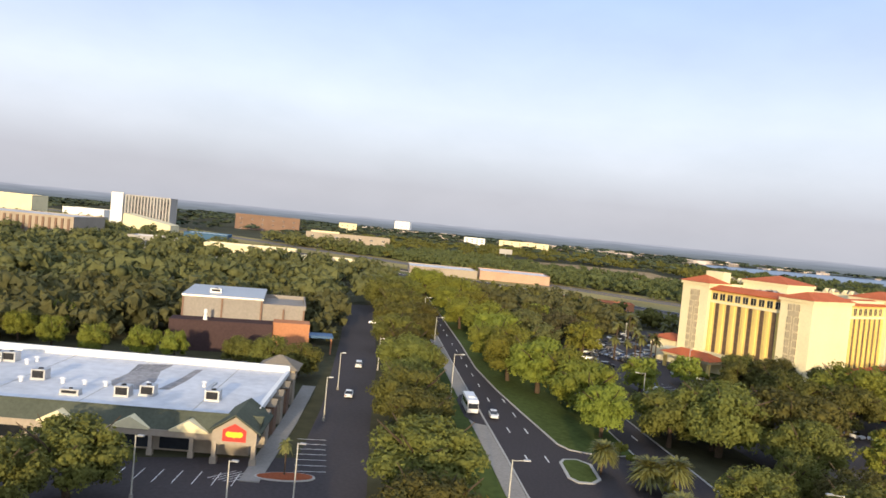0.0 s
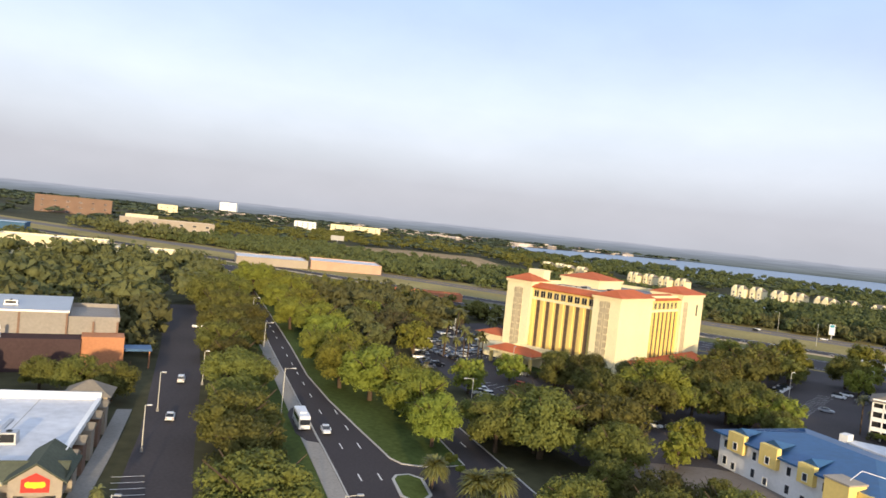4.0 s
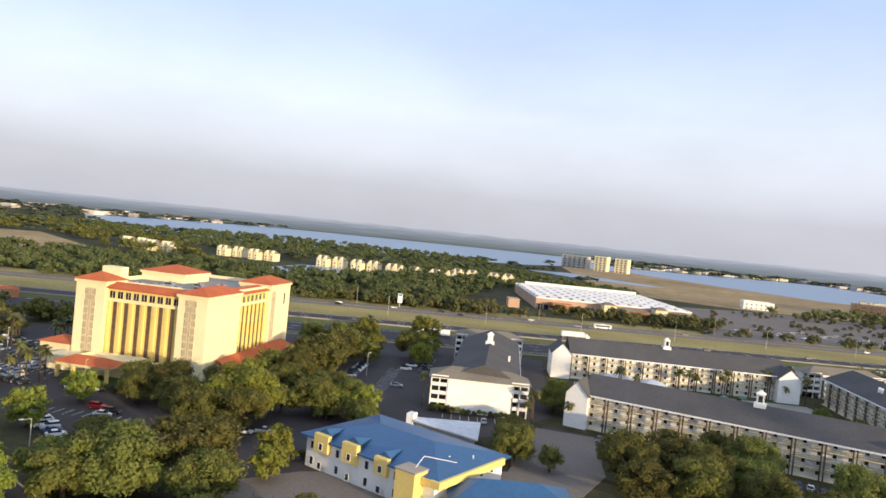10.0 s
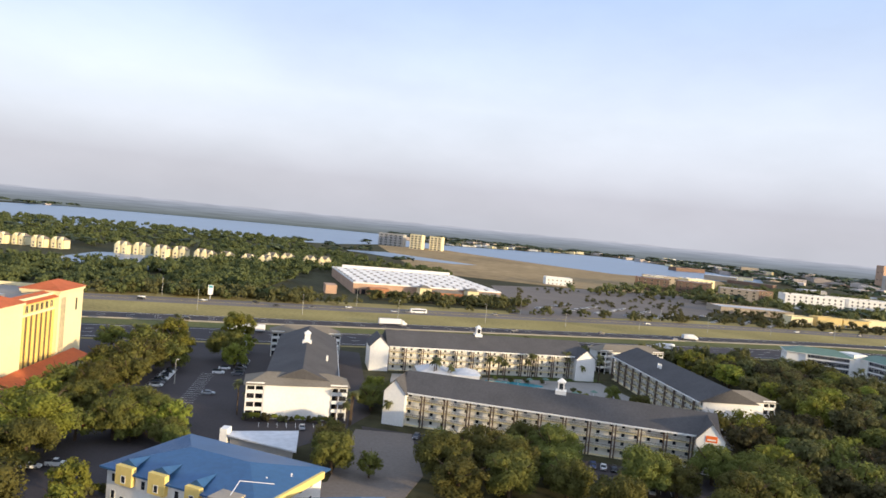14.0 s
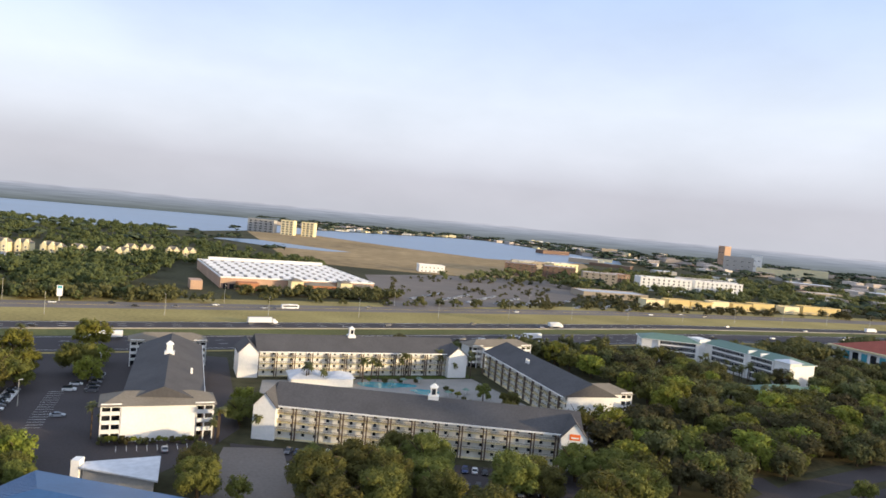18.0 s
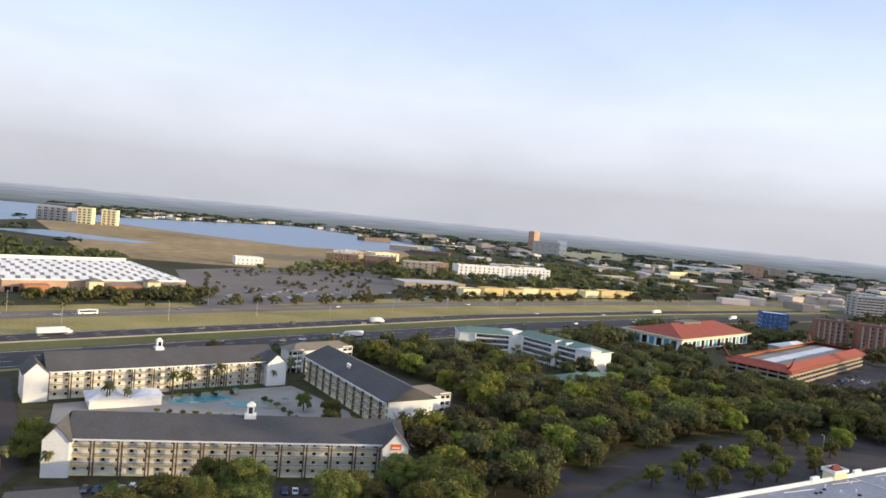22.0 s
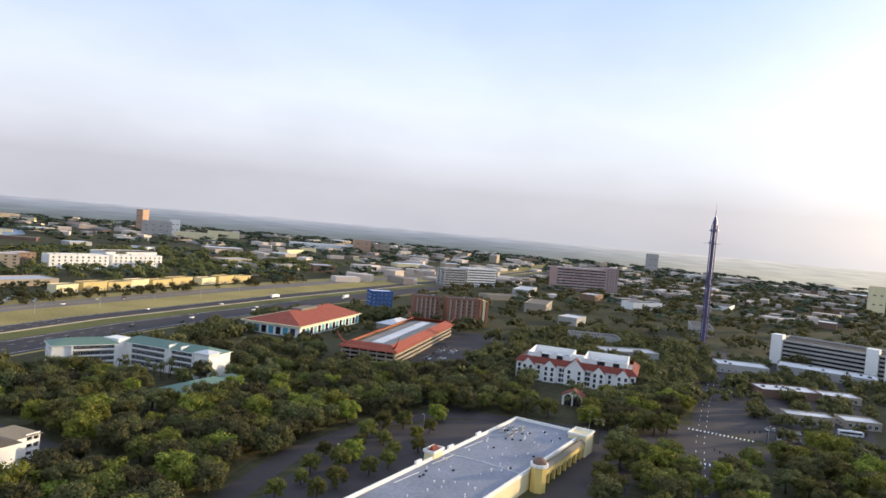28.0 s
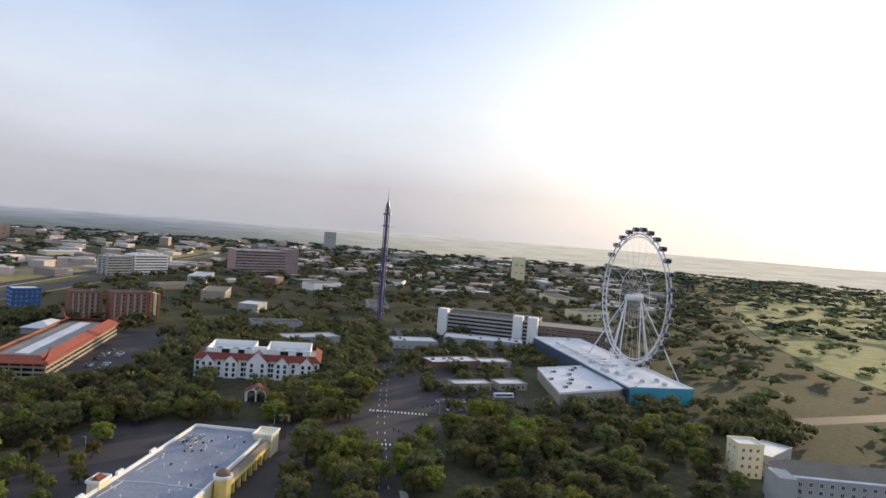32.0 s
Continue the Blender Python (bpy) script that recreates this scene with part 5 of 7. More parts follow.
# ---- parking garage with red upturned roof corners ----
gar = thing("parking_garage", "tan parking garage with red parapets and upturned corners", "parking garage", 330, 328.5, 26)
GL, GW = 156, 38
keep_off(330, 328.5, 26, GL, GW, 3)
keep_off(333, 313, 26, GL, 14, 1)
keep_off(318, 323, 26, 14, 44, 0)
# near-black filling that stands for the shade between the open decks
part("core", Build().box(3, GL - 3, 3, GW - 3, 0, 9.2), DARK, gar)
for i in range(4):
    z = 0.9 + i * 2.9
    part("deck_edge", ring_wall(0, GL, 0, GW, z, z + 1.2, 0.5), TAN if i < 3 else BRICK, gar)
    part("deck", Build().box(0.6, GL - 0.6, 0.6, GW - 0.6, z, z + 0.3), CONCRETE, gar)
for k in range(26):
    part("column", Build().box(k * 6.0 - 0.0, k * 6.0 + 0.7, -0.05, 0.7, 0, 10), TAN, gar)
for k in range(7):
    part("column", Build().box(-0.05, 0.7, k * 6.2, k * 6.2 + 0.7, 0, 10), TAN, gar)
b = Build()
for x0, x1, y0, y1 in ((-1, GL + 1, -1, 0), (-1, GL + 1, GW, GW + 1)):
    b.prism([(x0, y0), (x1, y0), (x1, y1), (x0, y1)], 10.4, 10.7)
part("roof_edge", b, BRICKRED, gar)
for (x0, y0, z0), (x1, y1, z1), (x2, y2, z2), (x3, y3, z3) in (((-1.8, -1.8, 9.7), (GL + 1.8, -1.8, 9.7), (GL - 5, 5, 13.3), (5, 5, 13.3)), ((-1.8, GW + 1.8, 9.7), (-1.8, -1.8, 9.7), (5, 5, 13.3), (5, GW - 5, 13.3)),
                                                            ((GL + 1.8, GW + 1.8, 9.7), (-1.8, GW + 1.8, 9.7), (5, GW - 5, 13.3), (GL - 5, GW - 5, 13.3)), ((GL + 1.8, -1.8, 9.7), (GL + 1.8, GW + 1.8, 9.7), (GL - 5, GW - 5, 13.3), (GL - 5, 5, 13.3))):
    part("tiled_skirt", Build().quad((x0, y0, z0), (x1, y1, z1), (x2, y2, z2), (x3, y3, z3)).quad((x0, y0, z0 - 0.4), (x3, y3, z3 - 0.4), (x2, y2, z2 - 0.4), (x1, y1, z1 - 0.4)).quad((x0, y0, z0 - 0.4), (x1, y1, z1 - 0.4), (x1, y1, z1), (x0, y0, z0)).quad((x3, y3, z3), (x2, y2, z2), (x2, y2, z2 - 0.4), (x3, y3, z3 - 0.4)), BRICKRED, gar)
part("top_deck", Build().box(5, GL - 5, 5, GW - 5, 9.9, 10.3), CONCRETE, gar)
part("skylight_strip", Build().box(20, GL - 12, GW * 0.42, GW * 0.62, 10.3, 11.2), WHITEROOF, gar)
for x, y, sx, sy in ((-1, -1, -1, -1), (GL + 1, -1, 1, -1), (-1, GW + 1, -1, 1), (GL + 1, GW + 1, 1, 1)):
    h = Build()
    old = Vector((x - sx * 4, y - sy * 4, 11.5))
    for k in range(1, 6):
        nxt = Vector((x - sx * 4 + sx * k * 1.1, y - sy * 4 + sy * k * 1.1, 11.5 + 0.33 * k * k))
        h.tube(old, nxt, 1.0 - 0.17 * (k - 1), 1.0 - 0.17 * k, 6)
        old = nxt
    part("upturned_corner", h, BRICKRED, gar, "red upturned roof horn")

# ---- red-roofed hall, brick hotel, offices behind ----
hall = thing("red_roofed_hall", "white hall with wide red hipped roof", "hall", 337.4, 436.5, 23.4)
keep_off(337.4, 436.5, 23.4, 112, 50, 2)
part("wall", Build().box(0, 110, 0, 48, 0, 8.6), WHITE, hall)
part("roof", Build().gable(-2, 112, -2, 50, 8.6, 16.0, 26, 16), BRICKRED, hall)
part("cornice", ring_wall(-2.2, 112.2, -2.2, 50.2, 8.0, 9.0, 0.8), CREAM, hall)
part("roof_monitor", Build().box(38, 66, 20, 30, 14.5, 16.6), TANROOF, hall)
for k in range(16):
    part("blue_bay", Build().box(4 + k * 6.6, 8 + k * 6.6, -0.25, 0, 0.8, 6.4), TURQUOISE if k % 2 else GLASS, hall)
for k in range(7):
    part("blue_bay", Build().box(-0.25, 0, 4 + k * 6.2, 8 + k * 6.2, 0.8, 6.4), TURQUOISE if k % 2 else GLASS, hall)
tent = thing("white_canopy_hall", "white peaked canopy roof building", "canopy", 440, 430, 20)
keep_off(440, 430, 20, 40, 24)
part("wall", Build().box(0, 36, 0, 22, 0, 5), GREY, tent)
hip("roof", -1, 37, -1, 23, 5, 9, WHITEROOF, tent)
DULLBRICK = mat("dull_red_brick", (0.27, 0.13, 0.09), 0.85, var=0.14, big=0.1, fine=1.5)
for i, (x, y, w, h) in enumerate(((506, 475, 26, 24), (522, 446, 31, 25))):
    t = flat_block("brick_hotel", "dark brick-coloured hotel block with tan bays", x, y, -38, w, 20, h, DULLBRICK, 7, 5, 2, roof=GREYROOF, size=(2.0, 1.6), frame=TAN, units=2, category="hotel", right=True, left=False)
    for k in range(5):
        part("bay_strip", Build().box(2 + k * (w - 4) / 5, 3.4 + k * (w - 4) / 5, -0.5, 0, 0, h - 1), TAN, t)
st = thing("stair_block", "tall sunlit orange-tan stair tower", "tower", 547, 426.5, -38)
for k in range(3):
    part("shaft", Build().box(k * 3.4, k * 3.4 + 2.4, 0, 10, 0, 26 - k), CREAM if k % 2 else BRICK, st)
flat_block("blue_building", "small blue-walled commercial building", 530, 560, -30, 24, 20, 17, mat("blue_wall", (0.05, 0.12, 0.3), 0.8, var=0.1), 4, 5, 3, category="building")
flat_block("office_block", "blue-glazed office block with white bands", 852, 729, -18, 40, 24, 27, GREY, 7, 6, 2, size=(6, 1.9), units=2, category="office")
flat_block("office_block", "white office block with dark window bands", 894, 716, -18, 56, 26, 29, WHITE, 7, 8, 3, size=(6.4, 1.9), units=3, category="office")
flat_block("pink_office", "large pinkish office slab with window bands", 1072, 658, -34, 96, 30, 40, mat("pink_stone", (0.45, 0.3, 0.26), 0.85, var=0.08), 8, 12, 0, size=(7.5, 2.4), units=3, category="office")
flat_block("tower_block", "tall pinkish office end tower", 1152, 604, -34, 24, 26, 44, mat("rose_stone", (0.42, 0.29, 0.27), 0.85, var=0.08), 10, 4, 3, size=(3, 2), category="office")
flat_block("low_pavilion", "low grey building among dark trees", 560, 330, -50, 44, 24, 7, GREY, 1, 6, 2, roof=GREYROOF, units=3)
flat_block("low_pavilion", "low building with pale blue-grey roof", 502, 268, -40, 46, 20, 8, GREY, 1, 6, 2, roof=METAL, units=2)

# ---- villa-style hotel ----
vil = thing("villa_hotel", "white gabled hotel with dark red mansard roofs", "hotel", 385, 271, -67)
keep_off(385, 271, -67, 76, 44, 2)
keep_off(367, 264, -67, 76, 19, 0)
part("wall", Build().box(0, 76, 0, 42, 0, 11.6), WHITE, vil)
part("mansard", Build().quad((-1, -1, 11.4), (77, -1, 11.4), (73, 4, 14.6), (3, 4, 14.6)).quad((-1, 43, 11.4), (-1, -1, 11.4), (3, 4, 14.6), (3, 39, 14.6)).quad((77, -1, 11.4), (77, 43, 11.4), (73, 39, 14.6), (73, 4, 14.6)).quad((77, 43, 11.4), (-1, 43, 11.4), (3, 39, 14.6), (73, 39, 14.6)).box(-1, 77, -1, 43, 11.2, 11.4), DEEPRED, vil)
for x0, x1 in ((6, 34), (42, 70)):
    part("roof_wall", ring_wall(x0, x1, 6, 38, 12, 17 + 0.4 * (x0 > 20), 0.6), WHITE, vil)
    # dark panels on the wall face, painted as the shade in its openings
    part("light_well", Build().box(x0 + 9, x0 + 14, 5.9, 6, 13.4, 16.6), DARK, vil)
    part("light_well", Build().box(x0 + 19, x0 + 23, 5.9, 6, 13.4, 16.6), DARK, vil)
part("cross_wall", Build().box(33.4, 42.6, 12, 15, 12, 17.6), WHITE, vil)
part("roof_deck", Build().box(6.6, 69.4, 6.6, 37.4, 13, 13.4), WHITEROOF, vil)
for x in (12, 22, 52, 62, 30, 46):
    rooftop_unit(vil, x, 20, 13.4, 4, 3, 2)
for x, w, top in ((8, 8, 14.4), (22, 8, 14.2), (38, 13, 17.2), (53, 8, 14.2), (68, 8, 14.4)):
    gb_ = end_gable(vil, x - w / 2, x + w / 2, -2.5, 5, 10.4, top, DEEPRED)
    windows(gb_, w, (x - w * 0.25, x + w * 0.25), (1.0, 4.2, 7.4), (1.7, 2.3), "front", -2.5, WHITE, 0)
windows(vil, 76, (2, 14.8, 29, 31, 45.5, 47, 60, 74), (1.0, 4.2, 7.4), (1.7, 2.3), "front", 0, WHITE, 0)
windows(vil, 42, spaced(3, 39, 6), (1.0, 4.2, 7.4), (1.7, 2.3), "left", 0, WHITE, 0)
por = thing("entrance_porch", "small white gabled entrance porch with red roof", "porch", 348, 214, -67)
keep_off(348, 214, -67, 14, 10)
p = end_gable(por, 0, 12, 0, 9, 5.4, 8.4, DEEPRED)
for x in (1.4, 6.6):
    # arch-shaped dark panel on the front, shade painted instead of an opening
    part("archway", Build().box(x, x + 4, -0.12, 0, 0, 4.2).tube((x + 2, -0.12, 4.2), (x + 2, 0, 4.2), 2, 2, 16), DARK, p)

# ---- retail strip with white roof ----
ret = thing("retail_strip", "cream retail strip with white parapet roof", "shop building", 150.4, 172.8, 10.5)
keep_off(150.4, 172.8, 10.5, 125, -34)
part("wall", Build().box(-20, 128, -33, 0, 0, 7), CREAM, ret)
part("roof", Build().box(-19.4, 127.4, -32.4, -0.6, 7.0, 7.15), mat("grey_membrane_roof", (0.24, 0.25, 0.29), 0.75, var=0.25, big=0.06, fine=0.7), ret)
part("parapet", ring_wall(-20.2, 128.2, -33.2, 0.2, 6.8, 8.3, 0.6), WHITE, ret)
part("roof_conduit", Build().tube((60, -32, 7.3), (61.5, -14, 7.3), 0.09, 0.09, 6).tube((61.5, -14, 7.3), (60, -1, 7.3), 0.09, 0.09, 6), WHITE, ret)
for k in range(3):
    part("raised_parapet", Build().box(38 + 24 * k, 42 + 24 * k, -0.5, 0.4, 7, 9.4), WHITE, ret)
tw = part("rear_turret", Build().box(50, 57, -0.6, 3.5, 0, 9.4), CREAM, ret)
part("turret_rail", ring_wall(49.6, 57.4, -1, 4, 9.4, 10.4, 0.3), WHITE, tw)
hip("turret_cap", 50.5, 56.5, 0, 3.2, 9.4, 11.6, DEEPRED, tw)
tw = part("corner_turret", Build().prism([(67 + 3.1 * math.cos(i * math.tau / 8), -36 + 3.1 * math.sin(i * math.tau / 8)) for i in range(8)], 0, 9.6), YELLOW, ret)
part("balustrade", Build().prism([(67 + 3.6 * math.cos(i * math.tau / 8), -36 + 3.6 * math.sin(i * math.tau / 8)) for i in range(8)], 9.4, 10.4), WHITE, tw)
part("dome", Build().tube((67, -36, 10.3), (67, -36, 11.5), 2.7, 2.3, 16).tube((67, -36, 11.5), (67, -36, 12.6), 2.3, 0.6, 16), BROWN, tw, "dark brown shallow dome")
part("front_arcade", Build().box(70, 123, -36.5, -33.4, 4.2, 6.4), YELLOW, ret)
for k in range(9):
    part("arcade_post", Build().box(71 + 6.2 * k, 72.2 + 6.2 * k, -36.4, -35.2, 0, 4.2), YELLOW, ret)
hip("arcade_roof", 69, 124, -37, -33.3, 6.4, 7.8, TANROOF, ret)
fl = part("end_pavilion", Build().box(118, 128.5, -37, -29, 0, 9), CREAM, ret)
part("pavilion_coping", ring_wall(117.6, 128.9, -37.4, -28.6, 9, 9.8, 0.5), WHITE, fl)
rng = random.Random(4)
for k in range(44):
    roof_vent(ret, rng.uniform(8, 118), rng.uniform(-29, -3), 7.15, 0.28, rng.uniform(0.5, 1.0))
for k in range(18):
    x, y = rng.uniform(8, 118), rng.uniform(-29, -3)
    part("drain_hood", Build().box(x - 0.45, x + 0.45, y - 0.35, y + 0.35, 7.15, 7.65), DARK, ret)
for x, y in ((110, -5), (107, -8), (113, -9), (104, -4), (100, -9)):
    rooftop_unit(ret, x, y, 7.15, 2.6, 1.8, 1.6)
for k in range(3):
    part("roof_pipe", Build().tube((20 + 25 * k, -3, 7.5), (34 + 25 * k, -4, 7.5), 0.12, 0.12, 6), WHITEMETAL, ret)

# ---- leisure district ----
deck = thing("parking_deck", "white multi-storey parking deck with slatted levels", "parking garage", 664, 187, -90)
keep_off(664, 187, -90, 92, 46)
# solid dark filling, painted as the shade within the open levels
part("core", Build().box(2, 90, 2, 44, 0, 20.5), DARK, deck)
for i in range(6):
    part("deck_edge", ring_wall(0, 92, 0, 46, 2.2 + 3.6 * i, 3.9 + 3.6 * i, 0.6), GREY, deck)
for x in (-3, 70, 84):
    part("stair_tower", Build().box(x, x + 9, -2.5, 8, 0, 25.5), WHITE, deck)
flat_block("rear_deck", "low reddish parking block behind", 672, 94, -88, 70, 40, 17, BROWN, 4, 12, 0, size=(4.4, 1.6), roof=CONCRETE)
arc = thing("attraction_building", "long white-roofed building with turquoise end wall", "attraction building", 468, 10, 25.5)
keep_off(468, 10, 25.5, 196, -44)
part("wall", Build().box(0, 196, -44, 0, 0, 10), mat("dark_blue_cladding", (0.07, 0.1, 0.16), 0.5, var=0.15), arc)
part("end_wall", Build().box(-0.5, 0, -44.4, 0.3, 0, 10.6).box(0, 40, -44.6, -44, 0, 10.6), TURQUOISE, arc, "turquoise end wall")
part("roof", Build().box(0.3, 195.7, -43.7, -0.3, 10, 10.2), WHITEROOF, arc)
part("parapet", ring_wall(-0.2, 196.2, -44.2, 0.2, 9.8, 11, 0.5), WHITE, arc)
for k in range(10):
    part("roof_light", Build().box(70 + 10 * k, 76 + 10 * k, -24, -10, 10.2, 12), WHITEROOF, arc)
rng = random.Random(8)
for k in range(14):
    rooftop_unit(arc, rng.uniform(6, 190), rng.uniform(-38, -4), 10.2, 3, 2.2, 1.8)
shop = thing("plaza_shop", "white-roofed shop with tan front", "shop building", 436.8, 51.6, -45.6)
keep_off(436.8, 51.6, 18, 76, -46, 1)
SKEW = [(0, 0), (51.8, 0), (82.5, 69), (34.5, 67.3)]
part("wall", Build().prism(SKEW, 0, 7.2), TAN, shop)
part("roof", Build().prism(SKEW, 7.2, 7.5), WHITEROOF, shop)
part("parapet", strip(SKEW + SKEW[:1], 0.5, 7.0, 8.3), WHITE, shop)
windows(shop, 50, spaced(2, 50, 9), (0.5,), (3.4, 2.8), "front", 0.0, WHITE, 2)
for x, y in ((14, 12), (24, 20), (20, 34), (34, 30), (44, 44), (38, 54), (56, 56), (64, 62), (30, 8)):
    rooftop_unit(shop, x, y, 7.5, 3, 2.2, 1.5)
flat_block("low_shop", "low dark shop with white roof fittings", 494, 148, -48, 40, 20, 5, BROWN, 0, roof=WHITEROOF, units=5, category="shop building")
flat_block("low_shop", "low shop roof beside the parking deck", 610, 170, -80, 70, 26, 6, GREY, 1, 10, 3, units=6, category="shop building")
flat_block("low_shop", "low pale-roofed shop on the plaza", 560, 200, -60, 38, 22, 6, GREY, 1, 7, 3, units=3, category="shop building")
for x, y, w, d in ((438, 118, 26, 12), (455, 92, 20, 14), (520, 122, 30, 16)):
    flat_block("kiosk", "small low plaza kiosk with pale roof", x, y, -55, w, d, 4, TAN, 1, 5, 2, size=(2, 2), category="kiosk")

# drop tower
tow = thing("swing_tower", "very tall purple-grey swing ride tower with spire", "ride tower", 678.5, 255, 20)
keep_off(670, 250, 0, 14, 14)
for sx in (-2.7, 2.7):
    for sy in (-2.7, 2.7):
        part("leg", Build().tube((sx, sy, 0), (sx * 0.9, sy * 0.9, 118), 0.5, 0.42, 6), PURPLE, tow)
part("core_tube", Build().tube((0, 0, 0), (0, 0, 119), 1.7, 1.5, 10), PURPLE, tow)
b = Build()
for k in range(39):
    z = 3 * k + 1
    for a, c in (((-2.6, -2.6), (2.6, -2.6)), ((2.6, -2.6), (2.6, 2.6)), ((2.6, 2.6), (-2.6, 2.6)), ((-2.6, 2.6), (-2.6, -2.6))):
        b.tube((*a, z), (*c, z + 3), 0.2, 0.2, 4)
part("lattice", b, PURPLE, tow)
for z, r in ((100, 9), (112, 4.5)):
    arm = part("swing_ring" if z < 105 else "crown_ring", Build().tube((0, 0, z), (0, 0, z + 1.6), 4.4, 4.0, 12), PURPLE, tow)
    for k in range(12):
        w = k * math.tau / 12
        part("arm", Build().tube((0, 0, z + 1), (r * math.cos(w), r * math.sin(w), z), 0.16, 0.1, 5), METAL, arm)
part("star_finial", Build().tube((0, 0, 119), (0, 0, 126), 2.6, 0.7, 8).tube((0, 0, 126), (0, 0, 139), 0.45, 0.05, 6), PURPLE, tow)

# observation wheel
whl = thing("observation_wheel", "huge white observation wheel with hanging cabins", "observation wheel", 566, 10.8, 28)
keep_off(540, -10, 0, 50, 40)
HUB, RIM = 60.5, 49.5


def ringtube(r, y, tube, n=72):
    b_ = Build()
    for k in range(n):
        w0, w1 = k * math.tau / n, (k + 1) * math.tau / n
        b_.tube((r * math.cos(w0), y, HUB + r * math.sin(w0)), (r * math.cos(w1), y, HUB + r * math.sin(w1)), tube, tube, 6)
    return b_


for y in (-1.7, 1.7):
    part("rim", ringtube(RIM, y, 0.5), WHITEMETAL, whl)
part("inner_rim", ringtube(RIM - 2.6, 0, 0.35), WHITEMETAL, whl)
part("light_ring", ringtube(23, 0, 0.22, 48), WHITEMETAL, whl)
part("hub", Build().tube((0, -7, HUB), (0, 7, HUB), 2.2, 2.2, 16), WHITEMETAL, whl)
for k in range(48):
    w = k * math.tau / 48
    y = (-3.5, 3.5)[k % 2]
    part("spoke", Build().tube((1.8 * math.cos(w), y, HUB + 1.8 * math.sin(w)), ((RIM - 2.6) * math.cos(w), 0, HUB + (RIM - 2.6) * math.sin(w)), 0.07, 0.07, 4), WHITEMETAL, whl)
b = Build()
for k in range(60):
    w0, w1 = k * math.tau / 60, (k + 1) * math.tau / 60
    b.tube((RIM * math.cos(w0), -1.7, HUB + RIM * math.sin(w0)), (RIM * math.cos(w1), 1.7, HUB + RIM * math.sin(w1)), 0.16, 0.16, 4)
    b.tube((RIM * math.cos(w0), 1.7, HUB + RIM * math.sin(w0)), ((RIM - 2.6) * math.cos(w1), 0, HUB + (RIM - 2.6) * math.sin(w1)), 0.16, 0.16, 4)
part("bracing", b, WHITEMETAL, whl)
CAB = two_tone("cabin", Build().tube((0, -2.6, 0), (0, 2.6, 0), 1.7, 1.7, 10).box(-1.3, 1.3, -1.2, 1.2, -2.0, -1.2), GREY, Build().tube((0, -2.0, 0.1), (0, 2.0, 0.1), 1.76, 1.76, 10), GLASS)
for k in range(30):
    w = k * math.tau / 30
    piece("cabin", CAB, whl, (RIM + 3.2) * math.cos(w), 0, HUB + (RIM + 3.2) * math.sin(w))
for sy in (-1, 1):
    for x in (-24, -9, 9, 24):
        part("support_leg", Build().tube((x, sy * (30 if abs(x) > 10 else 14), 0), (0, sy * 6, HUB), 0.5, 0.4, 8), WHITEMETAL, whl)
part("boarding_hall", Build().box(-30, 30, -12, 12, 0, 6), GREY, whl)

# grey hotel at the edge of the woods
gh = flat_block("roadside_hotel", "pale grey hotel with brown hipped roof", 312, -48, -80, 60, 18, 12.5, GREY, 4, 14, 4, size=(1.4, 1.6), frame=WHITE, category="hotel")
hip("brown_roof", -1, 61, 5, 19, 12.6, 17, TANROOF, gh)
part("corner_wing", Build().box(-3, 4, -5, 8, 0, 14), GREY, gh)
flat_block("tan_block", "small tan sunlit block behind the hotel", 345, -36, -75, 12, 12, 15, CREAM, 4, 3, 2, size=(1.2, 1.5))
flat_block("grey_lodge", "low grey lodge with pale end wall", 352, -52, -30, 26, 14, 9, GREY, 2, 6, 2, size=(1.4, 1.5))

# ---- beyond the freeway ----
store = thing("outlet_store", "huge outlet store with rows of white roof monitors", "store", -132, 576.5, 21.5)
keep_off(-132, 576.5, 21.5, 130, 148, 2)
keep_off(-180, 500, 6, 26, 160, 0)
part("wall", Build().box(0, 130, 0, 148, 0, 9), PEACH, store)
part("roof", Build().box(0.3, 129.7, 0.3, 147.7, 9, 9.2), CONCRETE, store)
part("parapet", ring_wall(-0.3, 130.3, -0.3, 148.3, 8.6, 9.7, 0.6), WHITE, store)
part("rear_parapet", Build().box(10, 126, 147.2, 148.4, 9.7, 12.4), WHITE, store)
saw = Build().prism([(0, 0), (6.4, 0), (6.4, 2.6), (0, 2.6)], 0, 0.1)
saw.quad((0, 0, 0.1), (6.4, 0, 0.1), (6.4, 2.3, 1.3), (0, 2.3, 1.3)).quad((6.4, 2.3, 1.3), (6.4, 2.6, 0.1), (0, 2.6, 0.1), (0, 2.3, 1.3)).quad((6.4, 0, 0.1), (6.4, 2.6, 0.1), (6.4, 2.3, 1.3)).quad((0, 2.6, 0.1), (0, 0, 0.1), (0, 2.3, 1.3))
SAW = saw.mesh("roof_monitor", WHITEROOF)
for i in range(13):
    for j in range(14):
        piece("roof_monitor", SAW, store, 2.5 + i * 9.8 + (j % 2) * 1.6, 4 + j * 10.2, 9.2)
for x, w, h, m in ((-24, 9, 7, PEACH), (12, 16, 6.5, BRICK), (54, 10, 9.5, CREAM), (66, 26, 6.5, BRICK), (96, 10, 9.5, CREAM), (108, 20, 6.5, PEACH)):
    bay = part("front_bay", Build().box(x, x + w, -12, -0.3 if x > -5 else 4, 0, h), m, store)
    if m is CREAM or w > 18:
        hip("bay_roof", x - 0.8, x + w + 0.8, -12.8, -0.4, h, h + 2.2, TANROOF, bay)
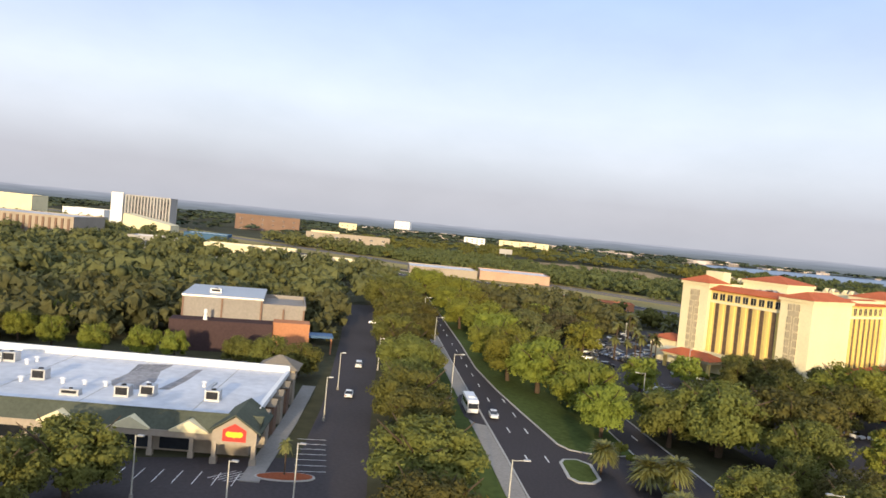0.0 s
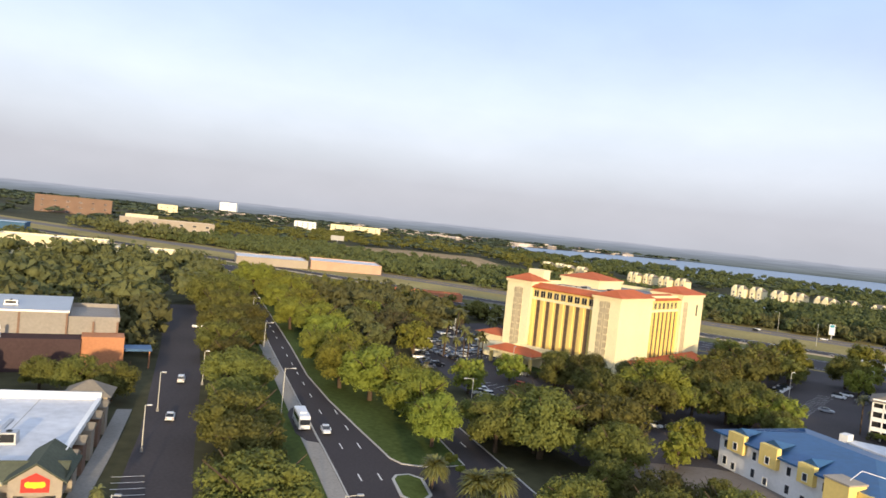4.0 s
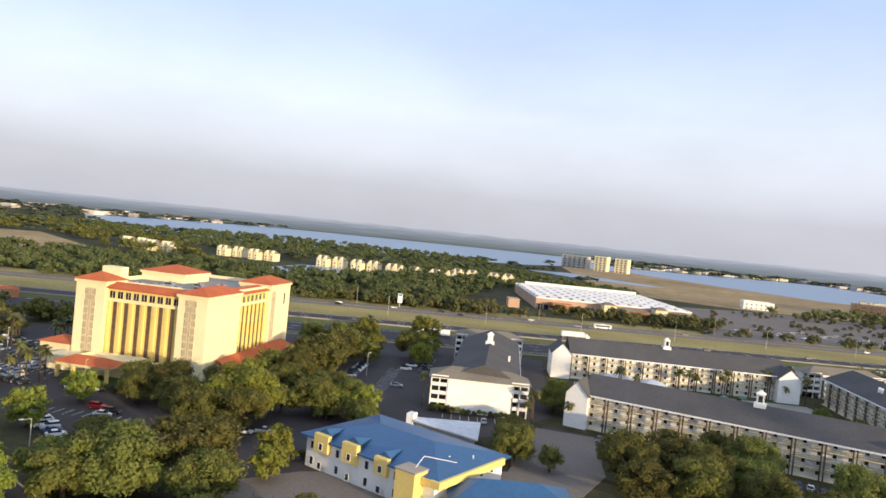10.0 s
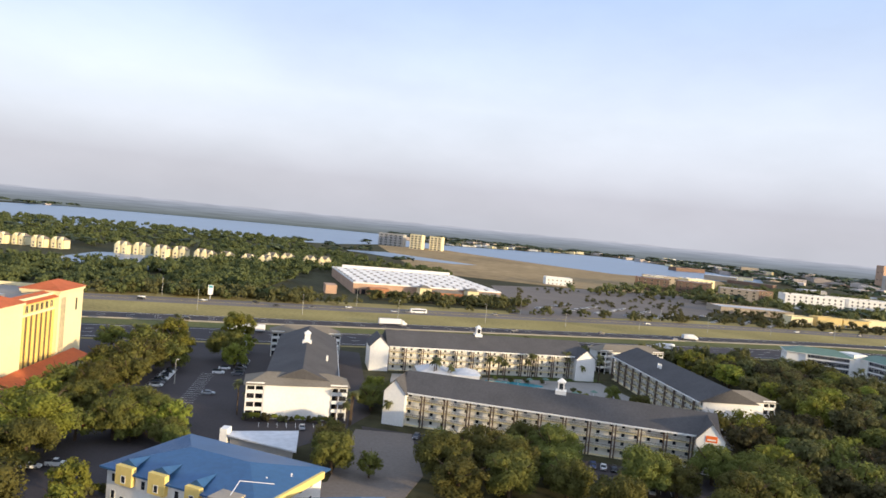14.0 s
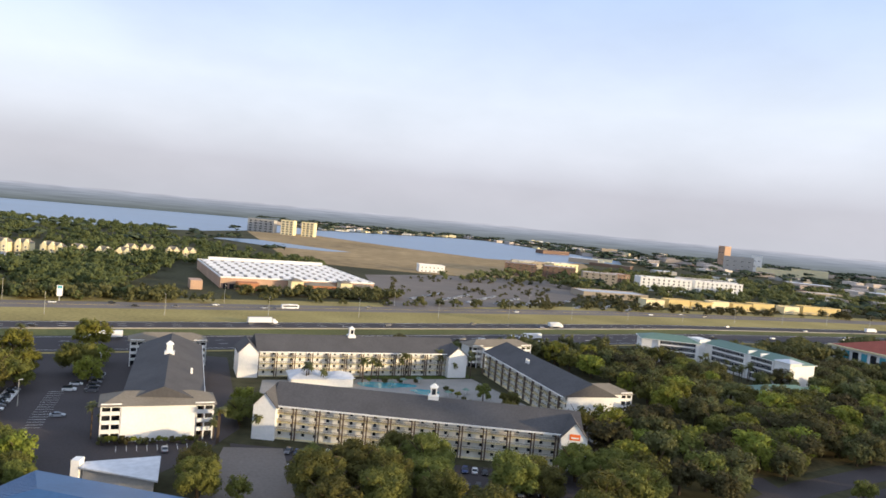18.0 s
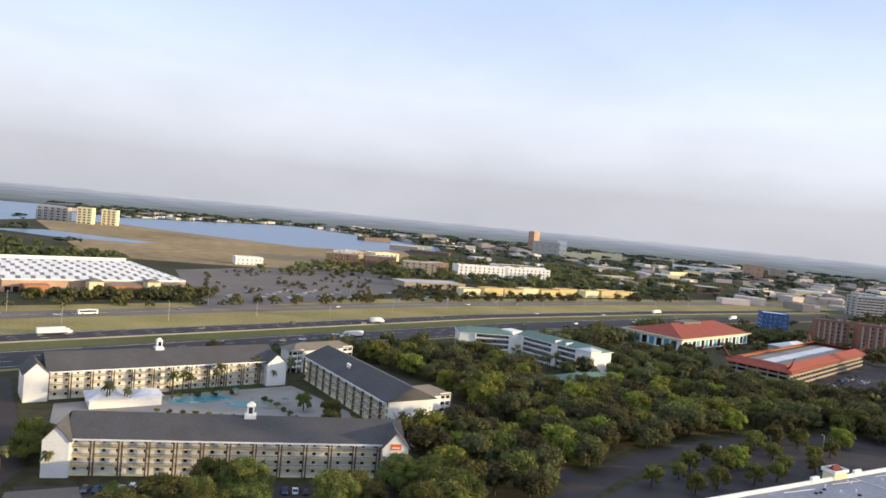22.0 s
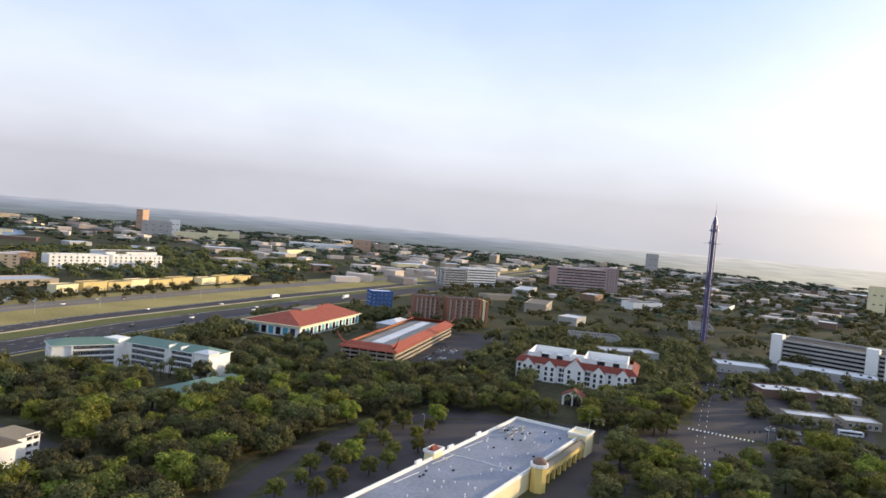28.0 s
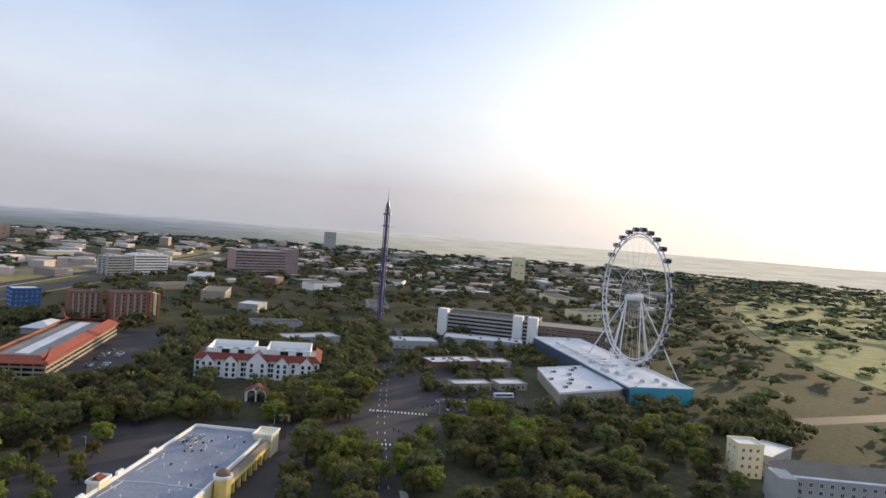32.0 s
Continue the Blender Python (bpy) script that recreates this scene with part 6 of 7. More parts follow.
for k in range(7):
    part("dock_door", Build().box(2 + k * 5, 5.5 + k * 5, -0.35, -0.28, 0, 4), DARK, store)
for i, (x, y, w, d, h, m) in enumerate(((166, 985, 44, 22, 17, BROWN), (196, 1030, 46, 24, 18, TAN), (222, 985, 44, 24, 17, BROWN), (250, 1040, 46, 24, 18, CREAM), (266, 940, 46, 22, 16, TAN), (312, 962, 36, 18, 15, BROWN), (180, 1010, 28, 20, 18, CREAM))):
    flat_block("apartment_block", "brown and cream apartment block with flat roof", x, y, 24 if i % 2 else -10, w, d, h, m, 4, 5, 0, units=2, size=(3.2, 2.0), frame=CREAM, category="apartments")
for i, (x, y, w) in enumerate(((340, 922, 74), (420, 930, 70))):
    flat_block("white_apartments", "long white apartment block with dark windows", x, y, 4, w, 20, 17.5, WHITE, 4, 10, 0, units=3, size=(2.2, 2.2), category="apartments")
for i in range(9):
    flat_block("row_house", "sunlit yellow terrace with flat cream roof", 266 + 28 * i + (14 if i > 5 else 0), 704 + 9.4 * i, 18.7, 24 + 4 * (i % 3), 12, 7.4 + 1.2 * (i % 2), GOLD if i % 3 else CREAM, 1, 7, 0, size=(1.6, 1.8), roof=TANROOF, category="house")
for i, (x, y, h) in enumerate(((-236, 1590, 32), (-192, 1600, 31))):
    flat_block("lakeside_tower", "pale sunlit lakeside apartment tower", x, y, -12, 29, 20, h, CREAM, 6, 3, 0, size=(5, 2.6), category="tower block")
flat_block("lakeside_tower", "grey shaded lakeside apartment tower", -318, 1640, -12, 62, 20, 28, GREY, 5, 5, 0, size=(6, 2.6), category="tower block")
flat_block("lake_pavilion", "small white building on the marsh", 42, 905, 10, 34, 16, 9, WHITE, 2, 6, 2, category="building")


def villa_row(x, y, rz, n):
    for k in range(n):
        c, s = math.cos(radians(rz)), math.sin(radians(rz))
        px, py = x + c * (17 * k + 9 * (k // 2)) - s * 7 * (k % 2), y + s * (17 * k + 9 * (k // 2)) + c * 7 * (k % 2)
        t = thing("lakeside_house", "cream lakeside house with steep tan gables", "house", px, py, rz, group="lakeside houses")
        t.scale = (1.05, 1, 0.78 + 0.12 * ((k * 3 + n) % 3) / 2)
        keep_off(px, py, rz, 15, 12, 0)
        part("wall", Build().box(0, 14, 0, 11, 0, 10.5), CREAM, t)
        part("roof", Build().gable(-0.5, 14.5, -0.5, 11.5, 10.5, 15, 4, 4), TANROOF, t)
        for x0 in (1.5, 8.5):
            v_ = Build()
            v_.v += [(x0, -1.5, 0), (x0 + 4.4, -1.5, 0), (x0 + 4.4, -1.5, 11), (x0 + 2.2, -1.5, 14.5), (x0, -1.5, 11), (x0, 5, 0), (x0 + 4.4, 5, 0), (x0 + 4.4, 5, 11), (x0 + 2.2, 5, 14.5), (x0, 5, 11)]
            v_.f += [(0, 1, 2, 3, 4), (1, 6, 7, 2), (2, 7, 8, 3), (3, 8, 9, 4), (0, 4, 9, 5)]
            part("gable_bay", v_, CREAM, t)
            windows(t, 4, (x0 + 2.2,), (1.2, 5), (1.6, 1.8), "front", -1.5, WHITE, 0)


villa_row(-425, 716, 4, 5)
villa_row(-332, 722, 8, 4)
villa_row(-285, 790, 14, 4)
villa_row(-545, 690, 2, 4)
villa_row(-640, 640, -10, 4)

# ---- distance, seen at the start ----
flat_block("convention_hotel", "tall white slab hotel far off", -1042, -24, 66, 62, 24, 40, GREY, 1, 14, 0, size=(2.4, 40), category="hotel")
flat_block("convention_hotel", "bright blank end of the slab hotel", -1048, -41, 66, 16, 6, 42, WHITE, 0, category="hotel")
t = thing("tilted_hall", "white hall tilted as if thrown down", "attraction building", -765, -18, 72)
v = Build().box(0, 46, 0, 30, 0, 15)
v.v = [(px, py, pz + 7 - 0.18 * px) for px, py, pz in v.v]
part("tilted_hall_body", v, CREAM, t)
part("tilted_base", Build().box(2, 44, 4, 26, -0.5, 6), GREY, t)
lg = flat_block("long_hall", "long low hall with ribbed grey-tan front", -640, -190, 72, 150, 60, 19, TAN, 0, roof=METAL)
for k in range(24):
    part("rib", Build().box(40 + k * 4.6, 41.6 + k * 4.6, -0.9, 0, 0, 18), BROWN, lg)
BLUEWALL = mat("dull_blue_wall", (0.06, 0.13, 0.22), 0.8, var=0.12)
for x, y, rz, w, d, h, m, fl, bays, lb in ((-1240, -260, 65, 120, 40, 26, CREAM, 0, 0, "long white hall in the distance"), (-1180, -110, 70, 60, 40, 14, WHITE, 0, 0, "low white hall in the distance"), (-1290, 150, 84, 112, 30, 26, BROWN, 3, 12, "tan slab building in the distance"),
                                       (-1150, 255, 75, 46, 30, 11, CREAM, 2, 8, "cream block in the distance"), (-862, 185, 78, 104, 26, 16, TAN, 3, 14, "open tan parking block in the distance"), (-1742, 456, 75, 44, 30, 22, CREAM, 3, 6, "pale block in the distance"),
                                       (-640, 33, 75, 36, 26, 13, BLUEWALL, 0, 0, "blue and red roadside building"), (-512, 40, 74, 62, 20, 12, CREAM, 1, 10, "low cream building with long roof"), (-1400, 648, 64, 46, 30, 19, WHITE, 4, 8, "white block beyond the fields"), (-1400, 735, 61, 110, 30, 19, CREAM, 4, 12, "long white block beyond the fields"),
                                       (-520, 196, 72, 54, 40, 5.5, TAN, 0, 0, "low sunlit tan hall with flat roof"), (-504, 250, 66, 56, 40, 6.5, PEACH, 0, 0, "low sunlit tan hall"), (-356, 230, 58, 44, 14, 3.6, BRICK, 1, 8, "low restaurant with red roof"), (-2600, 900, 60, 60, 40, 40, WHITE, 4, 5, "far white tower pair"),
                                       (-520, 110, 72, 46, 18, 7, CREAM, 1, 8, "low cream shop among trees"), (-600, -10, 72, 40, 24, 9, GREY, 1, 6, "grey shop among trees")):
    flat_block("distant_building", lb, x, y, rz, w, d, h, m, fl, max(3, bays // 2), 0, size=(3.6, 2.0) if fl else (1, 1), category="building", roof=REDROOF if m is BRICK else WHITEROOF)

# ---- distant town on the other side ----
for x, y, rz, w, d, h, m, lb in ((1010, 2080, -62, 22, 30, 62, PEACH, "orange-tan tower of the distant town"), (905, 1830, -25, 74, 24, 38, GREY, "grey slab block of the distant town"), (1000, 1860, -25, 26, 22, 44, WHITE, "white block of the distant town"), (960, 1760, -28, 110, 24, 16, CREAM, "long pale block of the distant town"),
                              (1130, 1880, -28, 90, 24, 18, CREAM, "long pale block of the distant town"), (1205, 1585, -32, 200, 40, 12, WHITE, "long white shed of the distant town"), (1310, 1444, -35, 46, 26, 34, PEACH, "pinkish block of the distant town"), (1390, 1440, -35, 40, 24, 26, TAN, "tan block of the distant town"),
                              (1522, 252, -70, 26, 20, 52, CREAM, "slim cream tower of the distant town"), (2300, 1040, -50, 36, 26, 60, GREY, "tall grey tower of the distant town")):
    flat_block("town_block", lb, x, y, rz, w, d, h, m, 3 if h > 20 else 0, max(2, int(w / 16)), 0, size=(5, 1.8), category="building")
rng = random.Random(21)
TOWN = (CREAM, TAN, GREY, TAN, WHITE, BROWN)
spots = 0
while spots < 100:
    r, w = rng.uniform(720, 2600), radians(rng.uniform(12, 88))
    x, y = r * math.sin(w), r * math.cos(w)
    if abs(Vector((x, y)).dot(FN) - 431 - shift(Vector((x, y)).dot(FU))) < 110 or not is_free(x, y, 40):
        continue
    tall = rng.random() < 0.05
    ww, dd, hh = (rng.uniform(24, 50), rng.uniform(16, 24), rng.uniform(15, 24)) if tall else (rng.uniform(26, 90), rng.uniform(18, 44), rng.uniform(5, 11))
    near = r < 1000
    flat_block("town_building", "tall pale block of the distant town" if tall else "low pale-roofed building of the distant town", x, y, rng.choice((25, -20, -35, 10)), ww, dd, hh, rng.choice(TOWN), roof=rng.choice((GREYROOF, TANROOF, METAL, WHITEROOF, GREYROOF)), floors=(max(2, int(hh / 6)) if near and (tall or hh > 8) else 0), bays=max(2, int(ww / 12)), parapet=0.8 if r < 1200 else 0, size=(6.5, 2.0), category="building")
    spots += 1
for x0, y0, x1, y1, n, deep in ((-205, 2085, 240, 2530, 40, 90), (560, 2270, 750, 2245, 11, 40), (600, 2940, 660, 2690, 9, 30)):
    for k in range(n):
        f = (k + rng.uniform(-0.3, 0.3)) / n
        x, y = x0 + (x1 - x0) * f, y0 + (y1 - y0) * f + rng.uniform(0, deep)
        if not within(LAKE, x, y):
            flat_block("shore_house", "small pale house on the far shore", x, y, rng.uniform(-30, 10), rng.uniform(11, 26), 12, rng.uniform(5, 9), rng.choice((WHITE, CREAM, WHITE)), 0, parapet=0, roof=rng.choice((WHITEROOF, TANROOF)), category="house")
spots = 0
while spots < 4:
    r, w = rng.uniform(2000, 2600), radians(rng.uniform(-48, 20))
    x, y = r * math.sin(w), r * math.cos(w)
    if within(LAKE, x, y):
        continue
    flat_block("shore_house", "small pale house on the far shore", x, y, rng.uniform(-40, 40), rng.uniform(20, 60), 18, rng.uniform(7, 14), rng.choice((CREAM, WHITE, TAN)), 0, category="house")
    spots += 1

rng = random.Random(61)
low_town = Build()
made = 0
while made < 640:
    r, w = rng.uniform(1050, 2750), radians(rng.uniform(-75, 92))
    x, y = r * math.sin(w), r * math.cos(w)
    if within(LAKE, x, y) or not is_free(x, y, 25) or (r < 2100 and w < -0.1) or (r < 1750 and w < 0.55):
        continue
    a, b, h = rng.uniform(8, 26), rng.uniform(6, 14), rng.uniform(4, 11)
    c, s = math.cos(r), math.sin(r)
    low_town.prism([(x + c * u - s * v, y + s * u + c * v) for u, v in ((-a, -b), (a, -b), (a, b), (-a, b))], 0, h)
    made += 1
tagged(new("far_roofs", low_town.mesh("far_roofs", mat("far_pale_walls", (0.5, 0.43, 0.38), 0.9, var=0.1, big=0.01, fine=0.1, island=0.3))), "scattered pale roofs of the far town and shore", "buildings", "", "stuff")

# ---- planting ----
keep_off_line(freeway(412), 150)
keep_off_line(IDRIVE, 2)
for a_, b_ in ((5.6, 10), (30.3, 7), (-2.6, 3)):
    pts = strip(IDRIVE[:12], 0.1, 0, 1, side=a_).v
    keep_off_line([(pts[8 * i][0], pts[8 * i][1]) for i in range(len(pts) // 8)], b_)
keep_off_line([(100, 188), (131, 210), (176, 233), (225, 243), (265, 240), (289, 221), (318, 165), (345, 120), (395, 40), (455, -60)], 12)
keep_off_line([(118, 200), (112, 262), (96, 330), (84, 372)], 9)
keep_off_line([(-60, 0), (-95, 28), (-150, 46), (-310, 96)], 12)
rng = random.Random(77)
# unseen oaks, added behind the service road only to shade the shops
for x, y, k in ((-58, -34, 1.5), (-46, -22, 1.6), (-62, -20, 1.3), (-40, -40, 1.5), (-34, -8, 1.5), (-50, -8, 1.4)):
    plant(oaks, x, y, k, rng)
# street trees along the service road, measured crowns
for kinds, rows in (
    (oaks, ((-91, 39.5, 1.5), (-126, 51, 1.4), (-109, 45, 1.2), (-157, 60.5, 1.4), (-141, 56, 1.15), (-178, 67, 1.2), (-202, 75, 1.45), (-228, 83, 1.35), (-258, 92, 1.5), (-292, 100, 1.7), (-335, 113, 1.6), (-76, 34, 1.25), (-212, 84, 1.3), (-240, 95, 1.4), (-270, 104, 1.5), (-305, 115, 1.6), (-168, 69, 1.1))),
    (fresh, ((-152, 95, 1.55), (-131, 94, 1.45), (-203, 110, 1.55), (-141, 98, 1.3), (-176, 101, 1.4), (-230, 118, 1.6), (-117, 88, 1.0), (-117, 162, 1.8), (-264, 128, 1.6), (-302, 141, 1.7), (-342, 153, 1.8), (-345, 140, 1.7), (-362, 146, 1.8), (-380, 152, 1.8), (-250, 117, 1.4), (-285, 128, 1.5), (-318, 138, 1.5), (-190, 100, 1.2), (-165, 93, 1.3))),
    (oaks, ((-102, 106, 1.7), (-98, 119, 1.7), (-110, 100, 1.2), (-116, 114, 1.5), (-88, 112, 1.2), (-154, 164, 1.1), (-149, 158, 1.0), (-143, 166, 1.2), (-131, 172, 1.3), (-126, 182, 1.2), (-124, 196, 1.3), (-130, 210, 1.1), (-122, 150, 1.2), (-133, 158, 1.3))),
    (mild, ((-128, 225, 1.3), (-134, 240, 1.4), (-140, 270, 1.4), (-128, 258, 1.1), (-150, 300, 1.3), (-165, 280, 1.2), (-100, 183, 1.0), (-107, 186, 0.9), (-112, 176, 0.9), (-87, 131, 0.75), (-132, 330, 1.5), (-117, 302, 0.9), (-152, 127, 1.0), (-160, 150, 0.9))),
    (oaks, ((14, 178, 1.1), (58, 182, 1.2), (52, 172, 1.1), (-45, 176, 1.0), (-48, 188, 0.9), (72, 190, 1.2), (24, 166, 1.2), (-47, 236, 0.9), (-44, 248, 0.8))),
    (oaks, ((-98, -6, 1.25), (-92, -14, 1.1), (-166, 36, 0.95), (-172, 30, 0.9), (-178, 24, 0.8), (-74, 86, 1.1), (-70, 100, 1.1), (-62, 92, 1.1), (-54, 100, 1.2), (-80, 100, 0.8), (-66, 112, 0.7))),
    (fresh, ((-206, -27, 0.7), (-199, -19, 0.65), (-188, -9, 0.7), (-186, 2, 0.75), (-182, 10, 0.6), (-213, -34, 0.7), (-220, -20, 0.8))),
):
    for x, y, s in rows:
        plant(kinds, x + rng.uniform(-0.8, 0.8), y + rng.uniform(-0.8, 0.8), s, rng)
for x, y, k in ((332, 236, 1.0), (322, 219, 1.1), (316, 203, 1.0), (352, 190, 1.0), (360, 178, 1.1)):
    plant(mild, x, y, k, rng)
# trees in the car park between the hotel and the lodge
for x, y, k in ((-177, 291, 1.2), (-177, 310, 1.2), (-157, 289, 1.1), (-143, 238, 1.2), (-141, 250, 1.1), (-144, 269, 1.3), (-128, 313, 1.5), (-119, 284, 1.3), (-107, 195, 1.2), (-97, 190, 1.0), (-105, 180, 1.2), (-127, 169, 1.4), (-136, 193, 1.2), (-111, 154, 1.3), (-140, 210, 1.1), (-136, 222, 1.1), (-134.6, 278, 1.0), (-158, 315, 1.1), (-162, 342, 1.1), (-90, 179, 0.8), (-86, 176, 0.7)):
    if is_free(x, y, 1):
        plant(oaks if x > -130 else mild, x, y, k, rng)
# crowns round the inn's forecourt
for kinds, rows in ((oaks, ((12, 199, 1.3), (4, 207, 1.1), (13, 188, 1.2), (1, 183, 1.2), (-18, 192, 1.0), (40, 196, 1.1), (68, 193, 1.2), (-106, 108, 1.3), (-116, 103, 1.2))), (mild, ((-47, 183, 0.8), (-49, 195, 0.7), (-43, 161, 0.75), (-35, 176, 0.6), (-49, 250, 0.8), (-47, 240, 0.7), (-100, 179, 0.85), (-92, 188, 0.9), (-110, 274, 1.0), (-113, 314, 1.0), (-112, 344, 1.0), (-92, 142, 0.8), (-134, 250, 1.3), (-132, 218, 1.2)))):
    for x, y, k in rows:
        if is_free(x, y, 0.5):
            plant(kinds, x, y, k, rng)
plant(palms, -104.4, 22.4, 0.5, rng)
# crowns before the lodge's long front
for x, y, k in ((-17, 178, 1.4), (-9, 188, 1.5), (0, 196, 1.2), (-12, 168, 1.3), (0, 173, 1.3), (34, 187, 1.3), (43, 189, 1.2), (56, 204, 1.2), (66, 204, 1.2)):
    plant(oaks, x, y, k, rng)
for x, y, k in ((46, 262, 0.7), (49, 274, 0.8), (52, 250, 0.7), (40, 286, 0.6), (33, 252, 0.5), (-30, 250, 0.6)):
    plant(mild, x, y, k, rng)
for x, y, s in ((-97.8, 75.2, 1.0), (-89.5, 78.5, 1.25), (-87, 81.5, 1.1), (-76, 73, 1.2), (-68, 62, 1.1)):
    plant(fat_palms, x, y, s, rng)
for x, y, s in ((-56, 106, 0.8), (-51, 104, 0.8), (-60, 110, 0.75), (-46, 102, 0.8)):
    plant(fat_palms, x, y, s, rng)
PALM_ROWS = ((-188, 158, 4), (-196, 150, 3), (-82, 214, 2), (-50, 219, 3), (-40, 220, 1), (-78, 218, 1), (28, 326, 3), (-6, 306, 3), (10, 318, 3), (-28, 290, 3), (36, 326, 2), (58, 206, 2), (-236, 190, 5), (-224, 200, 4), (-160, 320, 3), (182, 365, 4), (193, 364, 4), (232, 338, 3), (238, 341, 3), (265, 408, 2), (169, 308, 2), (177, 378, 4), (205, 338, 3), (250, 320, 3), (345, 205, 3), (365, 190, 2), (296, 165, 3), (470, 10, 3))
for x, y, n in PALM_ROWS:
    for k in range(n):
        plant(palms, x + rng.uniform(-4, 4), y + rng.uniform(-4, 4), rng.uniform(0.75, 1.1), rng)


def fill(poly, spacing, kinds, scale, tries=4000, margin=3.0, limit=400):
    xs, ys = [p[0] for p in poly], [p[1] for p in poly]
    made = 0
    for _ in range(tries):
        x, y = rng.uniform(min(xs), max(xs)), rng.uniform(min(ys), max(ys))
        if made >= limit or not within(poly, x, y) or not is_free(x, y, margin):
            continue
        if any((x - a) ** 2 + (y - b_) ** 2 < spacing**2 for a, b_, _ in PLANTED):
            continue
        plant(kinds, x, y, rng.uniform(*scale), rng)
        made += 1


fill([(64, 178), (70, 250), (104, 262), (96, 330), (78, 372), (150, 400), (190, 330), (250, 345), (320, 300), (262, 262), (180, 252), (120, 226), (96, 196)], 7.4, dark + mild + mild, (0.95, 1.45), 7000, 2, 155)
fill([(190, 340), (215, 420), (330, 420), (300, 300), (230, 300)], 8.5, dark, (0.8, 1.15), 2500, 3, 45)
fill([(290, 290), (318, 300), (385, 282), (380, 240), (300, 240)], 9, dark, (0.9, 1.3), 1500, 3, 30)
fill([(150, 60), (210, 120), (300, 160), (310, 130), (330, 106), (395, 40), (430, -20), (330, -40), (230, -10)], 8.5, dark + mild, (0.9, 1.35), 4000, 1.5, 100)
fill([(-270, 130), (-230, 125), (-190, 140), (-215, 150), (-255, 190)], 9.5, mild + dark, (0.85, 1.25), 2500, 3, 24)
fill([(-60, 330), (-50, 350), (40, 385), (60, 370), (44, 356), (-40, 330)], 9, mild + dark, (0.7, 1.0), 800, 2, 16)
fill([(-180, 340), (-110, 350), (-100, 372), (-185, 352)], 9, mild, (0.8, 1.2), 500, 2, 8)
fill([(130, 200), (178, 224), (222, 234), (262, 230), (220, 205), (150, 186)], 11, mild, (0.5, 0.95), 1200, 1, 26)
fill([(292, 320), (368, 268), (324, 230), (306, 205), (292, 212), (272, 232), (262, 262), (300, 290)], 8.5, dark + mild, (0.9, 1.35), 2500, 2, 48)
fill([(358, 206), (424, 205), (424, 163), (378, 160), (330, 146), (314, 156), (322, 190)], 9, dark + mild, (0.9, 1.3), 2200, 1.5, 40)
fill([(292, 145), (310, 130), (262, 106), (236, 118)], 9, mild, (0.9, 1.35), 800, 0, 18)
fill([(305, 110), (326, 104), (269, 85), (250, 96)], 9, mild, (0.7, 1.1), 800, 0, 10)
fill([(352, 104), (388, 86), (340, 30), (300, 40), (285, 70)], 9, dark + mild, (0.9, 1.4), 2000, 0, 40)
fill([(92, 190), (118, 205), (150, 228), (182, 243), (215, 252), (262, 250), (262, 262), (210, 275), (150, 262), (100, 235)], 7.0, mild + dark, (0.7, 1.2), 2500, 1, 28)
for k in range(70):
    x, y = rng.uniform(112, 285), rng.uniform(208, 268)
    if is_free(x, y, 1) and within([(110, 215), (135, 222), (178, 246), (228, 256), (280, 250), (260, 275), (180, 262), (120, 235)], x, y):
        plant(bushes, x, y, rng.uniform(0.7, 1.5), rng)
for x0, y0, x1, y1, n in ((-80, 209.5, -54, 217, 16), (-20, 318, 36, 334, 26), (-176, 158, -150, 165, 14), (-86, 80, -110, 86, 5), (-90, 145, -86, 150, 4), (-14, 283, 22, 272, 8), (-18, 262, 20, 258, 8), (26, 300, 38, 270, 6), (-20, 300, 20, 312, 6)):
    for k in range(n):
        plant(bushes, x0 + (x1 - x0) * k / n, y0 + (y1 - y0) * k / n, rng.uniform(0.45, 0.8), rng, "hedge shrubs")

# ---- far woods, too many to count ----
PUFF = [leafy(200 + i, 5.5, 3.4, 6, 80, 0.95) for i in range(5)]
MIDPUFF = [leafy(250 + i, 5.5, 3.2, 4, 40, 1.25) for i in range(4)]
LOWPUFF = [leafy(300 + i, 5.5, 3.0, 2, 20, 1.7) for i in range(4)]


def woods(name, label, places, templates, material):
    V, F, base = [], [], 0
    for x, y, s, sz, w in places:
        v, f = templates[int(x * 3 + y * 7) % len(templates)]
        c, si = math.cos(w), math.sin(w)
        V.append(np.stack([(v[:, 0] * c - v[:, 1] * si) * s + x, (v[:, 0] * si + v[:, 1] * c) * s + y, (v[:, 2] + 3.6) * sz], 1))
        F.append(f + base)
        base += len(v)
    ob = new(name, tri_mesh(name, np.concatenate(V), np.concatenate(F), material))
    return tagged(ob, label, "trees", "", "stuff")


def scatter(poly, n, smin, smax, margin=6.0, tall=1.0):
    xs, ys = [p[0] for p in poly], [p[1] for p in poly]
    out_ = []
    for _ in range(n):
        x, y = rng.uniform(min(xs), max(xs)), rng.uniform(min(ys), max(ys))
        if within(poly, x, y) and is_free(x, y, margin):
            s = rng.uniform(smin, smax)
            out_.append((x, y, s, s * tall * rng.uniform(0.85, 1.25), rng.uniform(0, 6.28)))
    return out_


def along(s0, s1, n0, n1):
    return [onroad(s0, n0), onroad(s1, n0), onroad(s1, n1), onroad(s0, n1)]


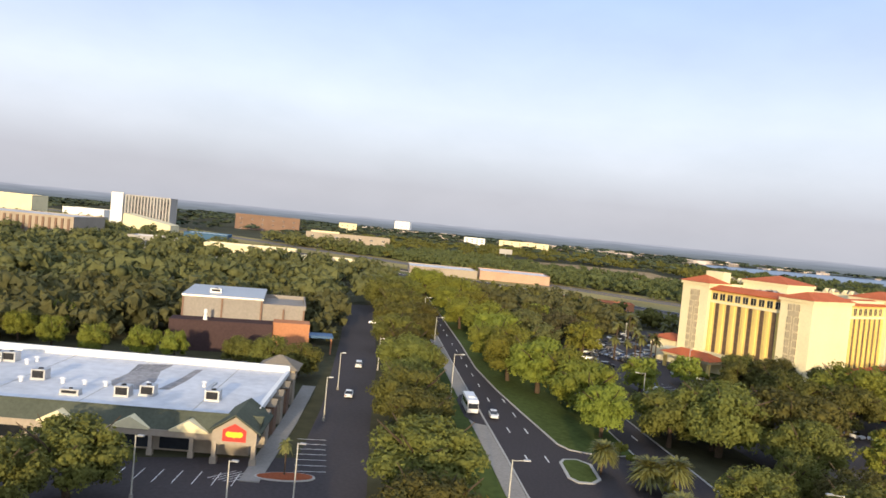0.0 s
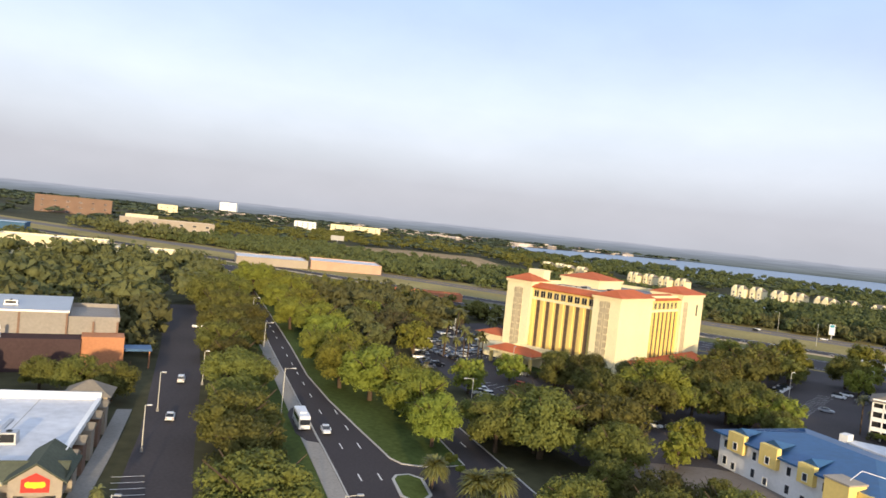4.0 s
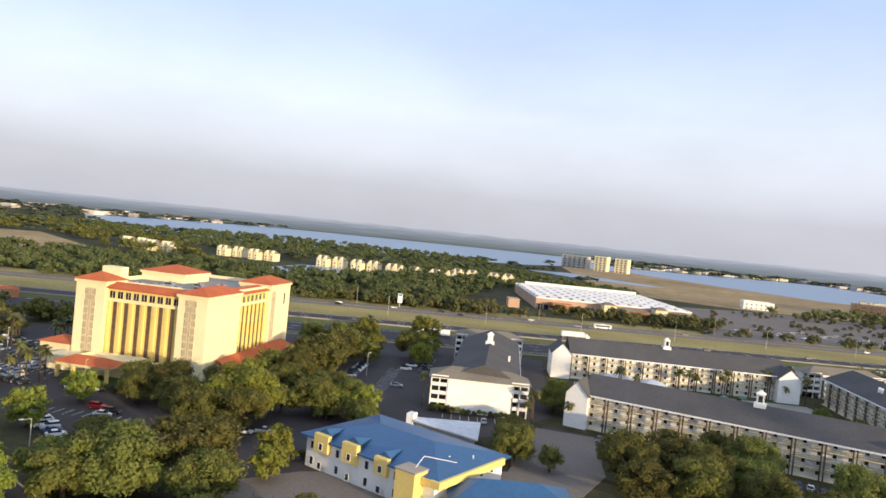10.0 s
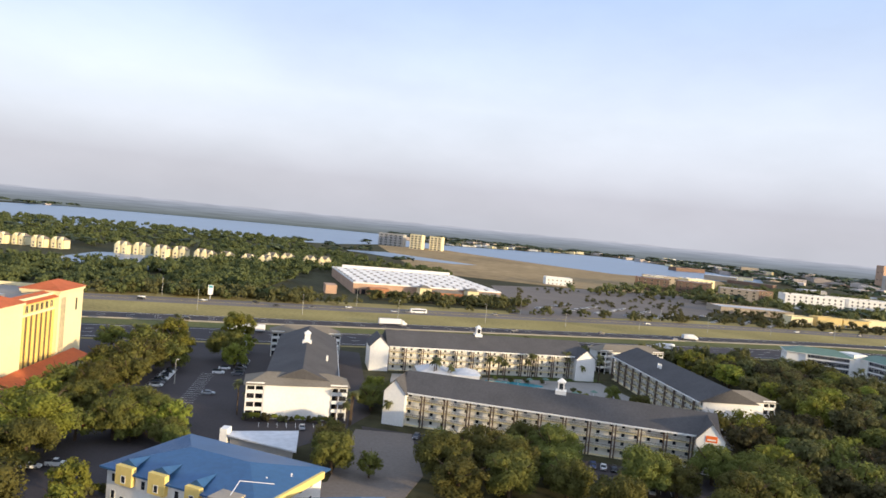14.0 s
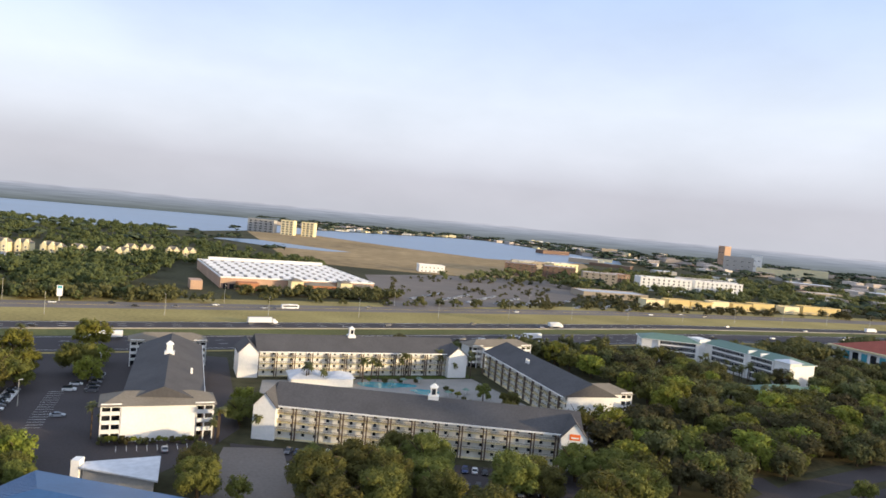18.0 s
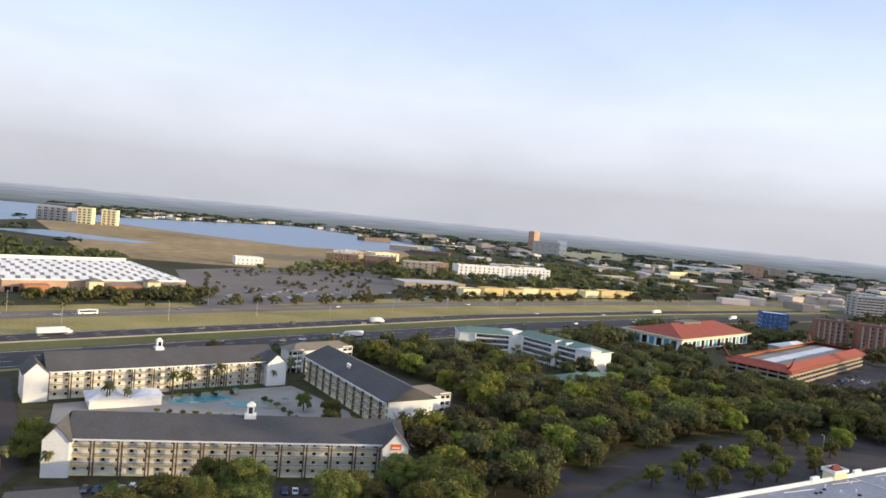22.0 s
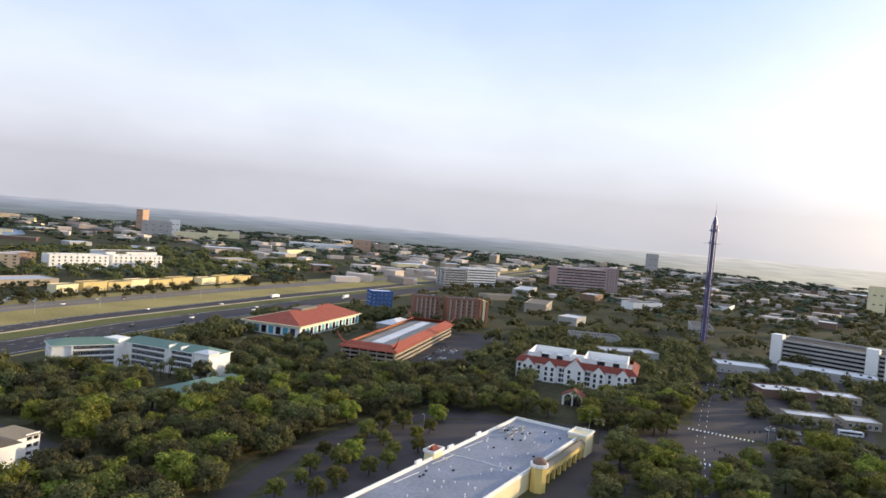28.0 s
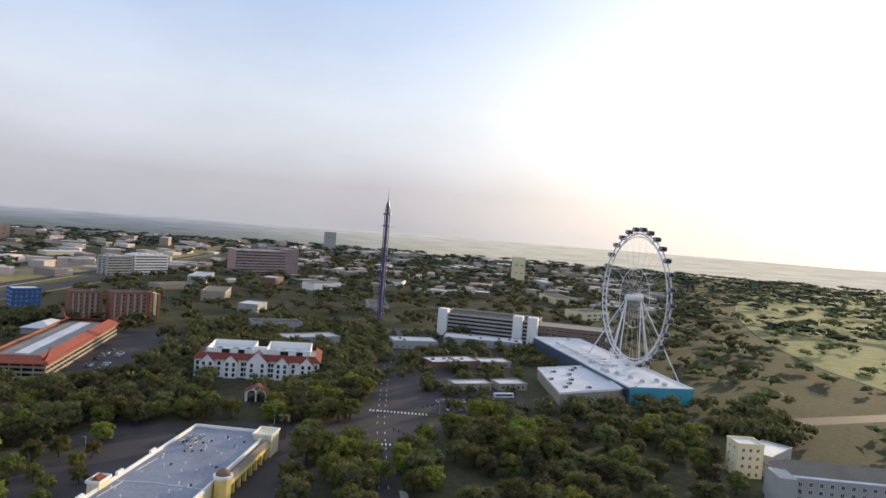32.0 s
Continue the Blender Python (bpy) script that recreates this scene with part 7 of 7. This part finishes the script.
woods("freeway_woods", "dense green woods beyond the freeway", scatter(along(-640, 58, 500, 700), 2400, 0.9, 1.5, 4, 0.95), PUFF, WOODGREEN)
woods("lakeside_woods", "dark woods between houses and lake", scatter([(-1100, 900), (-660, 720), (-200, 820), (-170, 1000), (-330, 1100), (-420, 1380), (-900, 1330)], 1500, 1.0, 1.6, 6, 0.9), MIDPUFF, WOODGREEN)
woods("western_woods", "dense dark woods on the western side", scatter([(-262, -300), (-255, 82), (-420, 150), (-900, 260), (-900, -380)], 1600, 1.3, 2.1, 5, 0.9), PUFF, DARKLEAF)
woods("hall_woods", "dense dark trees round the windowless hall", scatter([(-270, -110), (-215, -100), (-205, 20), (-212, 60), (-270, 80)], 260, 1.1, 1.6, 3) + scatter([(-350, 150), (-262, 130), (-250, 200), (-350, 230)], 170, 1.0, 1.5, 3), PUFF, DARKLEAF)
woods("avenue_woods", "rows of trees beside the far avenue", scatter([(-350, 140), (-262, 215), (-240, 300), (-420, 330), (-560, 300), (-620, 230), (-420, 165)], 800, 0.9, 1.4, 4), PUFF, OAK)
woods("store_trees", "clipped trees round the outlet store", scatter(along(60, 520, 497, 522), 330, 0.6, 1.0, 2) + scatter([(-120, 540), (-10, 578), (16, 606), (0, 612), (-72, 566), (-124, 556)], 330, 0.8, 1.15, 0) + scatter(along(-60, 100, 498, 530), 240, 0.8, 1.2, 3), PUFF, DARKLEAF)
woods("lot_trees", "small trees in the outlet car park", scatter([(8, 600), (0, 800), (60, 868), (222, 930), (234, 800), (178, 692), (96, 610), (30, 560)], 170, 0.35, 0.6, 3) + scatter([(30, 552), (96, 600), (180, 686), (236, 796), (300, 800), (270, 690), (180, 600), (80, 548)], 260, 0.6, 1.0, 3), PUFF, DARKLEAF)
woods("apartment_trees", "trees round the apartment blocks", scatter([(60, 800), (180, 850), (330, 770), (560, 800), (900, 1000), (700, 1300), (340, 1200), (120, 900)], 1200, 0.9, 1.7, 5), MIDPUFF, DARKLEAF)
woods("meadow_woods", "dark woods beyond the cleared land", scatter([(-900, 260), (-700, 240), (-850, 305), (-920, 470), (-910, 610), (-840, 710), (-640, 610), (-520, 560), (-480, 600), (-640, 740), (-1000, 960), (-1400, 900), (-1300, 300)], 1300, 1.2, 2.0, 5, 0.75), MIDPUFF, OAK)
woods("store_woods", "green woods beside the outlet store", scatter([(-330, 560), (-175, 545), (-215, 740), (-60, 800), (-100, 900), (-330, 850)], 700, 0.9, 1.4, 4), MIDPUFF, WOODGREEN)
woods("row_house_trees", "trees before the yellow terraces", scatter(along(480, 900, 495, 530), 300, 0.7, 1.1, 3), PUFF, DARKLEAF)
woods("town_trees", "dark trees among the town's buildings", scatter([(440, 300), (330, 500), (560, 620), (1200, 940), (1900, 900), (1700, -100), (620, -120), (560, 20), (700, 240)], 1900, 1.0, 1.9, 6, 0.85), MIDPUFF, DARKLEAF)
woods("southern_woods", "sunlit woods beyond the wheel", scatter([(430, -30), (620, -20), (2400, -60), (2600, -1100), (700, -900), (360, -110)], 1150, 1.2, 2.6, 8, 0.55), LOWPUFF, WOODGREEN)
ringed = []
while len(ringed) < 2100:
    r, w = 850 + 1950 * rng.random() ** 0.6, radians(rng.uniform(-125, 150))
    x, y = r * math.sin(w), r * math.cos(w)
    if within(LAKE, x, y) or (r < 1700 and not is_free(x, y, 15)) or within([(-640, 285), (-575, 330), (-545, 400), (-560, 510), (-640, 590), (-830, 690), (-890, 600), (-900, 470), (-830, 310)], x, y):
        continue
    if within([(-180, 1120), (-120, 900), (60, 880), (330, 1000), (420, 1480), (283, 1505), (17, 1580), (-178, 1705), (-310, 1600)], x, y):
        continue
    s = rng.uniform(1.5, 2.6) * (1 + r / 1300)
    ringed.append((x, y, s, min(1.7, s * 0.4), rng.uniform(0, 6.28)))
woods("far_groves", "dark groves round the halls and lots", scatter([(60, 350), (70, 400), (150, 425), (310, 500), (330, 470), (230, 420), (150, 400)], 500, 0.9, 1.4, 3) + scatter([(300, 290), (470, 330), (540, 380), (640, 330), (640, 250), (480, 190), (430, 165), (350, 180), (380, 240)], 900, 0.9, 1.5, 3)
      + scatter([(430, 168), (460, 180), (560, 218), (640, 240), (650, 150), (520, 100), (395, 62), (385, 110), (400, 128), (480, 150)], 420, 0.6, 1.2, 2)
      + scatter([(385, 50), (420, 62), (460, 10), (500, -70), (420, -90), (390, -10)], 260, 0.9, 1.4, 2) + scatter([(500, 90), (640, 130), (660, 90), (560, 60)], 90, 0.7, 1.1, 2) + scatter([(330, 500), (450, 480), (520, 470), (480, 540), (380, 540)], 260, 0.9, 1.4, 3), PUFF, DARKLEAF)
woods("horizon_woods", "endless dark woods reaching to the horizon", ringed, LOWPUFF, FARWOOD)

# ---- vehicles ----
PAINTS = {n: mat(n + "_car_paint", c, 0.3, var=0.04) for n, c in (("white", (0.75, 0.75, 0.74)), ("silver", (0.4, 0.41, 0.43)), ("black", (0.02, 0.02, 0.022)), ("red", (0.45, 0.02, 0.02)), ("blue", (0.04, 0.07, 0.18)), ("grey", (0.13, 0.13, 0.14)))}
TYRE = mat("tyre_rubber", (0.02, 0.02, 0.02), 0.9)
LAMPGLASS = mat("headlight_glass", (0.7, 0.7, 0.68), 0.2, var=0.02)
TAIL = mat("tail_light_plastic", (0.4, 0.02, 0.02), 0.3, var=0.02)


def loft(rows):
    """A body from cross rows (x, half width, z low, z high)."""
    b = Build()
    for x, w, z0, z1 in rows:
        b.v += [(x, -w, z0), (x, w, z0), (x, w * 0.93, z1), (x, -w * 0.93, z1)]
    for i in range(len(rows) - 1):
        k = 4 * i
        b.f += [(k, k + 4, k + 7, k + 3), (k + 1, k + 2, k + 6, k + 5), (k + 3, k + 7, k + 6, k + 2), (k, k + 1, k + 5, k + 4)]
    n = 4 * (len(rows) - 1)
    b.f += [(0, 3, 2, 1), (n, n + 1, n + 2, n + 3)]
    return b


WHEEL = two_tone("wheel", Build().tube((0, -0.11, 0), (0, 0.11, 0), 0.33, 0.33, 12), TYRE, Build().tube((0, -0.13, 0), (0, 0.13, 0), 0.19, 0.19, 8), METAL)


def make_car(colour, kind, far=False):
    t = thing("car", colour + {"sedan": " parked saloon car", "suv": " parked off-road estate car", "pickup": " parked pickup truck with open bed"}[kind] + " on asphalt", "car", z=-900)
    p = PAINTS[colour]
    hi = 0.25 if kind != "sedan" else 0.0
    part("body", loft([(-2.25, 0.78, 0.42, 0.75 + hi), (-2.1, 0.88, 0.28, 0.92 + hi), (-0.9, 0.9, 0.26, 0.95 + hi), (1.0, 0.9, 0.26, 0.93 + hi), (2.0, 0.84, 0.3, 0.8 + hi), (2.25, 0.7, 0.42, 0.66 + hi)]), p, t)
    if kind == "sedan":
        rows, top = [(-1.75, 0.76, 0.92, 0.95), (-1.05, 0.74, 0.9, 1.4), (0.3, 0.74, 0.9, 1.43), (1.15, 0.78, 0.9, 0.96)], (-1.0, 0.3, 1.42)
    elif kind == "suv":
        rows, top = [(-2.15, 0.8, 1.15, 1.2), (-1.95, 0.77, 1.12, 1.72), (0.3, 0.77, 1.12, 1.74), (1.1, 0.8, 1.12, 1.2)], (-1.9, 0.3, 1.73)
    else:
        rows, top = [(-0.55, 0.8, 1.15, 1.2), (-0.45, 0.77, 1.12, 1.74), (0.5, 0.77, 1.12, 1.74), (1.15, 0.8, 1.12, 1.2)], (-0.45, 0.5, 1.73)
    part("glasshouse", loft(rows), GLASS, t)
    if not far:
        part("roof_panel", Build().box(top[0], top[1], -0.68, 0.68, top[2], top[2] + 0.05), p, t)
    if kind == "pickup":
        part("load_bed", Build().box(-2.05, -0.7, -0.7, 0.7, 1.17, 1.23), DARK, t)
    for x in (-1.4, 1.4):
        for y in (-0.8, 0.8):
            piece("wheel", WHEEL, t, x, y, 0.33)
    for y in () if far else (-0.6, 0.6):
        part("headlight", Build().box(2.1, 2.27, y - 0.16, y + 0.16, 0.52 + hi, 0.66 + hi), LAMPGLASS, t)
        part("tail_light", Build().box(-2.27, -2.12, y - 0.14, y + 0.14, 0.58 + hi, 0.74 + hi), TAIL, t)
    return t


cars = {(c, k): make_car(c, k) for c, k in (("white", "sedan"), ("white", "suv"), ("silver", "sedan"), ("silver", "suv"), ("black", "sedan"), ("black", "suv"), ("red", "suv"), ("red", "pickup"), ("blue", "sedan"), ("grey", "suv"), ("white", "pickup"), ("grey", "sedan"))}
far_cars = {k: make_car(*k, True) for k in (("white", "sedan"), ("white", "suv"), ("silver", "sedan"), ("silver", "suv"), ("black", "sedan"), ("black", "suv"), ("grey", "suv"), ("grey", "sedan"), ("blue", "sedan"))}
MIX = [("white", "sedan"), ("white", "suv"), ("silver", "sedan"), ("silver", "suv"), ("black", "sedan"), ("black", "suv"), ("grey", "suv"), ("grey", "sedan"), ("blue", "sedan"), ("white", "sedan")]
TEMPLATES += list(cars.values()) + list(far_cars.values())
rng = random.Random(5)


def park(key, x, y, rz, z=0.03, group=""):
    t = copy_thing((far_cars if key in far_cars and math.hypot(x, y) > 225 else cars)[key], pose(x, y, z, 0, 0, rz))
    if group:
        t["group"] = group
    return t


def park_row(x, y, rz, n, step=2.8, skip=0.25, group="", turn=90):
    d = Vector((math.cos(radians(rz)), math.sin(radians(rz))))
    for k in range(n):
        if rng.random() > skip:
            px, py = x + d.x * step * k, y + d.y * step * k
            park(rng.choice(MIX), px, py, rz + turn + rng.choice((0, 180)) + rng.uniform(-2, 2), group=group)


for x, y, key, rz in ((-172, 158, ("white", "suv"), 60), (-169, 159.5, ("white", "suv"), 60), (-166, 161, ("white", "suv"), 60), (-152, 148, ("red", "suv"), 20), (-146, 147, ("black", "suv"), 20), (-115, 186, ("red", "pickup"), 40), (-121, 182, ("red", "suv"), 100), (-110, 155, ("white", "sedan"), 15), (-106, 158, ("white", "pickup"), 15),
                   (-202, 167, ("white", "suv"), 75), (-199, 167.6, ("silver", "sedan"), 75), (-195, 140, ("white", "sedan"), 62), (-183, 139, ("black", "suv"), 62), (-149, 129, ("white", "suv"), 62), (-146, 144, ("white", "sedan"), 20), (-188, 121, ("silver", "suv"), 62), (-225, 167, ("white", "sedan"), 76), (-111, 261, ("white", "suv"), 15), (-102, 232, ("silver", "sedan"), 15), (-112, 269, ("white", "sedan"), 15), (-118, 211, ("white", "sedan"), 15), (-132, 72, ("white", "sedan"), -20), (-62, 208, ("silver", "sedan"), 109), (-150, 45, ("white", "sedan"), 160), (-180, 56, ("white", "suv"), 160), (-255, 84, ("white", "sedan"), 70), (70, 224, ("white", "suv"), 40), (78, 232, ("silver", "suv"), 20), (73, 242, ("white", "sedan"), -70), (20, 268, ("white", "sedan"), 0)):
    park(key, x, y, rz)
park_row(-232, 168, -14, 14, 3.0, 0.35, "cars by the hotel drive")
park_row(-240, 182, -14, 15, 3.0, 0.35, "cars by the hotel drive")
park_row(-250, 196, -14, 16, 3.0, 0.3, "cars by the hotel drive")
park_row(-209, 153, 0, 9, 2.9, 0.15, "cars before the hotel")
park_row(-205, 147, -28, 10, 3.0, 0.3, "cars by the planted median")
park_row(-160, 136, -28, 10, 3.0, 0.3, "cars by the planted median")
park_row(-117, 217, 105, 15, 2.9, 0.45, "cars west of the lodge")
park_row(-104, 262, 105, 10, 2.9, 0.4, "cars west of the lodge")
park_row(-60, 240, 106, 18, 3.0, 0.4, "cars beside the stem wing")
park_row(-28, 213, -7, 26, 2.9, 0.25, "cars before the lodge")
park_row(0, 196, -7, 14, 2.9, 0.5, "cars before the lodge")
park_row(360, 331, 26, 24, 3.4, 0.4, "cars beside the garage")
park_row(366, 324, 26, 20, 3.4, 0.55, "cars beside the garage")
park_row(390, 110, -70, 10, 3.2, 0.3, "cars on the plaza")
park_row(405, 120, -60, 14, 3.2, 0.3, "cars on the plaza")
crowd = Build()
for k in range(9):
    for j in range(22):
        if rng.random() > (0.12 if k < 5 else 0.5):
            a = radians(62)
            cx, cy = 20 + 26 * k + math.cos(a) * 3.4 * j, 604 + 6 * k + math.sin(a) * 3.4 * j
            for z0, z1, l, w in ((0.3, 0.95, 2.2, 0.9), (0.95, 1.45, 1.2, 0.75)):
                crowd.prism([(cx - l * math.sin(a) * sx - w * math.cos(a) * sy, cy + l * math.cos(a) * sx - w * math.sin(a) * sy) for sx, sy in ((-1, -1), (1, -1), (1, 1), (-1, 1))], z0, z1)
tagged(new("parked_cars", crowd.mesh("parked_cars", mat("many_car_paints", (0.3, 0.3, 0.31), 0.35, var=0.1, island=0.75))), "rows of parked cars before the outlet store", "cars", "", "stuff")
for k in range(26):
    s = rng.uniform(-80, 620)
    n = rng.choice((358, 367, 375, 407, 414, 420))
    x, y = onroad(s, n)
    park(rng.choice(MIX), x, y, 25 + (180 if n < 400 else 0) - (4 if s > 450 else 0), 0.14, "cars on the freeway")
for k in range(14):
    x, y = onroad(rng.uniform(-40, 560), rng.choice((477, 487)))
    park(rng.choice(MIX), x, y, 25 + rng.choice((0, 180)), 0.12, "cars on the frontage road")


def truck(label, x, y, rz, length, colour, z=0.14):
    t = thing("truck", label, "truck", x, y, rz, z)
    part("trailer", Build().box(-length, 0, -1.25, 1.25, 1.1, 4.0), colour, t)
    part("chassis", Build().box(-length, 2.6, -0.5, 0.5, 0.7, 1.1), DARK, t)
    cab = part("cab", loft([(0.5, 1.2, 0.6, 3.0), (1.9, 1.2, 0.5, 3.1), (2.3, 1.15, 0.5, 2.0), (3.6, 1.0, 0.5, 1.8)]), WHITEMETAL, t)
    part("windscreen", Build().box(1.95, 2.25, -1.0, 1.0, 2.0, 2.8), GLASS, cab)
    for xx in (-length + 0.8, -length + 2.0, -0.6, 0.6, 3.0):
        for yy in (-1.05, 1.05):
            w = piece("wheel", WHEEL, t, xx, yy, 0.5)
            w.scale = (1.5, 1.6, 1.5)


for s, n, l, m, lb in ((268, 366, 13, WHITEMETAL, "white articulated lorry on the freeway"), (20, 376, 15, WHITEMETAL, "white articulated lorry on the freeway"), (330, 408, 9, WHITEMETAL, "short white lorry on the freeway"), (700, 410, 14, WHITEMETAL, "white articulated lorry on the freeway"), (120, 418, 14, WHITEMETAL, "white panelled lorry on the freeway"), (760, 366, 12, WHITEMETAL, "white lorry on the freeway")):
    x, y = onroad(s, n)
    truck(lb, x, y, 25 if n > 400 else 205, l, m)


def bus(label, x, y, rz, w=10.5):
    t = thing("bus", label, "bus", x, y, rz, 0.05)
    part("body", loft([(-w / 2, 1.15, 0.5, 2.9), (-w / 2 + 0.2, 1.25, 0.35, 3.05), (w / 2 - 0.5, 1.25, 0.35, 3.05), (w / 2, 1.15, 0.5, 2.5)]), WHITEMETAL, t)
    for s in (-1, 1):
        part("window_band", Build().box(-w / 2 + 0.8, w / 2 - 1.0, s * 1.2 - 0.03, s * 1.2 + 0.03, 1.5, 2.5), GLASS, t)
        for xx in (-w * 0.3, w * 0.33):
            q = piece("wheel", WHEEL, t, xx, s * 1.1, 0.48)
            q.scale = (1.45, 1.6, 1.45)
    part("windscreen", Build().box(w / 2 - 0.35, w / 2 + 0.02, -1.05, 1.05, 1.35, 2.5), GLASS, t)
    part("roof_pod", Build().box(-1.5, 1.5, -0.7, 0.7, 3.05, 3.3), WHITEMETAL, t)


bus("white shuttle bus in the bay beside the avenue", -138, 69.2, -17, 9)
x, y = onroad(150, 478)
bus("white coach on the frontage road", x, y, 25, 12)
bus("long white coach on the plaza", 437, 86, -58, 13)

# ---- lamps, signals and signs ----
POLE = mat("pale_lamp_post", (0.5, 0.48, 0.42), 0.6, var=0.06)


def make_lamp(h, arm, label):
    t = thing("street_lamp", label, "street lamp", z=-900)
    part("base", Build().tube((0, 0, 0), (0, 0, 0.7), 0.3, 0.26, 10), CONCRETE, t)
    part("pole", Build().tube((0, 0, 0.5), (0, 0, h), 0.13, 0.08, 8), POLE, t)
    part("arm", Build().tube((0, 0, h - 0.15), (arm, 0, h), 0.05, 0.05, 6), POLE, t)
    part("lamp_head", Build().box(arm - 0.5, arm + 0.35, -0.2, 0.2, h - 0.08, h + 0.1), METAL, t)
    return t


lamp = make_lamp(10.6, 2.0, "tall pale street lamp with one arm")
wood_pole = make_lamp(12.5, 2.4, "tall weathered light pole with one arm")
short_lamp = make_lamp(8.6, 0.8, "slim pale car park lamp")
TEMPLATES += [lamp, wood_pole, short_lamp]
for x, y, rz in ((-93.6, 21.6, 60), (-99, 1.3, 60), (-88, 12, 60), (-176, 60, 70), (-156, 44, 70), (-132, 35, 70), (-206, 76, 70)):
    copy_thing(short_lamp, pose(x, y, 0, 0, 0, rz))
for x, y, rz in ((-146.3, 68.2, 72), (-78, 46, 72), (-205, 88, 72), (-260, 106, 72), (-128, 108, 250), (-60, 84, 250)):
    copy_thing(lamp, pose(x, y, 0.1, 0, 0, rz))
for s in range(-60, 900, 62):
    x, y = onroad(s, 446)
    copy_thing(wood_pole, pose(x, y, 0, 0, 0, 115 if (s // 62) % 2 else 295))
for s in range(-20, 520, 130):
    x, y = onroad(s, 499)
    copy_thing(wood_pole, pose(x, y, 0, 0, 0, 295))
for x, y in ((-118, 240), (-110, 285), (-170, 160), (-225, 178), (180, 212), (240, 222), (318, 180), (378, 112)):
    copy_thing(short_lamp, pose(x, y, 0, 0, 0, rng.uniform(0, 360)))
for x, y, rz in ((312, 108, 60), (366, 162, 200), (376, 112, 150), (318, 168, -30)):
    t = thing("traffic_signal", "traffic signal on a long mast arm", "traffic signal", x, y, rz, group="signals at the junction")
    part("pole", Build().tube((0, 0, 0), (0, 0, 7), 0.16, 0.12, 8), DARK, t)
    part("mast_arm", Build().tube((0, 0, 6.3), (13, 0, 6.8), 0.1, 0.06, 6), DARK, t)
    for k in (5, 8.5, 12):
        part("signal_head", Build().box(k - 0.2, k + 0.2, -0.18, 0.18, 5.6, 6.8), DARK, t)
t = thing("roadside_sign", "white roadside sign panel with teal top", "sign", *onroad(10, 496), 25)
part("post", Build().box(-0.3, 0.3, -0.2, 0.2, 0, 6), METAL, t)
part("panel", Build().box(-1.6, 1.6, -0.3, 0.3, 3, 9.5), WHITE, t)
part("panel_top", Build().box(-1.2, 1.2, -0.36, 0.36, 7.6, 9.2), TURQUOISE, t)
t = thing("billboard", "grey double billboard on one post", "billboard", -780, 420, 60)
part("post", Build().tube((0, 0, 0), (0, 0, 12), 0.6, 0.5, 8), METAL, t)
part("panel", Build().box(-8, 8, -0.5, 0.5, 12, 18), GREY, t)

for t in TEMPLATES:
    for o in [*t.children_recursive, t]:
        bpy.data.objects.remove(o)
